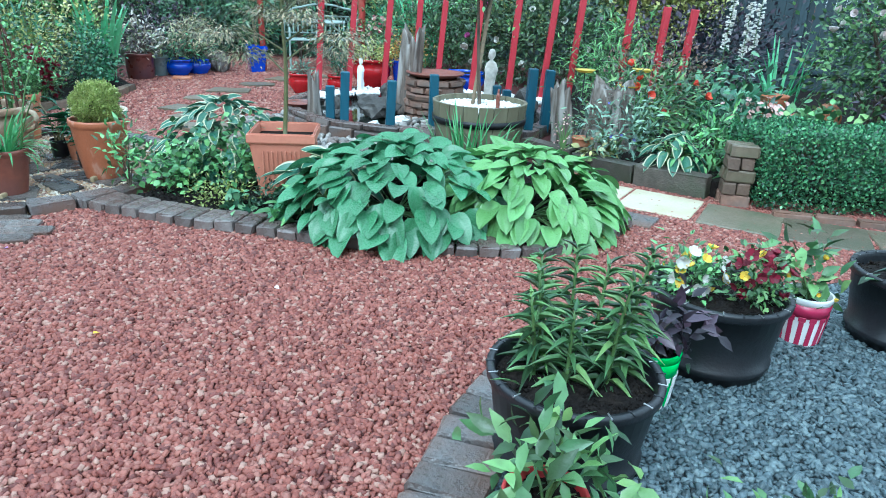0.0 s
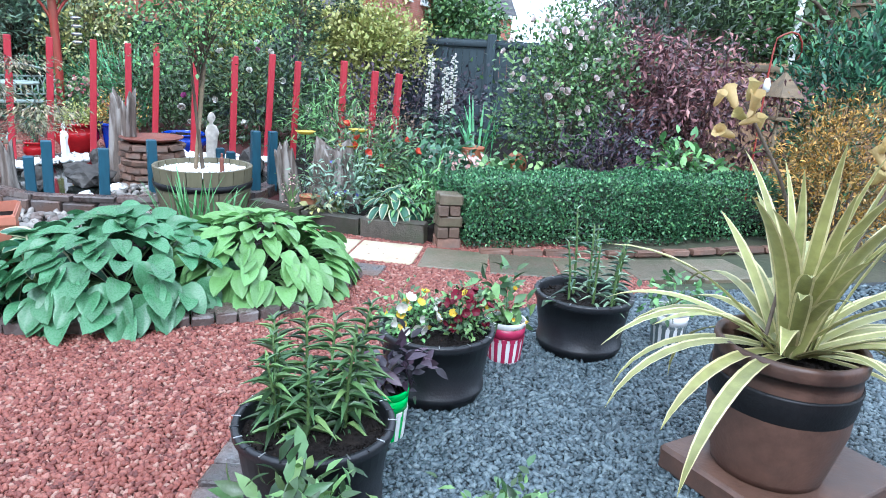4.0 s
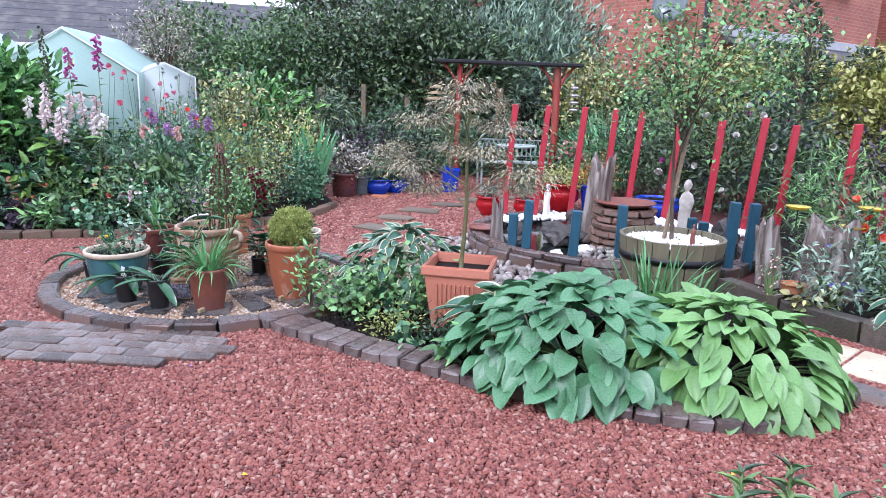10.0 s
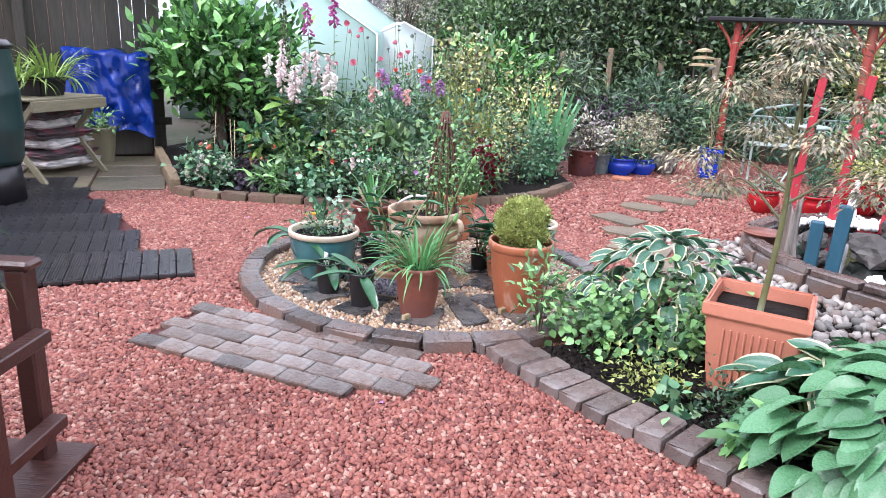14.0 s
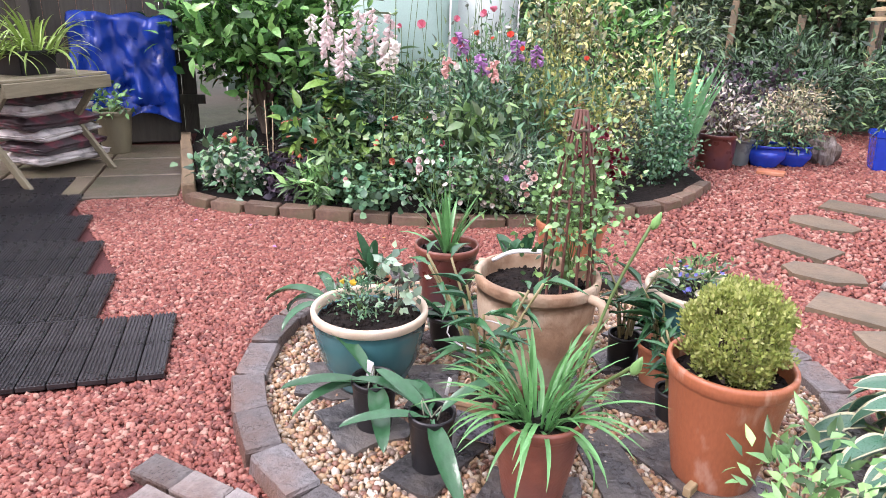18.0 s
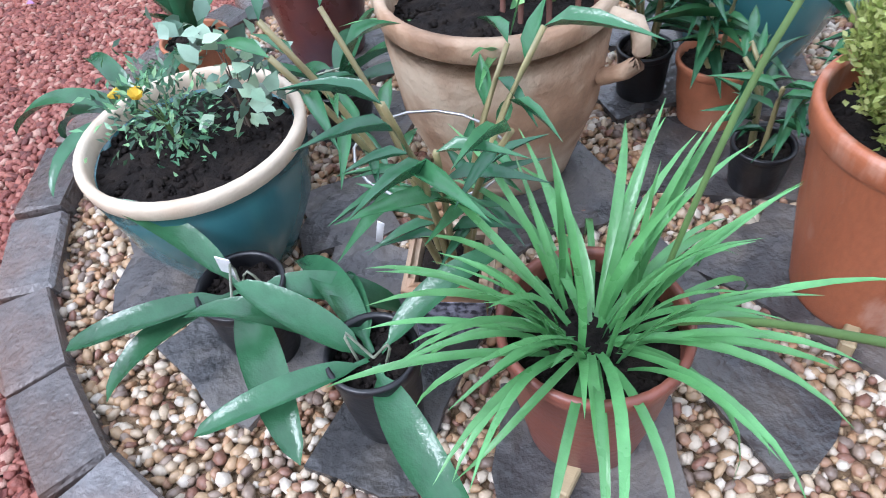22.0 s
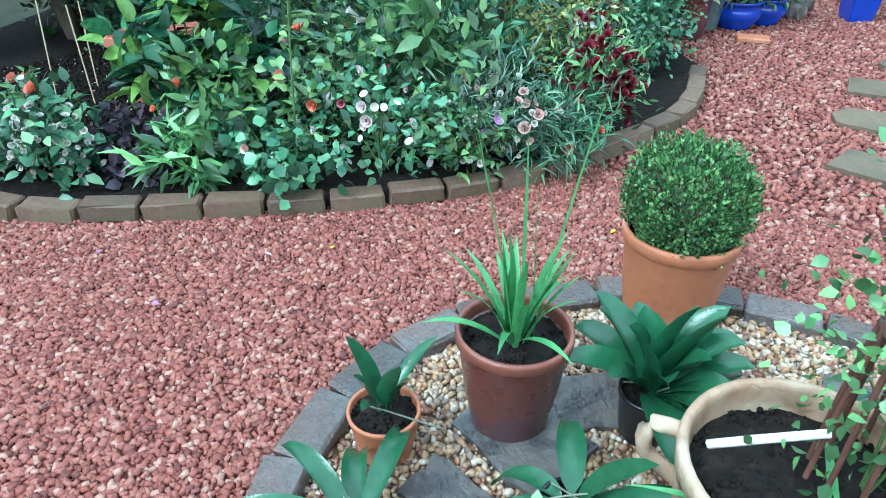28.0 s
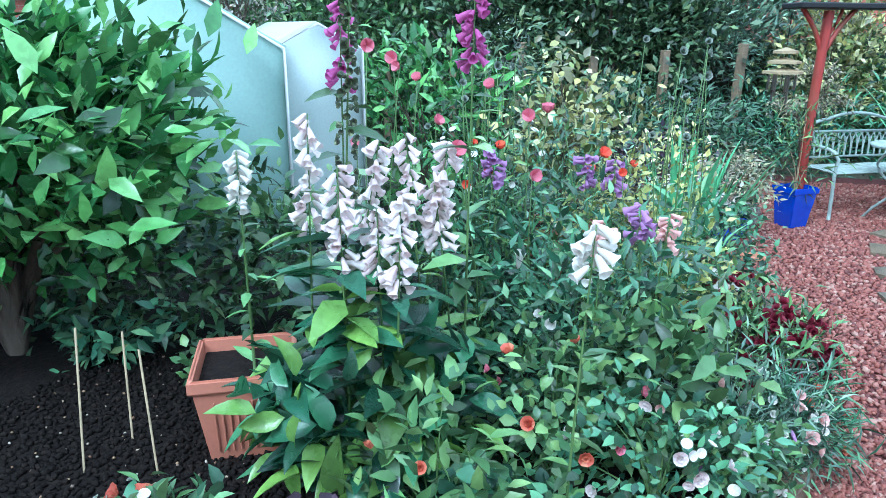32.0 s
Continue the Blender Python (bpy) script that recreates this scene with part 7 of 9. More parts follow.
bush("dark_dahlia", "dark-leaved young plant in a green pot", "plant", (0.51, 3.08, 0.18), (0.1, 0.1, 0.2), 110, (0.06, 0.03), G_DKPURPLE, 12, 0.04, LEAF_OVATE, 0, (), 96, trunk=0.004)

urn = pot("phormium_urn", "large brown clay urn with a dark incised band", (1.67, 2.5, 0.1), 0.225, 0.17, 0.44, URN_CLAY, "belly")
part("band", lathe([(0.212, 0.24), (0.218, 0.25), (0.226, 0.33), (0.223, 0.34), (0.21, 0.33), (0.205, 0.25), (0.212, 0.24)], 40), IRON, urn, "dark incised band")
ob = structure("plinth", slab(0.62, 0.5, 0.09, 0.012, rough=0.004), URN_CLAY, "brown stone plinth under the urn")
ob.matrix_basis = pose(1.74, 2.5, 0.008, 0, 0, 12)
ph = thing("phormium", "cream-striped phormium with long arching leaves", "phormium", (1.67, 2.5, 0.5))
a, b = blades(64, 0.66, 0.045, (5, 88), (20, 105), "strap", 10, 0.07, 61, 0.3, 0.3, 0.05)
for i in range(64):
    q = len(a[1]) // 64
    lf = part("leaf", mesh_of(*tidy((a[0], a[1][i * q:(i + 1) * q]))), G_PHORM, ph)
    part("margin", mesh_of(*tidy((b[0], b[1][i * q:(i + 1) * q]))), G_PHORM_EDGE, lf, "cream leaf margin")
tube_part("flower_stems", [(smooth_line([(-0.11, 0, 0), (0.05, 0.15, 0.4), (-0.12, 0.25, 0.75)], 8), 0.006), (smooth_line([(0.1, 0, 0), (0.3, 0.1, 0.3), (0.5, 0.15, 0.6)], 8), 0.006)], BARK, ph)
g = np.random.default_rng(5)
part("flowers", mesh_of(*heads(np.concatenate([g.normal(0, 0.05, (10, 3)) + [-0.12, 0.25, 0.72], g.normal(0, 0.05, (10, 3)) + [0.48, 0.15, 0.56]]), 0.07, BELL, g)), petals("amber_petal", (0.39, 0.34, 0.12), (0.6, 0.45, 0.2)), ph)
pot("terracotta_pot", "terracotta pot behind the urn", (2.09, 2.75, 0.006), 0.14, 0.1, 0.28, TERRACOTTA)

# ---------------------------------------------------------------- pond
structure("pond_water", sheet(oval(48, POND_C, (POND_R, POND_R), -0.12), 0.045), WATER, "dark still pond water")
strew("pond_pebbles", "wet grey pebbles in the pond", [(-0.95, 7.0), (-0.45, 6.75), (-0.3, 7.3), (-0.75, 7.5)], 0.06, 0.08, 0.6, COBBLES, 0.05, None, PEBBLE, True)
strew("white_pebbles", "white stones along the back of the pond", [(-1.9, 8.05), (-1.4, 8.35), (-0.5, 8.75), (0.5, 8.4), (0.75, 8.0), (0.5, 8.75), (-0.5, 9.15), (-1.6, 8.75), (-1.95, 8.3)], 0.05, 0.07, 0.6, WHITE_STONES, 0.1, None, PEBBLE, True)


def post(name, label, x, y, z, w, h, mat_, tilt=(0, 0), group=""):
    ob = part(name, slab(w, w, h, 0.006), mat_, None, smooth=False)
    ob.matrix_basis = pose(x, y, z, tilt[0], tilt[1], 12)
    return tagged(ob, label, "post", group)


for x, y, h, lean in ((-1.4, 6.88, 0.37, 0), (-1.27, 6.82, 0.5, 1.5), (-0.87, 6.74, 0.46, 2), (-0.53, 6.98, 0.5, 0), (0.29, 7.08, 0.58, 1), (0.45, 7.33, 0.55, 1.5), (0.0, 7.28, 0.4, 0), (0.1, 7.62, 0.32, 0)):
    post("blue_post", "square timber post painted deep blue", x, y, 0.03, 0.075, h, BLUE_PAINT, (0, lean), "blue posts in the pond")
for px, py, zt, lean in ((-1.86, 8.3, 1.28, 3), (-1.58, 8.5, 1.28, 4), (-1.22, 8.6, 1.28, 4), (-0.93, 9.0, 1.26, 3), (-0.68, 9.1, 1.28, 4), (-0.28, 9.1, 1.24, 4), (0.13, 8.6, 1.2, 3), (0.5, 8.75, 1.24, 4), (0.78, 8.7, 1.18, 3.5), (1.22, 8.2, 1.22, 2), (1.5, 8.0, 1.14, 2.5), (1.72, 7.9, 1.13, 3)):
    post("red_post", "slender timber post painted red, leaning slightly", px, py, 0.06, 0.06, zt - 0.06, RED_PAINT, (0, lean), "red posts round the pond")

bar = thing("half_barrel", "olive-green painted half barrel with iron hoops", "barrel", (-0.13, 6.56, 0.02))
for k in range(20):
    bm = bmesh.new()
    n0, n1 = k / 20 * PI2 + 0.01, (k + 1) / 20 * PI2 - 0.01
    lo, hi = [], []
    for z, ri in ((0, 0.32), (0.18, 0.355), (0.38, 0.375)):
        lo.append([bm.verts.new((r * math.cos(a), r * math.sin(a), z)) for a in (n0, n1) for r in (ri,)] + [bm.verts.new(((ri - 0.025) * math.cos(a), (ri - 0.025) * math.sin(a), z)) for a in (n1, n0)])
    for a, b in zip(lo, lo[1:]):
        for i in range(4):
            bm.faces.new((a[i], a[(i + 1) % 4], b[(i + 1) % 4], b[i]))
    bm.faces.new(lo[0][::-1])
    bm.faces.new(lo[-1])
    bmesh.ops.recalc_face_normals(bm, faces=bm.faces)
    part("stave", bm, BARREL, bar, smooth=False)
for z, r0, r1 in ((-0.06, 0.33, 0.337), (0.22, 0.363, 0.369)):
    part("hoop", lathe([(r0, z), (r0 + 0.006, z), (r1 + 0.006, z + 0.05), (r1, z + 0.05), (r0, z)], 48), IRON, bar, "dark iron hoop")
part("fill", lathe([(0, 0.33), (0.2, 0.332), (0.345, 0.325)], 32), SOIL, bar)
strew("white_pebbles", "white pebbles filling the half barrel", oval(30, (-0.13, 6.56), (0.34, 0.34)), 0.022, 0.032, 0.7, WHITE_STONES, 0.345, None, PEBBLE, True)
rose = tree("standard_rose", "weeping standard rose with pale cream flowers", "tree", (-0.13, 6.6, 0.34), 1.7, (0.66, 0.55, 0.36), 3400, (0.038, 0.024), G_LIGHT, 17, 0.018, 18, LEAF_SMALL, 0.1, 0.2, 0.86, twigs=4)
g = np.random.default_rng(6)
blooms(rose, "flower", unit(g.normal(size=(26, 3))) * [0.6, 0.5, 0.36] + [0, 0, 1.46], 0.055, CUP, petals("cream_petal", (0.59, 0.66, 0.4), (0.75, 0.72, 0.55)), g)
tube_part("stake", [([(-0.06, 0.02, 0), (0.06, 0.0, 1.05)], 0.018)], TIMBER, rose, label="weathered timber stake")

well = thing("stone_stack", "round stack of brown stones topped with a bird bath dish", "water feature", (-0.58, 7.66, 0.03))
r = random.Random(9)
wm = [bpy.data.meshes.new("stone") for _ in range(4)]
for i, me in enumerate(wm):
    slab(0.15, 0.09, 0.058, 0.012, rough=0.01, seed=i).to_mesh(me)
    me.materials.append(POND_BRICK)
for c in range(6):
    for k in range(11):
        a = (k + 0.5 * (c % 2)) / 11 * 360
        ob = new("stone", r.choice(wm))
        ob.parent = well
        ob.matrix_basis = pose(0, 0, c * 0.066, 0, 0, a + r.uniform(-4, 4)) @ Matrix.Translation((0, -0.235 + r.uniform(-0.012, 0.012), 0))
part("dish", lathe([(0, 0.4), (0.2, 0.4), (0.27, 0.43), (0.275, 0.44), (0.25, 0.44), (0.18, 0.415), (0, 0.412)], 36), LILY_CLAY, well, "shallow brown bird bath dish")
dw = pot("water_bowl", "shallow brown clay bowl beside the pond", (-1.8, 7.37, 0.1), 0.15, 0.1, 0.07, LILY_CLAY, soil=False)


def figure(name, label, at, h, mat_, seed=0):
    """A weathered garden statue as one plain standing form on a small plinth."""
    prof = [(0, 0), (0.2, 0), (0.2, 0.05), (0.15, 0.06), (0.14, 0.1), (0.165, 0.25), (0.14, 0.42), (0.15, 0.55), (0.165, 0.66), (0.12, 0.76), (0.06, 0.8), (0.055, 0.82), (0.085, 0.87), (0.09, 0.92), (0.065, 0.98), (0, 1.0)]
    bm = lathe([(q * h * 0.66, z * h) for q, z in prof], 28)
    for v in bm.verts:
        v.co.y *= 0.8
        v.co += Vector(v.co.xy.normalized().to_3d() if v.co.xy.length > 1e-4 else (0, 0, 0)) * (0.02 * h * noise.noise(v.co * 14 / h + Vector((seed, 0, 0))) + 0.012 * h * math.sin(v.co.x * 60 / h) * (v.co.z < 0.6 * h))
    ob = part(name, bm, mat_, None)
    ob.matrix_basis = pose(*at)
    return tagged(ob, label, "statue")


figure("garden_statue", "pale weathered stone figure in draped robes", (-0.06, 7.29, 0.22), 0.52, STATUE)
ob = part("statue_plinth", slab(0.3, 0.3, 0.2, 0.02, rough=0.01), ROCK, None, smooth=False)
ob.matrix_basis = pose(0.05, 7.25, 0.02, 0, 0, 15)
tagged(ob, "rough stone block under the statue", "stone block")
figure("garden_statue", "small white stone figure among white pebbles", (-1.44, 8.47, 0.12), 0.36, WHITE_PAINT, 4)
figure("small_ornament", "tiny pale stone ornament", (-4, 10.25, 0.0), 0.17, STATUE, 5)
figure("small_ornament", "tiny figure standing in the barrel", (0.01, 6.46, 0.35), 0.16, LILY_CLAY, 6)


def rock(label, at, sx, sy, sz, mat_, seed, name="rock", category="rock"):
    bm = bmesh.new()
    bmesh.ops.create_icosphere(bm, subdivisions=3, radius=0.5)
    for v in bm.verts:
        n = noise.noise(v.co * 2.3 + Vector((seed * 7.1, 0, 0))) * 0.35 + noise.noise(v.co * 6 + Vector((seed, 3, 0))) * 0.12
        n += abs(noise.noise(v.co * 3.5 + Vector((0, seed * 3.3, 1)))) * 0.5 - 0.12
        v.co *= 1 + n
        v.co = Vector((v.co.x * sx, v.co.y * sy, max(-0.3, v.co.z) * sz + 0.3 * sz))
    ob = part(name, bm, mat_, None, smooth=False)
    ob.matrix_basis = pose(*at, 0, 0, seed * 37)
    return tagged(ob, label, category)


for i, (x, y, z, s, h, lab, m) in enumerate([(-1.55, 7.05, 0.08, 0.16, 0.14, "rounded dark pond rock", ROCK), (-1.38, 7.12, 0.08, 0.24, 0.16, "rounded dark pond rock", ROCK), (-1.5, 7.5, 0.06, 0.3, 0.3, "craggy dark pond rock", ROCK), (-1.1, 7.55, 0.05, 0.5, 0.34, "craggy dark pond rock", ROCK), (-0.95, 7.9, 0.05, 0.4, 0.42, "craggy grey pond rock", ROCK),
                                             (-0.85, 7.2, 0.06, 0.2, 0.12, "white stone in the pond", WHITE_STONES), (-1.05, 7.05, 0.04, 0.18, 0.1, "pale stone in the pond", WHITE_STONES), (0.3, 8.2, 0.05, 0.4, 0.4, "squarish brown rock behind the statue", ROCK), (-1.78, 8.1, 0.1, 0.2, 0.1, "white stone at the pond's edge", WHITE_STONES), (0.75, 7.0, 0.03, 0.36, 0.2, "brown rock at the foot of the stumps", ROCK), (0.5, 6.62, 0.02, 0.3, 0.16, "brown rock at the foot of the barrel", ROCK), (-1.15, 8.35, 0.1, 0.2, 0.28, "upright grey rock beside the pond", ROCK)]):
    rock(lab, (x, y, z), s * 0.8, s * 0.6, h * 0.7, m, i + 1)


def stump(label, at, r, h, seed, fork=0.0, lean=(0.0, 0.0), hollow=True):
    g = np.random.default_rng(seed)
    bm = bmesh.new()
    seg, rows = 36, 12
    rings = []
    for j in range(rows + 1):
        t = j / rows
        ring = []
        for i in range(seg):
            a = i / seg * PI2
            q = r * (1.08 - 0.22 * t + 0.25 * (1 - t) ** 6) * (1 + 0.13 * math.sin(5 * a + seed) + 0.08 * math.sin(11 * a + 2 * seed + t * 2) + 0.05 * noise.noise(Vector((math.cos(a) * 3, math.sin(a) * 3, t * 4 + seed))))
            top = h * (1 + fork * math.sin(2 * a + seed) + 0.07 * math.sin(7 * a)) * t
            ring.append(bm.verts.new((q * math.cos(a) + lean[0] * t, q * math.sin(a) + lean[1] * t, top)))
        rings.append(ring)
    last = [bm.verts.new((v.co.x * 0.5 + lean[0] * 0.5, v.co.y * 0.5 + lean[1] * 0.5, v.co.z - h * 0.1)) for v in rings[-1]]
    rings.append(last)
    for a, b in zip(rings, rings[1:]):
        for i in range(seg):
            bm.faces.new((a[i], a[(i + 1) % seg], b[(i + 1) % seg], b[i]))
    bm.faces.new(last)
    ob = part("tree_stump", bm, DRIFTWOOD, None)
    ob.matrix_basis = pose(*at)
    return tagged(ob, label, "tree stump")


stump("split grey weathered tree stump", (0.87, 6.46, 0.1), 0.17, 0.48, 2, 0.1)
stump("leaning grey weathered stump", (0.57, 6.54, 0.04), 0.08, 0.5, 5, 0.08, (-0.08, 0))
stump("tall grey driftwood trunk by the pond", (-0.86, 7.79, 0.05), 0.11, 0.74, 8, 0.08, (0.05, 0))
stump("low grey root stump", (-4.1, 10.45, 0.0), 0.22, 0.42, 11, 0.2)
stump("grey driftwood piece at the pond's edge", (-1.58, 7.03, 0.1), 0.05, 0.36, 14, 0.1)
for i, (x, y, z) in enumerate(((0.67, 6.64, 0.66), (0.98, 6.45, 0.58), (1.12, 6.7, 0.68))):
    th = thing("bird_feeder_dish", "shallow yellow-rimmed dish on a thin stake", "bird feeder", (x, y, 0.1), 0, "dishes on stakes")
    part("dish", lathe([(0, z - 0.115), (0.05, z - 0.11), (0.08, z - 0.09), (0.083, z - 0.088), (0.05, z - 0.1), (0, z - 0.104)], 24), F_YELLOW, th)
    tube_part("stake", [([(0, 0, 0), (0, 0, z - 0.11)], 0.005)], IRON, th)
pot("terracotta_saucer", "small terracotta bowl on the low wall", (0.64, 6.14, 0.18), 0.08, 0.06, 0.06, TERRACOTTA, soil=False)
bush("pond_flower", "spike of tiny pale pink flowers", "plant", (0.51, 6.16, 0.1), (0.08, 0.06, 0.3), 60, (0.03, 0.012), G_MID, 8, 0.03, LEAF_LANCE, 0, (("flowers", F_PINKW, 40, 0.014, STAR),), 97, bark=GREEN_STEM)

# pots along the far path
for x, y, r0, f0, h, m, st, lab in ((-2.22, 8.93, 0.135, 0.08, 0.22, RED_GLAZE, "round", "red-glazed round pot on the gravel"), (-1.82, 9.1, 0.13, 0.08, 0.2, RED_GLAZE, "round", "red-glazed round pot on the gravel"), (-1.55, 9.75, 0.23, 0.14, 0.34, RED_GLAZE, "round", "large red-glazed pot on the gravel"), (-1.12, 9.8, 0.19, 0.14, 0.34, BLUE_GLAZE, "plain", "blue-glazed pot on the gravel"),
                                   (-4.05, 9.8, 0.17, 0.12, 0.2, BLUE_GLAZE, "round", "low blue-glazed bowl on the gravel"), (-3.9, 10.05, 0.16, 0.12, 0.19, BLUE_GLAZE, "round", "low blue-glazed bowl on the gravel"), (-4.32, 9.35, 0.17, 0.15, 0.3, PLUM_GLAZE, "plain", "dark brown glazed pot"), (-4.25, 9.65, 0.14, 0.11, 0.24, GREY_GLAZE, "plain", "grey-green glazed pot on the gravel"), (-0.4, 9.95, 0.26, 0.2, 0.22, BLUE_GLAZE, "round", "wide blue-glazed trough on the gravel")):
    pot("glazed_pot", lab, (x, y, 0.01), r0, f0, h, m, st)
square_planter("tall square cobalt-blue glazed pot", (-3.28, 10.55, 0.01), 0.26, 0.18, 0.35, 30, True, BLUE_GLAZE, False)
bush("bamboo", "young bamboo in a blue pot", "plant", (-3.28, 10.55, 0.31), (0.16, 0.16, 0.75), 260, (0.1, 0.016), G_MID, 22, 0.1, LEAF_LANCE, 0.0, (), 111, bark=CANE, trunk=0.006)
bush("echeveria", "grey-blue rosette plant in a pot", "plant", (-2.22, 8.93, 0.2), (0.11, 0.11, 0.14), 200, (0.06, 0.012), G_GREY, 14, 0.03, LEAF_LANCE, 0, (), 112)
bush("dwarf_conifer", "small upright dwarf conifer", "conifer", (-1.82, 9.1, 0.18), (0.09, 0.09, 0.3), 600, (0.035, 0.012), G_BOX, 24, 0.03, LEAF_SMALL, 0, (), 113)
bush("golden_sedum", "mound of yellow-green sedum", "plant", (-1.55, 9.75, 0.32), (0.26, 0.24, 0.2), 900, (0.04, 0.02), G_LIME, 30, 0.05, LEAF_SMALL, 0, (), 114)
bush("golden_conifer", "rounded golden dwarf conifer", "conifer", (-1.12, 9.8, 0.3), (0.22, 0.22, 0.32), 1100, (0.04, 0.015), G_GOLDCON, 34, 0.06, LEAF_SMALL, 0, (), 115)
bush("azalea", "small green shrub in a blue bowl", "shrub", (-4.05, 9.8, 0.18), (0.18, 0.16, 0.32), 420, (0.07, 0.02), G_MID2, 22, 0.06, LEAF_LANCE, 0, (), 116)
bush("azalea", "small green shrub in a blue bowl", "shrub", (-3.9, 10.05, 0.17), (0.16, 0.15, 0.28), 360, (0.07, 0.02), G_MID2, 20, 0.06, LEAF_LANCE, 0, (), 117)
bush("pieris", "cream-variegated shrub in a brown pot", "shrub", (-4.3, 9.45, 0.27), (0.26, 0.24, 0.36), 520, (0.06, 0.025), G_WHITEVAR, 26, 0.07, LEAF_OVATE, 0, (), 118)
ob = part("clay_tile", slab(0.22, 0.14, 0.03, 0.005), TERRACOTTA, None, smooth=False)
ob.matrix_basis = pose(-3.85, 9.45, 0.012, 0, 0, 14)
tagged(ob, "broken terracotta tile on the gravel", "tile")
rock("knobbly grey log piece behind the pots", (-3.75, 10.4, 0.0), 0.32, 0.25, 0.34, DRIFTWOOD, 33, "log", "log")
pot("brown_pot", "dark brown pot behind the low wall", (2.14, 6.02, 0.15), 0.14, 0.1, 0.2, URN_CLAY)
for i, (x, y, a, b) in enumerate(((2.55, 7.15, 90, 20), (2.75, 7.25, 80, 120), (2.4, 7.3, 0, 10))):
    p_ = pot("terracotta_pot", "old terracotta pot lying among the plants", (x, y, 0.28), 0.12, 0.08, 0.2, TERRACOTTA, soil=False)
    p_.matrix_basis = pose(x, y, 0.28, a, 0, b)

# ---------------------------------------------------------------- bench, table, arbour
bench = thing("garden_bench", "pale green metal garden bench with arched back", "bench", (-2.48, 11.27, 0), 24)
W = 1.1
tube_part("back_frame", [(smooth_line([(-W / 2, 0.2, 0.0), (-W / 2, 0.2, 0.72), (-W / 4, 0.24, 0.86), (0, 0.25, 0.9), (W / 4, 0.24, 0.86), (W / 2, 0.2, 0.72), (W / 2, 0.2, 0.0)], 40), 0.016)], BENCH_PAINT, bench)
for z in (0.5, 0.74):
    tube_part("back_rail", [([(-W / 2, 0.2, z), (W / 2, 0.2, z)], 0.011)], BENCH_PAINT, bench)
for i in range(15):
    x = -W / 2 + 0.08 + i * (W - 0.16) / 14
    tube_part("spindle", [(smooth_line([(x - 0.035, 0.2, 0.5), (x - 0.02, 0.21, 0.68), (x + 0.035, 0.21, 0.74)], 7), 0.007), (smooth_line([(x + 0.035, 0.2, 0.5), (x + 0.02, 0.21, 0.68), (x - 0.035, 0.21, 0.74)], 7), 0.007)], BENCH_PAINT, bench)
for i in range(7):
    part("seat_slat", slab(W, 0.045, 0.012, 0.004, at=(0, -0.22 + i * 0.065, 0.42)), BENCH_PAINT, bench, smooth=False)
for sx in (-W / 2, W / 2):
    tube_part("leg", [(smooth_line([(sx, -0.24, 0), (sx, -0.22, 0.42), (sx, -0.2, 0.6), (sx, 0.2, 0.64)], 14), 0.016)], BENCH_PAINT, bench)
tab = thing("bistro_table", "small pale green metal table with scrolled legs", "table", (-2.38, 10.8, 0), 10)
part("tabletop", lathe([(0, 0.68), (0.27, 0.68), (0.28, 0.69), (0.28, 0.705), (0.26, 0.71), (0, 0.71)], 32), BENCH_PAINT, tab)
for a in (0, 120, 240):
    lg = tube_part("leg", [(smooth_line([(0.08, 0, 0.68), (0.22, 0, 0.5), (0.05, 0, 0.3), (0.2, 0, 0.1), (0.27, 0, 0.0)], 20), 0.012)], BENCH_PAINT, tab)
    lg.matrix_basis = pose(0, 0, 0, 0, 0, a)
arb = thing("garden_arbour", "rustic red timber arbour with branched posts and a dark beam", "arbour", (-2.58, 10.9, 0), 21)
arb.matrix_basis = arb.matrix_basis @ Matrix.Diagonal((0.87, 0.87, 0.94, 1))
for sx in (-0.78, 0.78):
    tube_part("post", [(smooth_line([(sx, 0, -0.02), (sx * 1.02, 0, 1.0), (sx, 0, 1.9)], 9), (0.06 if sx > 0 else 0.045))], ARBOUR_PAINT, arb, 8)
    tube_part("bracket", [(smooth_line([(sx, 0, 1.52), (sx + q * 0.12, 0, 1.74), (sx + q * 0.28, 0, 1.92)], 7), 0.022) for q in (-1, 1)] + [(smooth_line([(sx, 0, 1.65), (sx + 0.1, 0, 1.8), (sx + 0.14, 0, 1.92)], 6), 0.016)], ARBOUR_PAINT, arb)
part("beam", slab(2.35, 0.3, 0.05, 0.01, at=(0, 0, 1.91)), IRON, arb, "dark top beam", smooth=False)
ch = thing("wind_chime", "tiered wooden wind chime hanging from the arbour", "wind chime", (-3.52, 10.55, 1.78))
tube_part("cord", [([(0, 0, 0), (0, 0, -0.6)], 0.003)], IRON, ch)
for i, w in enumerate((0.2, 0.26, 0.32)):
    part("tier", lathe([(0, -0.28 - i * 0.08), (w / 2, -0.31 - i * 0.08), (w / 2, -0.33 - i * 0.08), (0, -0.32 - i * 0.08)], 6), CANE, ch, smooth=False)
for k in range(7):
    tube_part("chime_tube", [([(0.1 * math.cos(k), 0.1 * math.sin(k), -0.5), (0.1 * math.cos(k), 0.1 * math.sin(k), -0.62 - 0.05 * (k % 3))], 0.01)], CHROME, ch)
sp2 = thing("spinner", "hanging silver spiral wind spinner", "wind spinner", (-1.7, 11.22, 1.74))
for i in range(4):
    part("disc", lathe([(0, -0.2 - i * 0.1), (0.065, -0.22 - i * 0.1), (0.065, -0.24 - i * 0.1), (0, -0.26 - i * 0.1)], 16), CHROME, sp2)
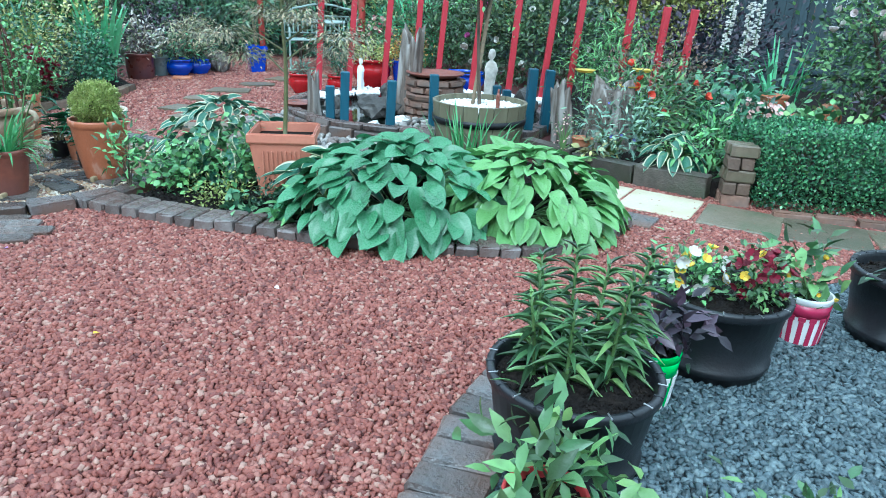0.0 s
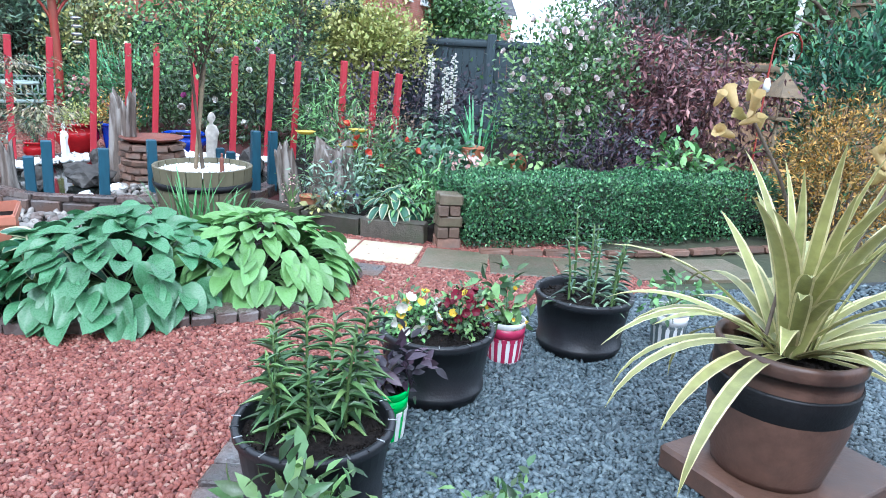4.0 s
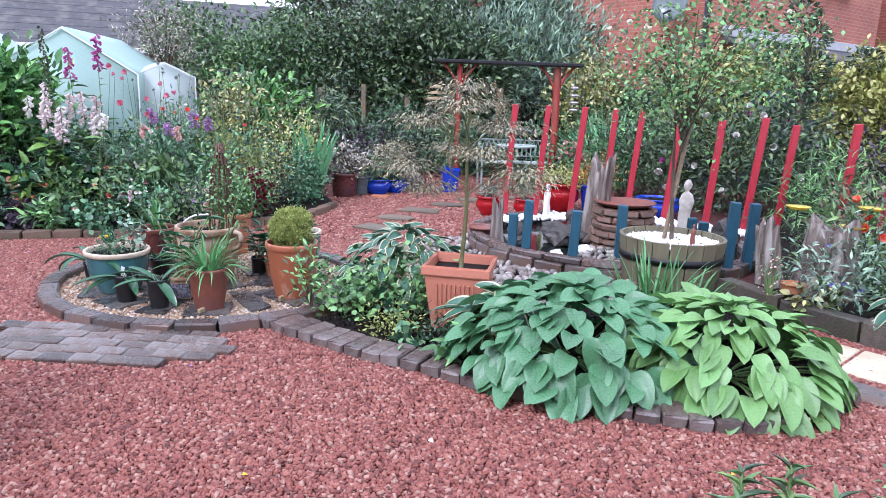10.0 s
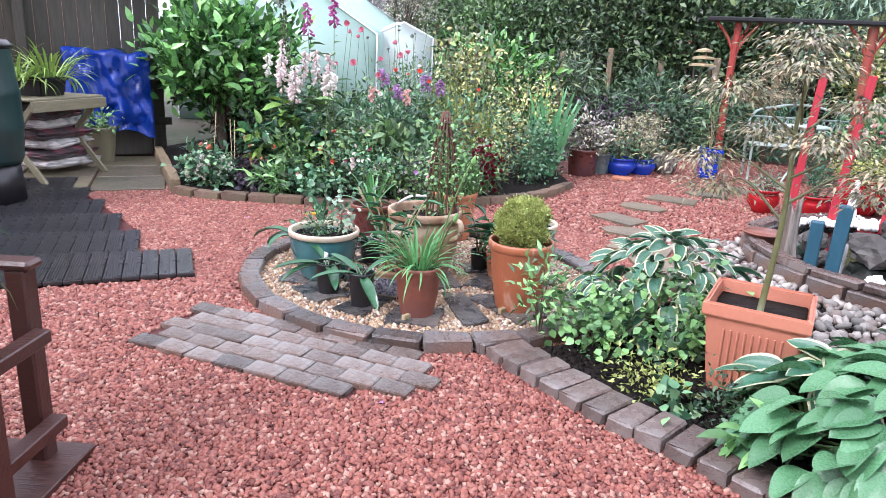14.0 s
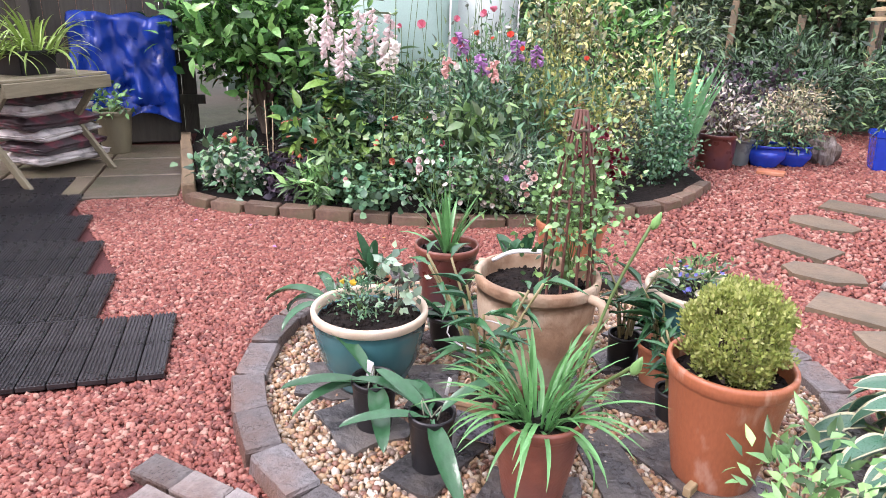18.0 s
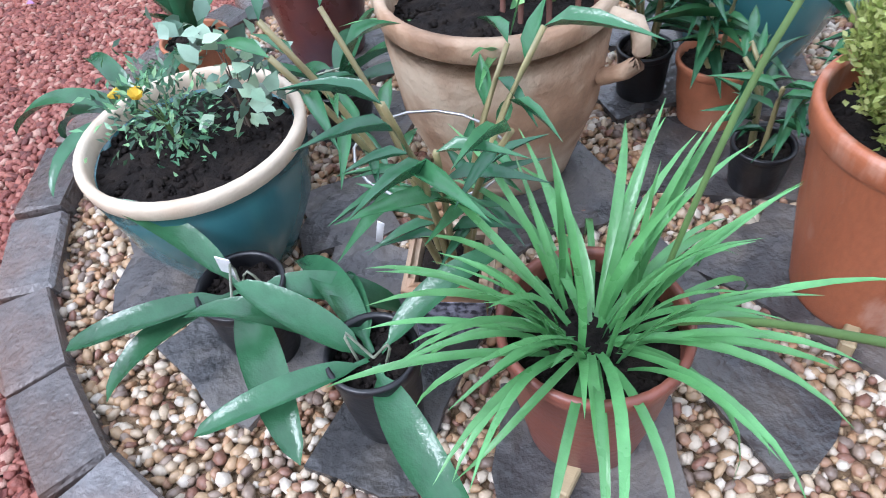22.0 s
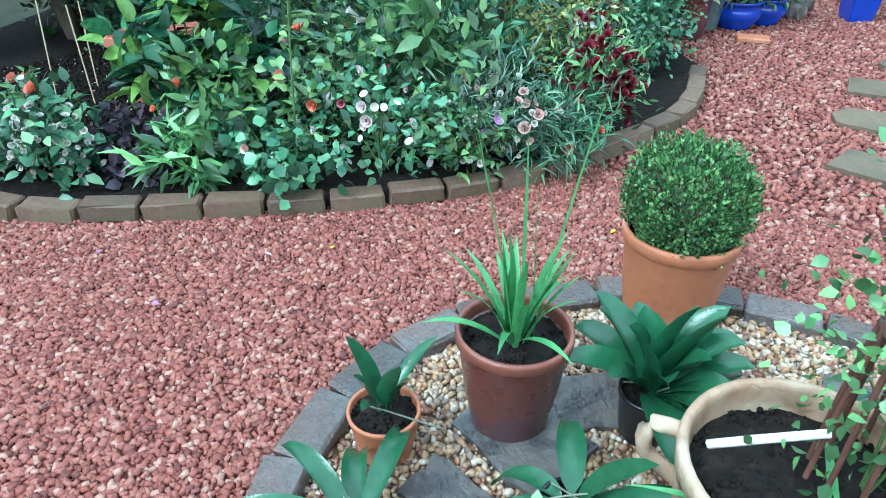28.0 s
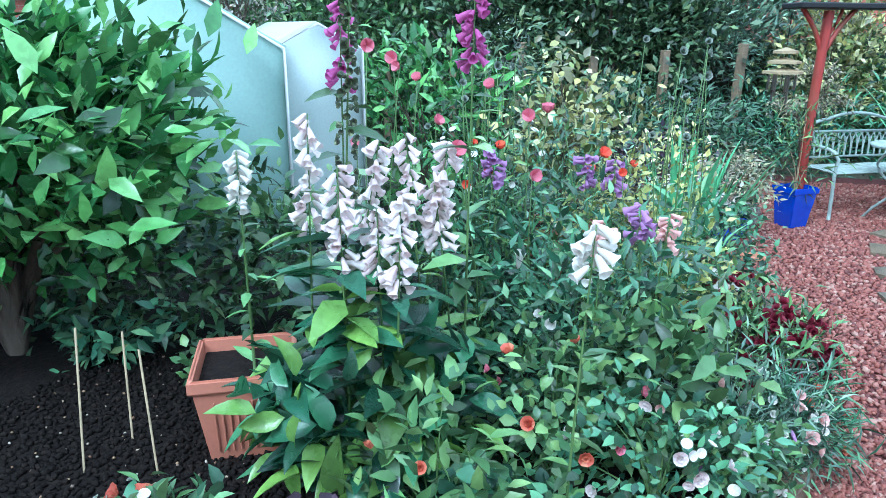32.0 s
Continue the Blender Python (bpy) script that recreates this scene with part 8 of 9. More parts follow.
tube_part("cord", [([(0, 0, 0.05), (0, 0, -0.7)], 0.003)], IRON, sp2)

# ---------------------------------------------------------------- bird table by the purple maple
bt = thing("bird_house", "weathered wooden bird table with a pitched roof", "bird table", (5.25, 6.4, 0))
bt.matrix_basis = bt.matrix_basis @ Matrix.Diagonal((0.65, 0.65, 0.97, 1))
tube_part("pole", [([(0, 0, 0), (0, 0, 0.95)], 0.03)], TIMBER, bt)
part("tray", slab(0.34, 0.3, 0.03, 0.005, at=(0, 0, 0.95)), TIMBER, bt, smooth=False)
for x in (-0.14, 0.14):
    for y in (-0.12, 0.12):
        part("corner_post", slab(0.025, 0.025, 0.2, 0.003, at=(x, y, 0.98)), TIMBER, bt, smooth=False)
bm = bmesh.new()
bmesh.ops.create_cone(bm, cap_ends=True, segments=4, radius1=0.32, radius2=0.02, depth=0.24, matrix=Matrix.Translation((0, 0, 1.3)) @ Matrix.Rotation(math.pi / 4, 4, "Z"))
part("roof", bm, TIMBER, bt, "weathered pyramid roof", smooth=False)
hook = thing("feeder_hook", "rusty crook pole with a hanging bird feeder", "bird feeder", (4.95, 6.3, 0))
tube_part("crook", [(smooth_line([(0, 0, 0), (0, 0, 1.5), (0.1, 0, 1.72), (0.28, 0, 1.72), (0.34, 0, 1.58), (0.3, 0, 1.5)], 26), 0.009)], ARBOUR_PAINT, hook)
part("feeder", lathe([(0, 1.18), (0.03, 1.19), (0.035, 1.25), (0.02, 1.31), (0, 1.32)], 12), WHITE_PAINT, hook, "small white hanging feeder")
nb = thing("nest_box", "small wooden nest box in the bare tree", "nest box", (7.3, 7.5, 1.95))
part("box", slab(0.2, 0.18, 0.24, 0.004), TIMBER, nb, smooth=False)
part("roof", slab(0.28, 0.26, 0.03, 0.004, at=(0, 0, 0.24)), TIMBER, nb, smooth=False)

# ---------------------------------------------------------------- patio corner
butt = thing("water_butt", "dark green plastic water butt on a stand", "water butt", (-6.5, 4.0, 0.02))
part("barrel", lathe([(0, 0.3), (0.26, 0.3), (0.28, 0.34), (0.3, 0.55), (0.305, 0.57), (0.3, 0.6), (0.3, 0.8), (0.305, 0.82), (0.295, 0.85), (0.27, 1.12), (0.27, 1.14), (0, 1.14)], 40), material("dark_green_plastic", (0.012, 0.035, 0.035), 0.35, 0.15, 20, 0.05, 60), butt)
part("lid", lathe([(0, 1.14), (0.285, 1.14), (0.29, 1.16), (0.25, 1.2), (0, 1.21)], 40), BLACK_PLASTIC, butt, "black plastic lid")
part("stand", lathe([(0, 0), (0.27, 0), (0.25, 0.3), (0, 0.3)], 24), BLACK_PLASTIC, butt)

tb = thing("folding_table", "olive-grey wooden folding table with crossed legs", "table", (-7.3, 4.75, 0.02), 118)
for i in range(7):
    part("slat", slab(0.9, 0.07, 0.018, 0.003, at=(0, -0.26 + i * 0.085, 0.71)), TABLE_WOOD, tb, smooth=False)
part("apron", slab(0.9, 0.025, 0.09, 0.003, at=(0, -0.31, 0.62)), TABLE_WOOD, tb, smooth=False)
part("apron", slab(0.9, 0.025, 0.09, 0.003, at=(0, 0.27, 0.62)), TABLE_WOOD, tb, smooth=False)
for x in (-0.38, 0.38):
    for sgn in (-1, 1):
        lg = part("leg", slab(0.03, 0.05, 0.92, 0.003), TABLE_WOOD, tb, smooth=False)
        lg.matrix_basis = pose(x + 0.02 * sgn, -0.29 * sgn, 0.0, -40 * sgn, 0, 0)
trough = square_planter("black plastic trough of trailing spider plants", (-7.3, 4.75, 0.75), 0.34, 0.28, 0.16, 118, True, BLACK_PLASTIC, False)
tuft("spider_plant", "trailing striped spider plant", "plant", (-7.3, 4.85, 0.88), 70, 0.42, 0.018, foliage("spider_plant_leaf", (0.3, 0.38, 0.16), (0.14, 0.26, 0.07), (0.4, 0.45, 0.25)), rise=(5, 80), bend=(60, 130), seed=41, base=0.14)
tuft("spider_plant", "trailing striped spider plant", "plant", (-7.2, 4.55, 0.88), 50, 0.38, 0.018, foliage("spider_plant_leaf", (0.3, 0.38, 0.16), (0.14, 0.26, 0.07), (0.4, 0.45, 0.25)), rise=(5, 80), bend=(60, 130), seed=42, base=0.1)


def sack(label, at, sx, sy, sz, mat_, seed, turn=0):
    bm = bmesh.new()
    bmesh.ops.create_cube(bm, size=1)
    bmesh.ops.subdivide_edges(bm, edges=bm.edges[:], cuts=7, use_grid_fill=True)
    for v in bm.verts:
        q = v.co.copy()
        edge = max(abs(q.x), abs(q.y)) * 2
        v.co = Vector((q.x * sx, q.y * sy, q.z * sz * (1 - 0.75 * edge ** 4) + 0.05 * sz * noise.noise(q * 6 + Vector((seed, 0, 0)))))
        v.co += Vector((noise.noise(q * 5 + Vector((0, seed, 0))), noise.noise(q * 5 + Vector((9, seed, 0))), 0)) * 0.025
        v.co.z += sz * 0.5
    ob = part("compost_sack", bm, mat_, None)
    ob.matrix_basis = pose(*at, 0, 0, turn)
    return tagged(ob, label, "sack", "stacked compost sacks")


for i in range(6):
    sack("plump plastic compost sack in a pile under the table", (-7.55 + 0.03 * (i % 2), 4.95 - 0.02 * i, 0.06 + i * 0.09), 0.62, 0.42, 0.13, BAG_WHITE if i % 2 == 0 else BAG_DARK, i, 112 + 6 * (i % 3))
pot("green_pot", "tall olive-green pot with a small plant", (-7.85, 5.5, 0.02), 0.15, 0.11, 0.36, BARREL)
bush("potted_plant", "small green plant in an olive pot", "plant", (-7.85, 5.5, 0.34), (0.16, 0.15, 0.18), 150, (0.06, 0.03), G_LIGHT, 14, 0.05, LEAF_OVATE, 0, (), 121, bark=GREEN_STEM)

# blue tarpaulin over a heap
bm = bmesh.new()
n = 44
vs = [[None] * (n + 1) for _ in range(n + 1)]
for i in range(n + 1):
    for j in range(n + 1):
        u, v = i / n - 0.5, j / n
        x, z = u * 0.84, 1.0 * v
        y = 0.3 * v + 0.035 * math.sin(u * 23 + v * 5) * (1 - v * 0.6) + 0.07 * noise.noise(Vector((u * 7, v * 6, 2))) + 0.045 * abs(noise.noise(Vector((u * 11 + v * 6, v * 9 - u * 4, 7))))
        if v > 0.85:
            y, z = y + (v - 0.85) * 5.0, 0.87 + 0.05 * noise.noise(Vector((u * 6, v * 9, 5))) - 0.04 * u
        vs[i][j] = bm.verts.new((x, y, max(z, 0.02) + (0.05 * math.sin(u * 9) if v < 0.1 else 0) + 0.02))
for i in range(n):
    for j in range(n):
        bm.faces.new((vs[i][j], vs[i + 1][j], vs[i + 1][j + 1], vs[i][j + 1]))
bmesh.ops.solidify(bm, geom=bm.faces[:], thickness=0.006)
tarp = part("tarpaulin", bm, TARP, None)
tarp.matrix_basis = pose(-7.95, 5.67, 0.24, 0, 0, 66)
tagged(tarp, "creased blue tarpaulin draped over a dark covered stack", "tarpaulin")
# added block for the unseen stack that the tarpaulin covers
stk = part("storage_box", slab(0.78, 0.3, 1.04, 0.03, rough=0.02), FENCE_BROWN, None, smooth=False)
stk.matrix_basis = pose(-8.34, 5.85, 0.0, 0, 0, 66)
tagged(stk, "dark block added as an unseen stack under the tarpaulin", "box")


# greenhouses with plastic covers
def tent(label, at, turn, w, d, eaves, ridge, mat_):
    th = thing("plastic_greenhouse", label, "greenhouse", at, turn)
    sec = [(-w / 2, 0), (-w / 2, eaves), (0, ridge), (w / 2, eaves), (w / 2, 0)]
    bm = bmesh.new()
    a, b = ([bm.verts.new((x, y, z)) for x, z in sec] for y in (0, d))
    for i in range(4):
        bm.faces.new((a[i], a[i + 1], b[i + 1], b[i]))
    bm.faces.new(a)
    bm.faces.new(b[::-1])
    bmesh.ops.subdivide_edges(bm, edges=bm.edges[:], cuts=4, use_grid_fill=True)
    for v in bm.verts:
        v.co += Vector((1, 1, 0.3)) * 0.012 * noise.noise(v.co * 3)
    bmesh.ops.recalc_face_normals(bm, faces=bm.faces)
    bmesh.ops.solidify(bm, geom=bm.faces[:], thickness=0.004)
    part("cover", bm, mat_, th)
    for y in (-0.02, d / 2, d):
        tube_part("hoop", [([(x * 0.985, y, z * 0.99) for x, z in sec], 0.012)], WHITE_PAINT if y < 0 else CHROME, th)
    return th


tent("pale green plastic-covered greenhouse", (-7.92, 8.35, 0), 28, 1.85, 2.4, 1.5, 2.06, GHOUSE)
tent("small white plastic-covered greenhouse", (-7.05, 9.21, 0), 55, 0.8, 0.7, 1.49, 1.67, GHOUSE_WHITE)
tent("pale green plastic-covered greenhouse farther back", (-10.9, 9.2, 0), 40, 2.0, 2.4, 1.5, 2.2, GHOUSE)


# dark wooden bench with slatted arms, and plants on it
wb = thing("wooden_seat", "dark-stained wooden garden seat with a slatted side", "garden seat", (-2.5, 2.66, 0), 37)
for x, y, h in ((0.0, 0.34, 0.63), (0.12, -0.02, 0.6), (-0.75, 0.34, 0.63), (-0.75, -0.3, 0.6), (0.12, -0.34, 0.45)):
    part("leg", slab(0.06, 0.06, h, 0.006, at=(x, y, 0)), DARK_WOOD, wb, smooth=False)
part("arm", slab(0.8, 0.075, 0.028, 0.01, at=(-0.35, 0.34, 0.63)), DARK_WOOD, wb, smooth=False)
part("arm", slab(0.84, 0.085, 0.03, 0.012, at=(-0.3, -0.02, 0.6)), DARK_WOOD, wb, smooth=False)
for k in range(6):
    part("slat", slab(0.74, 0.016, 0.03, 0.003, at=(-0.32, -0.02, 0.38 + k * 0.038)), DARK_WOOD, wb, smooth=False)
for k in range(5):
    part("seat_slat", slab(0.8, 0.06, 0.02, 0.004, at=(-0.32, -0.36 + k * 0.075, 0.36)), DARK_WOOD, wb, smooth=False)
part("rail", slab(0.05, 0.32, 0.04, 0.004, at=(0.06, 0.16, 0.42)), DARK_WOOD, wb, smooth=False)
part("rail", slab(0.05, 0.32, 0.04, 0.004, at=(0.08, 0.16, 0.15)), DARK_WOOD, wb, smooth=False)
part("base_board", slab(0.92, 0.8, 0.03, 0.004, at=(-0.34, 0.02, 0.0)), DARK_WOOD, wb, smooth=False)
for i, (x, y, z) in enumerate(((-2.72, 2.45, 0.63), (-2.95, 2.75, 0.66))):
    pot("terracotta_bowl", "wide terracotta bowl on the wooden seat", (x, y, z), 0.14, 0.1, 0.1, TERRACOTTA)
tuft("cymbidium", "arching orchid leaves in a pot on the seat", "plant", (-2.72, 2.45, 0.72), 26, 0.5, 0.034, G_STRAP, rise=(10, 80), bend=(40, 100), seed=51, base=0.05)
dendrobium("cane orchids with yellow labels on the seat", (-2.95, 2.75, 0.75), 10, 0.45, 52, 0.16)

# ---------------------------------------------------------------- fallen petals on the gravel
g = np.random.default_rng(31)
for i, (x, y) in enumerate([(-5.3, 5.3), (-4.8, 5.6), (-4.62, 5.75), (-5.6, 5.12), (-4.3, 6.1), (-3.8, 6.4), (-4.9, 5.2), (-0.9, 3.7), (0.2, 3.9), (-2.2, 3.9), (1.5, 4.6), (-1.4, 3.2)]):
    pm = mesh_of(*scatter(leaf(3, "ovate", 0.3, 0.3), frames_of(g.normal(size=(1, 3)) * [1, 1, 0.1], np.array([[0, 0, 1.0]]) + g.normal(0, 0.2, (1, 3)), 0.02, 0.026), np.zeros((1, 3))))
    ob = part("fallen_petal", pm, (F_MAUVE, F_BLUSH, F_YELLOW)[i % 3], None)
    ob.matrix_basis = pose(x, y, 0.02)
    tagged(ob, "fallen petal lying on the red gravel", "petal", "fallen petals")

# ---------------------------------------------------------------- trees and shrubs of the back boundary
bush("buddleia", "large grey-green buddleia with pointed shoots", "shrub", (-3.6, 15.4, 0), (1.7, 1.0, 2.3), 10125, (0.156, 0.039), G_GREY, 80, 0.3, LEAF_LANCE, 0.9, (), 51, trunk=0.05, hang=-0.5)
bush("evergreen_shrub", "dense dark evergreen behind the arbour", "shrub", (-4.9, 14.2, 0), (1.5, 0.9, 3.0), 12150, (0.125, 0.058), G_DARK, 80, 0.3, LEAF_SMALL, 0.1, (), 52, trunk=0.05)
bush("evergreen_shrub", "dense dark evergreen hedge shrub", "shrub", (-6.6, 14.2, 0), (1.4, 0.9, 2.9), 12150, (0.109, 0.053), G_DARK, 80, 0.28, LEAF_SMALL, 0.1, (), 53, trunk=0.05)
bush("evergreen_shrub", "dark glossy holly shrub", "shrub", (-8.3, 13.4, 0), (1.3, 0.9, 2.6), 10125, (0.109, 0.053), G_MID, 70, 0.28, LEAF_SMALL, 0.1, (), 54, trunk=0.05)
bush("evergreen_shrub", "dense green boundary shrub", "shrub", (-10.2, 13.6, 0), (1.3, 0.9, 2.8), 9112, (0.109, 0.053), G_MID, 70, 0.28, LEAF_SMALL, 0.1, (), 55, trunk=0.05)
bush("evergreen_shrub", "dark evergreen shrub beside the golden shrub", "shrub", (-1.4, 15.2, 0), (1.3, 0.9, 1.3), 6000, (0.125, 0.053), G_MID, 70, 0.28, LEAF_SMALL, 0.2, (), 56, trunk=0.05)
tree("cypress", "tall yellow-green cypress behind the fence", "conifer", (-9.6, 17.5, 0), 4.6, (1.5, 1.2, 1.9), 12960, (0.187, 0.066), G_CONIFER, 7, 0.14, 14, LEAF_SMALL, 0.32, 0.1)
tree("pine_tree", "dark pine behind the hedge", "tree", (-7.5, 20.0, 0), 5.2, (1.6, 1.4, 1.6), 10800, (0.187, 0.044), G_DARK, 8, 0.15, 14, LEAF_SMALL, 0.35, 0.1, 0.7)
tree("pine_tree", "tall dark pine beside the brick house", "tree", (-4.2, 18.6, 0), 6.0, (2.2, 1.4, 2.4), 19440, (0.187, 0.055), G_CONIFER, 9, 0.16, 18, LEAF_SMALL, 0.4, 0.2)
tree("broadleaf_tree", "rounded green tree beyond the houses", "tree", (9.5, 30.0, 0), 4.8, (2.4, 2.0, 2.0), 8640, (0.234, 0.164), G_MID, 10, 0.16, 14, LEAF_SMALL, 0.5, 0.2)
tree("broadleaf_tree", "dark reddish tree over the fence", "tree", (8.6, 12.9, 0), 3.9, (1.7, 1.2, 1.4), 10800, (0.140, 0.086), G_DKPURPLE, 11, 0.12, 14, LEAF_SMALL, 0.35, 0.2)
tree("broadleaf_tree", "broad green tree over the fence", "tree", (9.6, 11.2, 0), 3.8, (1.6, 1.2, 1.4), 10800, (0.140, 0.086), G_MID, 12, 0.12, 14, LEAF_SMALL, 0.35, 0.2)
tree("bare_tree", "gnarled grey tree with few leaves", "tree", (7.6, 7.8, 0), 3.2, (1.2, 0.8, 1.0), 300, (0.1, 0.05), G_MID, 13, 0.13, 10, LEAF_SMALL, 0.3, 0.2)
tree("standard_willow", "small standard willow with cream-tipped leaves", "tree", (-8.6, 10.9, 0), 2.9, (0.55, 0.55, 0.45), 2025, (0.070, 0.020), G_WHITEVAR, 14, 0.03, 14, LEAF_LANCE, 0.13, 0.1, 0.85, twigs=4)
bush("juniper", "spreading flat-topped green juniper", "conifer", (-4.6, 12.2, 0), (1.3, 0.7, 0.95), 4200, (0.13, 0.03), G_JUNIPER, 60, 0.18, LEAF_SMALL, 0.15, (), 57, flat=0.45)
bush("weeping_conifer", "small weeping conifer with drooping shoots", "conifer", (-6.0, 11.8, 0), (0.5, 0.45, 1.5), 1600, (0.12, 0.03), G_CONIFER, 34, 0.14, LEAF_LANCE, 0.1, (), 58, hang=0.7)
bush("photinia", "glossy green laurel-like shrub", "shrub", (-6.6, 10.9, 0), (0.75, 0.6, 1.4), 1100, (0.16, 0.06), G_LAUREL, 40, 0.18, LEAF_OVATE, 0.1, (), 59)
bush("heuchera", "low dark purple shrub behind the pots", "shrub", (-4.6, 10.6, 0), (0.6, 0.4, 0.7), 1200, (0.07, 0.04), G_DKPURPLE, 34, 0.13, LEAF_SMALL, 0.05, (), 60)
bush("fern", "dark green ferns behind the bench", "plant", (-2.8, 13.2, 0), (1.5, 0.5, 0.8), 1600, (0.14, 0.03), G_BOX, 46, 0.16, LEAF_LANCE, 0.02, (), 61)
tuft("bamboo_grass", "tall green grassy clump beside the arbour", "plant", (-1.3, 12.5, 0), 120, 1.3, 0.03, G_IRIS, rise=(60, 88), bend=(10, 60), seed=9, base=0.4)
bush("pink_phlox", "bushy plant covered in pink flowers", "plant", (-1.75, 11.0, 0), (0.35, 0.3, 0.65), 800, (0.07, 0.03), G_MID, 26, 0.1, LEAF_OVATE, 0.1, (("flowers", F_PINKW, 46, 0.075, ROSE), ("pink_flowers", F_PINK, 20, 0.06, ROSE)), 62)
bush("cut_leaf_acer", "feathery bronze-green Japanese maple", "shrub", (-3.98, 9.95, 0), (0.32, 0.3, 0.5), 1500, (0.05, 0.018), G_ACER, 26, 0.09, LEAF_LANCE, 0.25, (), 63, hang=0.6, flat=0.5)
bush("cut_leaf_acer", "feathery bronze-green Japanese maple by the bench", "shrub", (-2.95, 11.6, 0), (0.36, 0.3, 0.55), 1300, (0.05, 0.014), G_ACER, 14, 0.08, LEAF_LANCE, 0.85, (), 64, hang=0.6, flat=0.5)


# ---------------------------------------------------------------- fences
def fence(label, a, b, height, mat_, board=0.12, posts=1.83, post_mat=None, gap=0.004, z=0.0):
    """A run of upright boards on rails, between posts."""
    th = tagged(new("fence"), label, "fence", kind="structure")
    a, b = np.array(a), np.array(b)
    ln = np.linalg.norm(b - a)
    d = (b - a) / ln
    turn = math.degrees(math.atan2(d[1], d[0]))
    me = bpy.data.meshes.new("board")
    slab(board - gap, 0.016, height, 0.003).to_mesh(me)
    me.materials.append(mat_)
    for i in range(int(ln / board)):
        c = a + d * (i + 0.5) * board
        ob = new("board", me)
        ob.parent = th
        ob.matrix_basis = pose(c[0], c[1], z + 0.01 * (i % 2) - 0.01, 0, 0, turn)
    pm = bpy.data.meshes.new("post")
    slab(0.1, 0.1, height + 0.08, 0.006).to_mesh(pm)
    pm.materials.append(post_mat or mat_)
    for i in range(int(ln / posts) + 1):
        c = a + d * min(i * posts, ln)
        ob = new("post", pm)
        ob.parent = th
        ob.matrix_basis = pose(c[0] - d[1] * -0.06, c[1] - d[0] * 0.06, z, 0, 0, turn)
    for h in (0.3, height - 0.12):
        c = (a + b) / 2
        ob = part("rail", slab(ln, 0.04, 0.09, 0.004), post_mat or mat_, th)
        ob.matrix_basis = pose(c[0] + d[1] * 0.03, c[1] - d[0] * 0.03, z + h, 0, 0, turn)
    return th


fence("blue-grey painted close-board fence", (-1.6, 15.9), (4.2, 11.4), 1.62, FENCE)
fence("blue-grey painted close-board fence", (4.2, 11.4), (6.4, 10.2), 1.62, FENCE)
fence("split reed screening on a fence", (6.4, 9.2), (8.4, 6.0), 1.5, REED, 0.03, 1.8, TIMBER, 0.002)
fence("grey-brown weathered board fence", (-9.75, 3.6), (-8.4, 6.6), 1.85, FENCE_BROWN, 0.14)
fence("grey-brown weathered board fence", (-12.0, 15.8), (-1.6, 15.9), 1.5, FENCE_BROWN, 0.14)
fence("grey-brown weathered board fence", (-9.6, 9.0), (-12.0, 15.8), 1.3, FENCE_BROWN, 0.14)
for i in range(6):
    ob = structure("fence_post", slab(0.09, 0.09, 1.35 + 0.08 * (i % 3), 0.008), TIMBER, "weathered grey timber post")
    ob.matrix_basis = pose(-7.6 + i * 0.85, 12.9 + 0.06 * i, 0, 1.5 * (i % 2), 0, 8 * i)
    tagged(ob, category="post", group="row of old posts")


# ---------------------------------------------------------------- houses
def wall_uv(bm):
    uv = bm.loops.layers.uv.verify()
    for f in bm.faces:
        n = f.normal
        for l in f.loops:
            c = l.vert.co
            l[uv].uv = (c.x if abs(n.y) > abs(n.x) else c.y, c.z) if abs(n.z) < 0.9 else (c.x, c.y)


def window(parent, x, y, z, w, h, turn=0, cols=2):
    """A white-framed window with panes, proud of the wall it stands in; its face looks along -y."""
    fr = part("window", joined(slab(w, 0.07, 0.07, 0.005, at=(0, 0, 0)), slab(w, 0.07, 0.07, 0.005, at=(0, 0, h - 0.07)),
                               *[slab(0.07, 0.07, h - 0.14, 0.005, at=(-w / 2 + 0.035 + i * (w - 0.07) / cols, 0, 0.07)) for i in range(cols + 1)],
                               slab(w, 0.06, 0.04, 0.003, at=(0, 0, h * 0.66))), WHITE_PAINT, parent, "white window frame", smooth=False)
    fr.matrix_basis = pose(x, y, z, 0, 0, turn)
    for i in range(cols):
        pw = (w - 0.07) / cols
        p = part("pane", slab(pw - 0.07, 0.012, h - 0.14, 0, at=(-w / 2 + 0.035 + pw * (i + 0.5), 0.005, 0.07)), GLASS, fr, "leaded window pane", smooth=False)
    part("sill", slab(w + 0.12, 0.14, 0.05, 0.006, at=(0, -0.03, -0.05)), WHITE_PAINT, fr, "white window sill", smooth=False)
    return fr


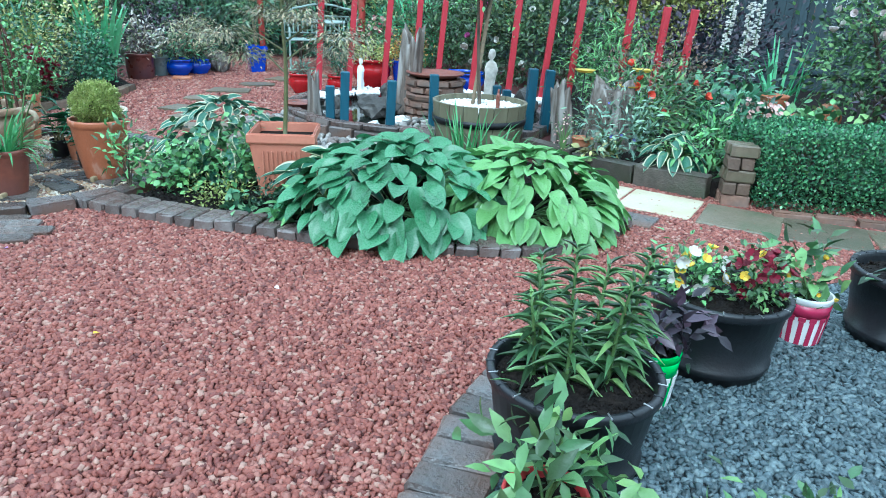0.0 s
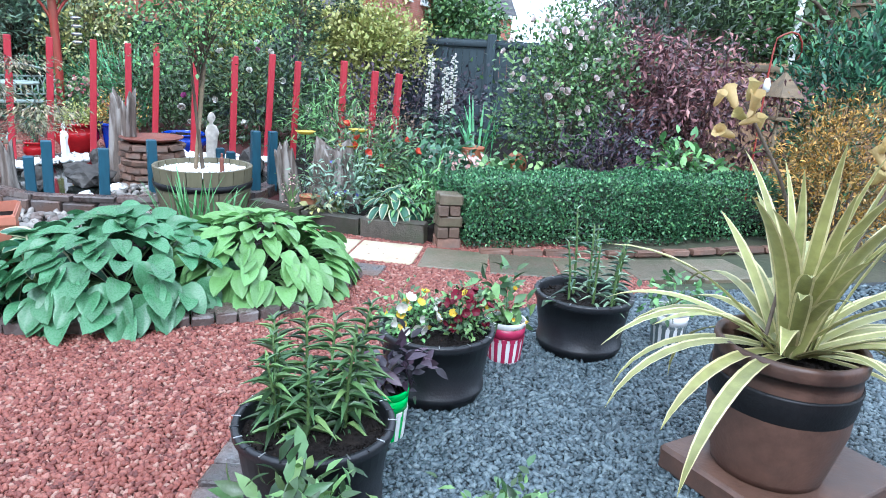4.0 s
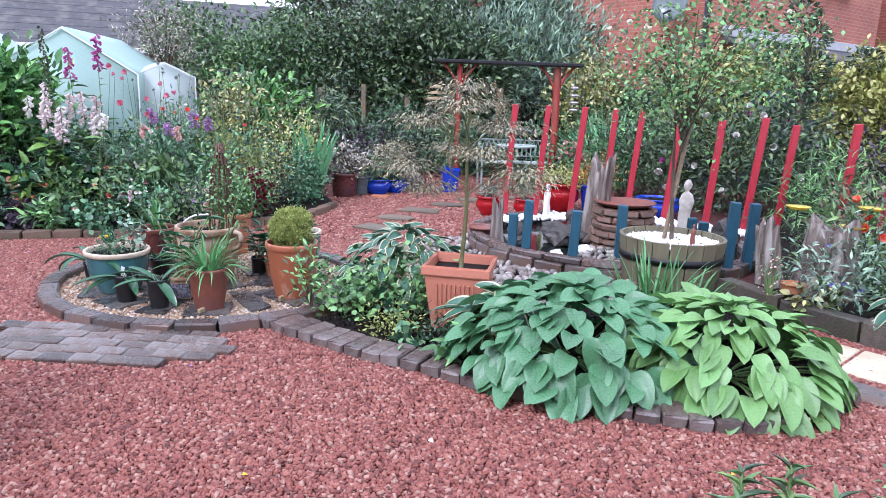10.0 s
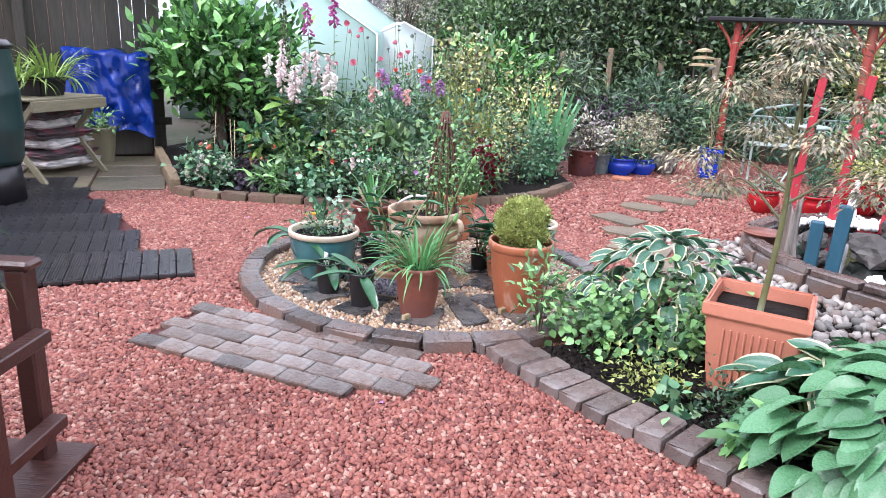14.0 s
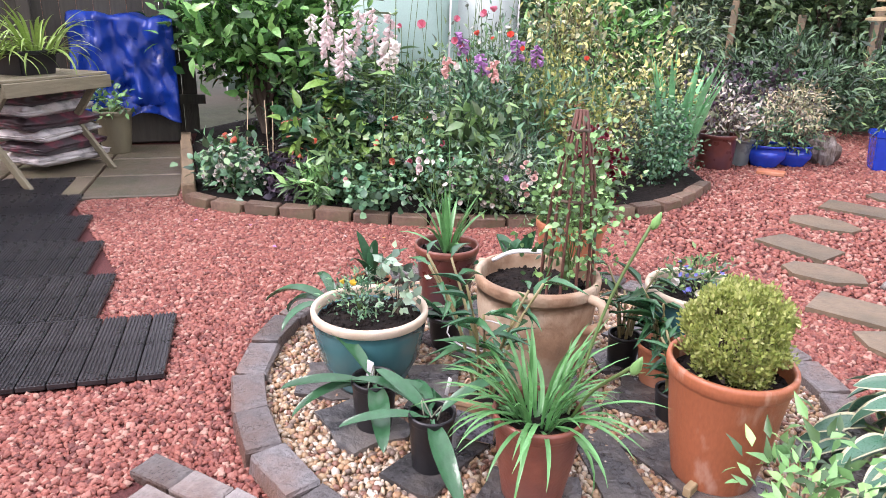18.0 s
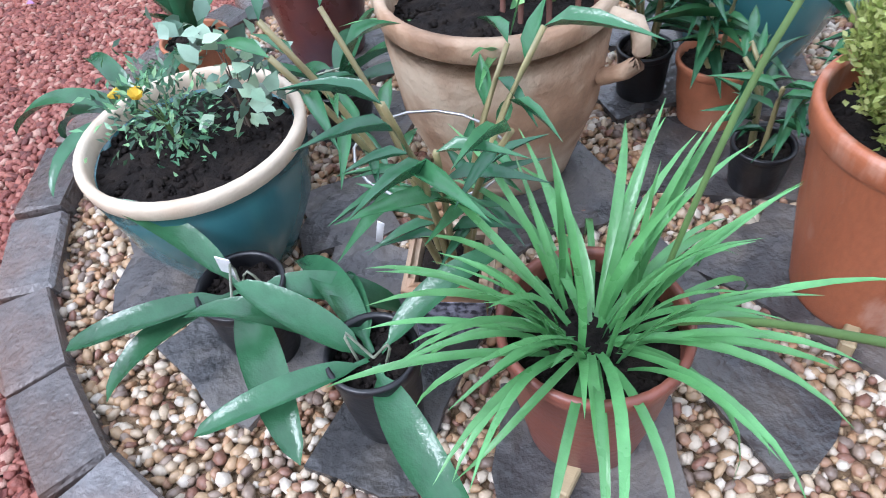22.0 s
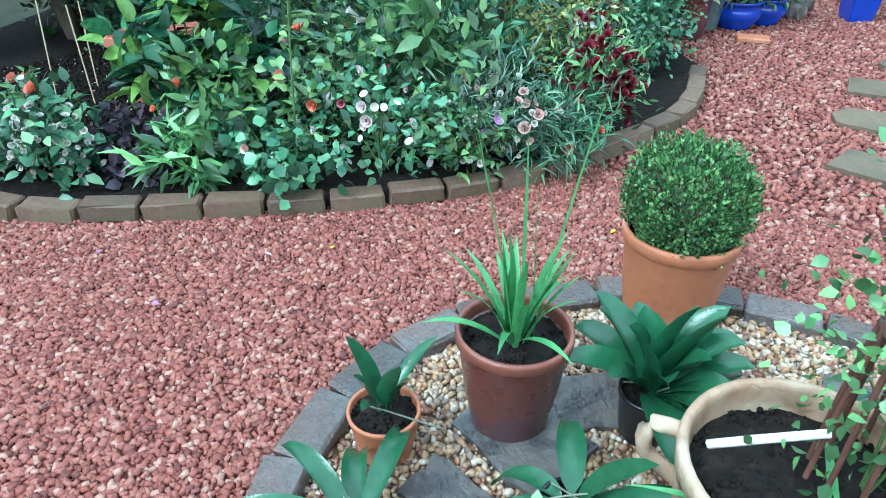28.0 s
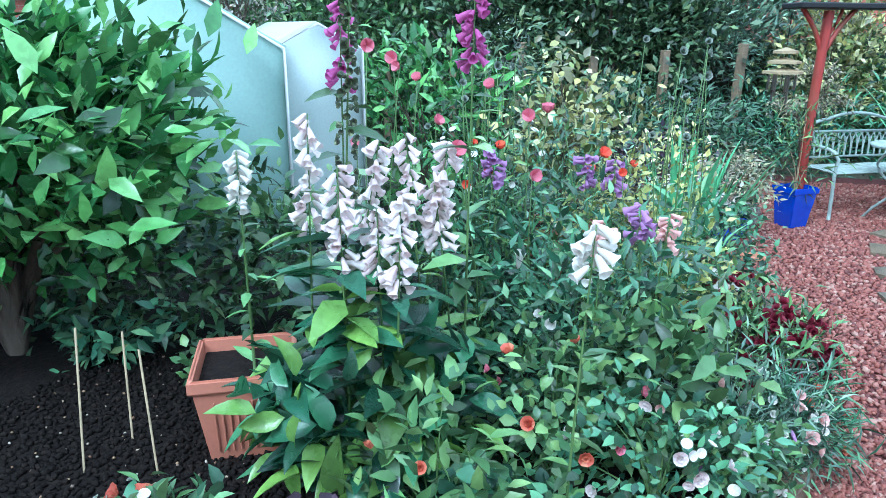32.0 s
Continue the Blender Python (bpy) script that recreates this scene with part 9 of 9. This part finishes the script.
def house(label, at, turn, sx, sy, eaves, ridge, windows, brick=None, along="x"):
    """A brick house on its front middle; its front looks along -y. windows: (x, z, width, height)."""
    th = thing("house", label, "house", (at[0], at[1], 0), turn)
    bm = bmesh.new()
    bmesh.ops.create_cube(bm, size=1, matrix=Matrix.Translation((0, sy / 2, eaves / 2)) @ Matrix.Diagonal((sx, sy, eaves, 1)))
    if along == "y":
        v = [bm.verts.new(p) for p in ((-sx / 2, 0, eaves), (sx / 2, 0, eaves), (0, 0, ridge), (-sx / 2, sy, eaves), (sx / 2, sy, eaves), (0, sy, ridge))]
        bm.faces.new((v[0], v[1], v[2]))
        bm.faces.new((v[4], v[3], v[5]))
    bm.normal_update()
    wall_uv(bm)
    part("wall", bm, brick or HOUSE_BRICK, th, smooth=False)
    bm = bmesh.new()
    o = 0.3
    if along == "x":
        a = [(-sx / 2 - o, -o, eaves - 0.05), (sx / 2 + o, -o, eaves - 0.05), (sx / 2 + o, sy / 2, ridge), (-sx / 2 - o, sy / 2, ridge), (sx / 2 + o, sy + o, eaves - 0.05), (-sx / 2 - o, sy + o, eaves - 0.05)]
        quads = ((0, 1, 2, 3), (3, 2, 4, 5))
    else:
        a = [(-sx / 2 - o, -o, eaves - 0.05), (0, -o, ridge), (0, sy + o, ridge), (-sx / 2 - o, sy + o, eaves - 0.05), (sx / 2 + o, -o, eaves - 0.05), (sx / 2 + o, sy + o, eaves - 0.05)]
        quads = ((0, 1, 2, 3), (1, 4, 5, 2))
    v = [bm.verts.new(p) for p in a]
    fs = [bm.faces.new([v[i] for i in q]) for q in quads]
    bmesh.ops.recalc_face_normals(bm, faces=fs)
    bmesh.ops.solidify(bm, geom=fs, thickness=0.12)
    roof = part("roof", bm, TILE, th, "grey tiled roof", smooth=False)
    # courses of tiles
    run = math.hypot(sy / 2 + o, ridge - eaves + 0.05) if along == "x" else math.hypot(sx / 2 + o, ridge - eaves + 0.05)
    slope = math.atan2(ridge - eaves + 0.05, (sy if along == "x" else sx) / 2 + o)
    n = int(run / 0.3)
    rows = joined(*[slab((sx if along == "x" else sy) + 2 * o, 0.31, 0.03, 0.004, at=(0, i * 0.3 + 0.15, 0.012 * (i % 2))) for i in range(n)])
    if along == "x":
        m = Matrix.Translation((0, -o, eaves - 0.02)) @ Matrix.Rotation(slope, 4, "X")
    else:
        m = Matrix.Translation((-sx / 2 - o, sy / 2, eaves - 0.02)) @ Matrix.Rotation(-math.pi / 2, 4, "Z") @ Matrix.Rotation(slope, 4, "X")
    t = part("roof_tiling", rows, TILE, roof, smooth=False)
    t.matrix_basis = m @ Matrix.Translation((0, 0, 0.03))
    part("fascia", slab(sx + 2 * o, 0.04, 0.22, 0.004, at=(0, -o - 0.02, eaves - 0.2)), WHITE_PAINT, th, "white fascia board", smooth=False)
    for x, z, w, h in windows:
        window(th, x, -0.02, z, w, h)
    return th


near = house("red-brick house with a satellite dish and white windows", (2.0, 18.5), 55, 6.3, 8.0, 6.4, 8.2, [(-1.5, 3.85, 1.3, 1.15), (1.0, 3.85, 1.0, 1.15)])
part("lean_to_roof", joined(*[slab(6.2, 0.32, 0.06, 0.01, at=(0, -0.3 * i, 0)) for i in range(4)]), TILE, near, "dark tiled lean-to roof", smooth=False).matrix_basis = pose(0.0, -0.15, 2.55, 24, 0, 0)
part("lead_flashing", slab(6.3, 0.06, 0.2, 0.01, at=(0, 0, 0)), material("lead_grey", (0.42, 0.43, 0.44), 0.6, 0.2, 10, 0.2, 30), near, "pale lead flashing", smooth=False).matrix_basis = pose(0, -0.05, 2.66)
tube_part("downpipe", [([(-3.2, 0.3, 0), (-3.2, 0.3, 6.2)], 0.06)], BLACK_PLASTIC, near)
dish = thing("satellite_dish", "grey satellite dish on the brick wall", "satellite dish", (-0.75, 16.1, 3.25), -20)
part("dish", lathe([(0, 0.0), (0.2, 0.02), (0.36, 0.09), (0.36, 0.1), (0.2, 0.035), (0, 0.015)], 24), GREY_GLAZE, dish).matrix_basis = pose(0, 0, 0, 80, 0, 0)
tube_part("arm", [([(0, 0.45, -0.1), (0, 0.02, -0.08), (0.0, -0.35, -0.2)], 0.02)], IRON, dish)
for i in range(4):
    house("red-brick terraced house with white windows", (6.1 + 2.45 * i, 25.2 + 3.98 * i), 58.4, 4.66, 6.5, 4.9, 6.5, [(-1.2, 3.2, 1.0, 1.2), (1.1, 3.2, 1.0, 1.2), (-1.2, 0.8, 1.4, 1.3), (1.2, 0.8, 1.2, 1.3)])
house("distant brick house with a grey roof", (17.5, 50), -10, 7, 7, 4.4, 6.6, [(-1.5, 2.6, 1.2, 1.1), (1.5, 2.6, 1.2, 1.1)])
house("brick bungalow with a grey tiled roof", (-21.5, 25.5), 38, 15, 7, 2.9, 5.3, [(-5.0, 1.1, 1.6, 1.3), (0.5, 1.1, 1.8, 1.3), (4.5, 1.1, 1.4, 1.3)])
house("brick house with white windows beyond the shrubs", (-12.5, 28.5), 25, 7, 7, 4.6, 6.6, [(-2, 2.9, 1.2, 1.1), (2, 2.9, 1.2, 1.1)])
house("old brick house beside the patio", (-12.4, 3.4), 25, 4.0, 4.0, 5.0, 6.6, [(0.9, 2.6, 0.9, 1.1)], OLD_BRICK)
house("old brick house beyond the reed screen", (10.3, 11.6), -58, 6.0, 6.0, 4.5, 6.0, [], OLD_BRICK)
tube_part("downpipe", [([(9.0, 10.2, 0), (9.0, 10.2, 4.3)], 0.06)], WHITE_PAINT, thing("rainwater_pipe", "white plastic rainwater pipe on the brick wall", "pipe"))
structure("wall_west", slab(0.24, 6.0, 2.6, 0.0), OLD_BRICK, "brick house wall beside the patio").matrix_basis = pose(-9.4, 2.6, 0, 0, 0, 25)
structure("wall_south", slab(14.0, 0.24, 2.8, 0.0), HOUSE_BRICK, "brick house wall behind the walker").matrix_basis = pose(-1.0, -2.6, 0)
for nm in ("wall_west", "wall_south"):
    me = bpy.data.objects[nm].data
    bm = bmesh.new()
    bm.from_mesh(me)
    wall_uv(bm)
    bm.to_mesh(me)
    bm.free()
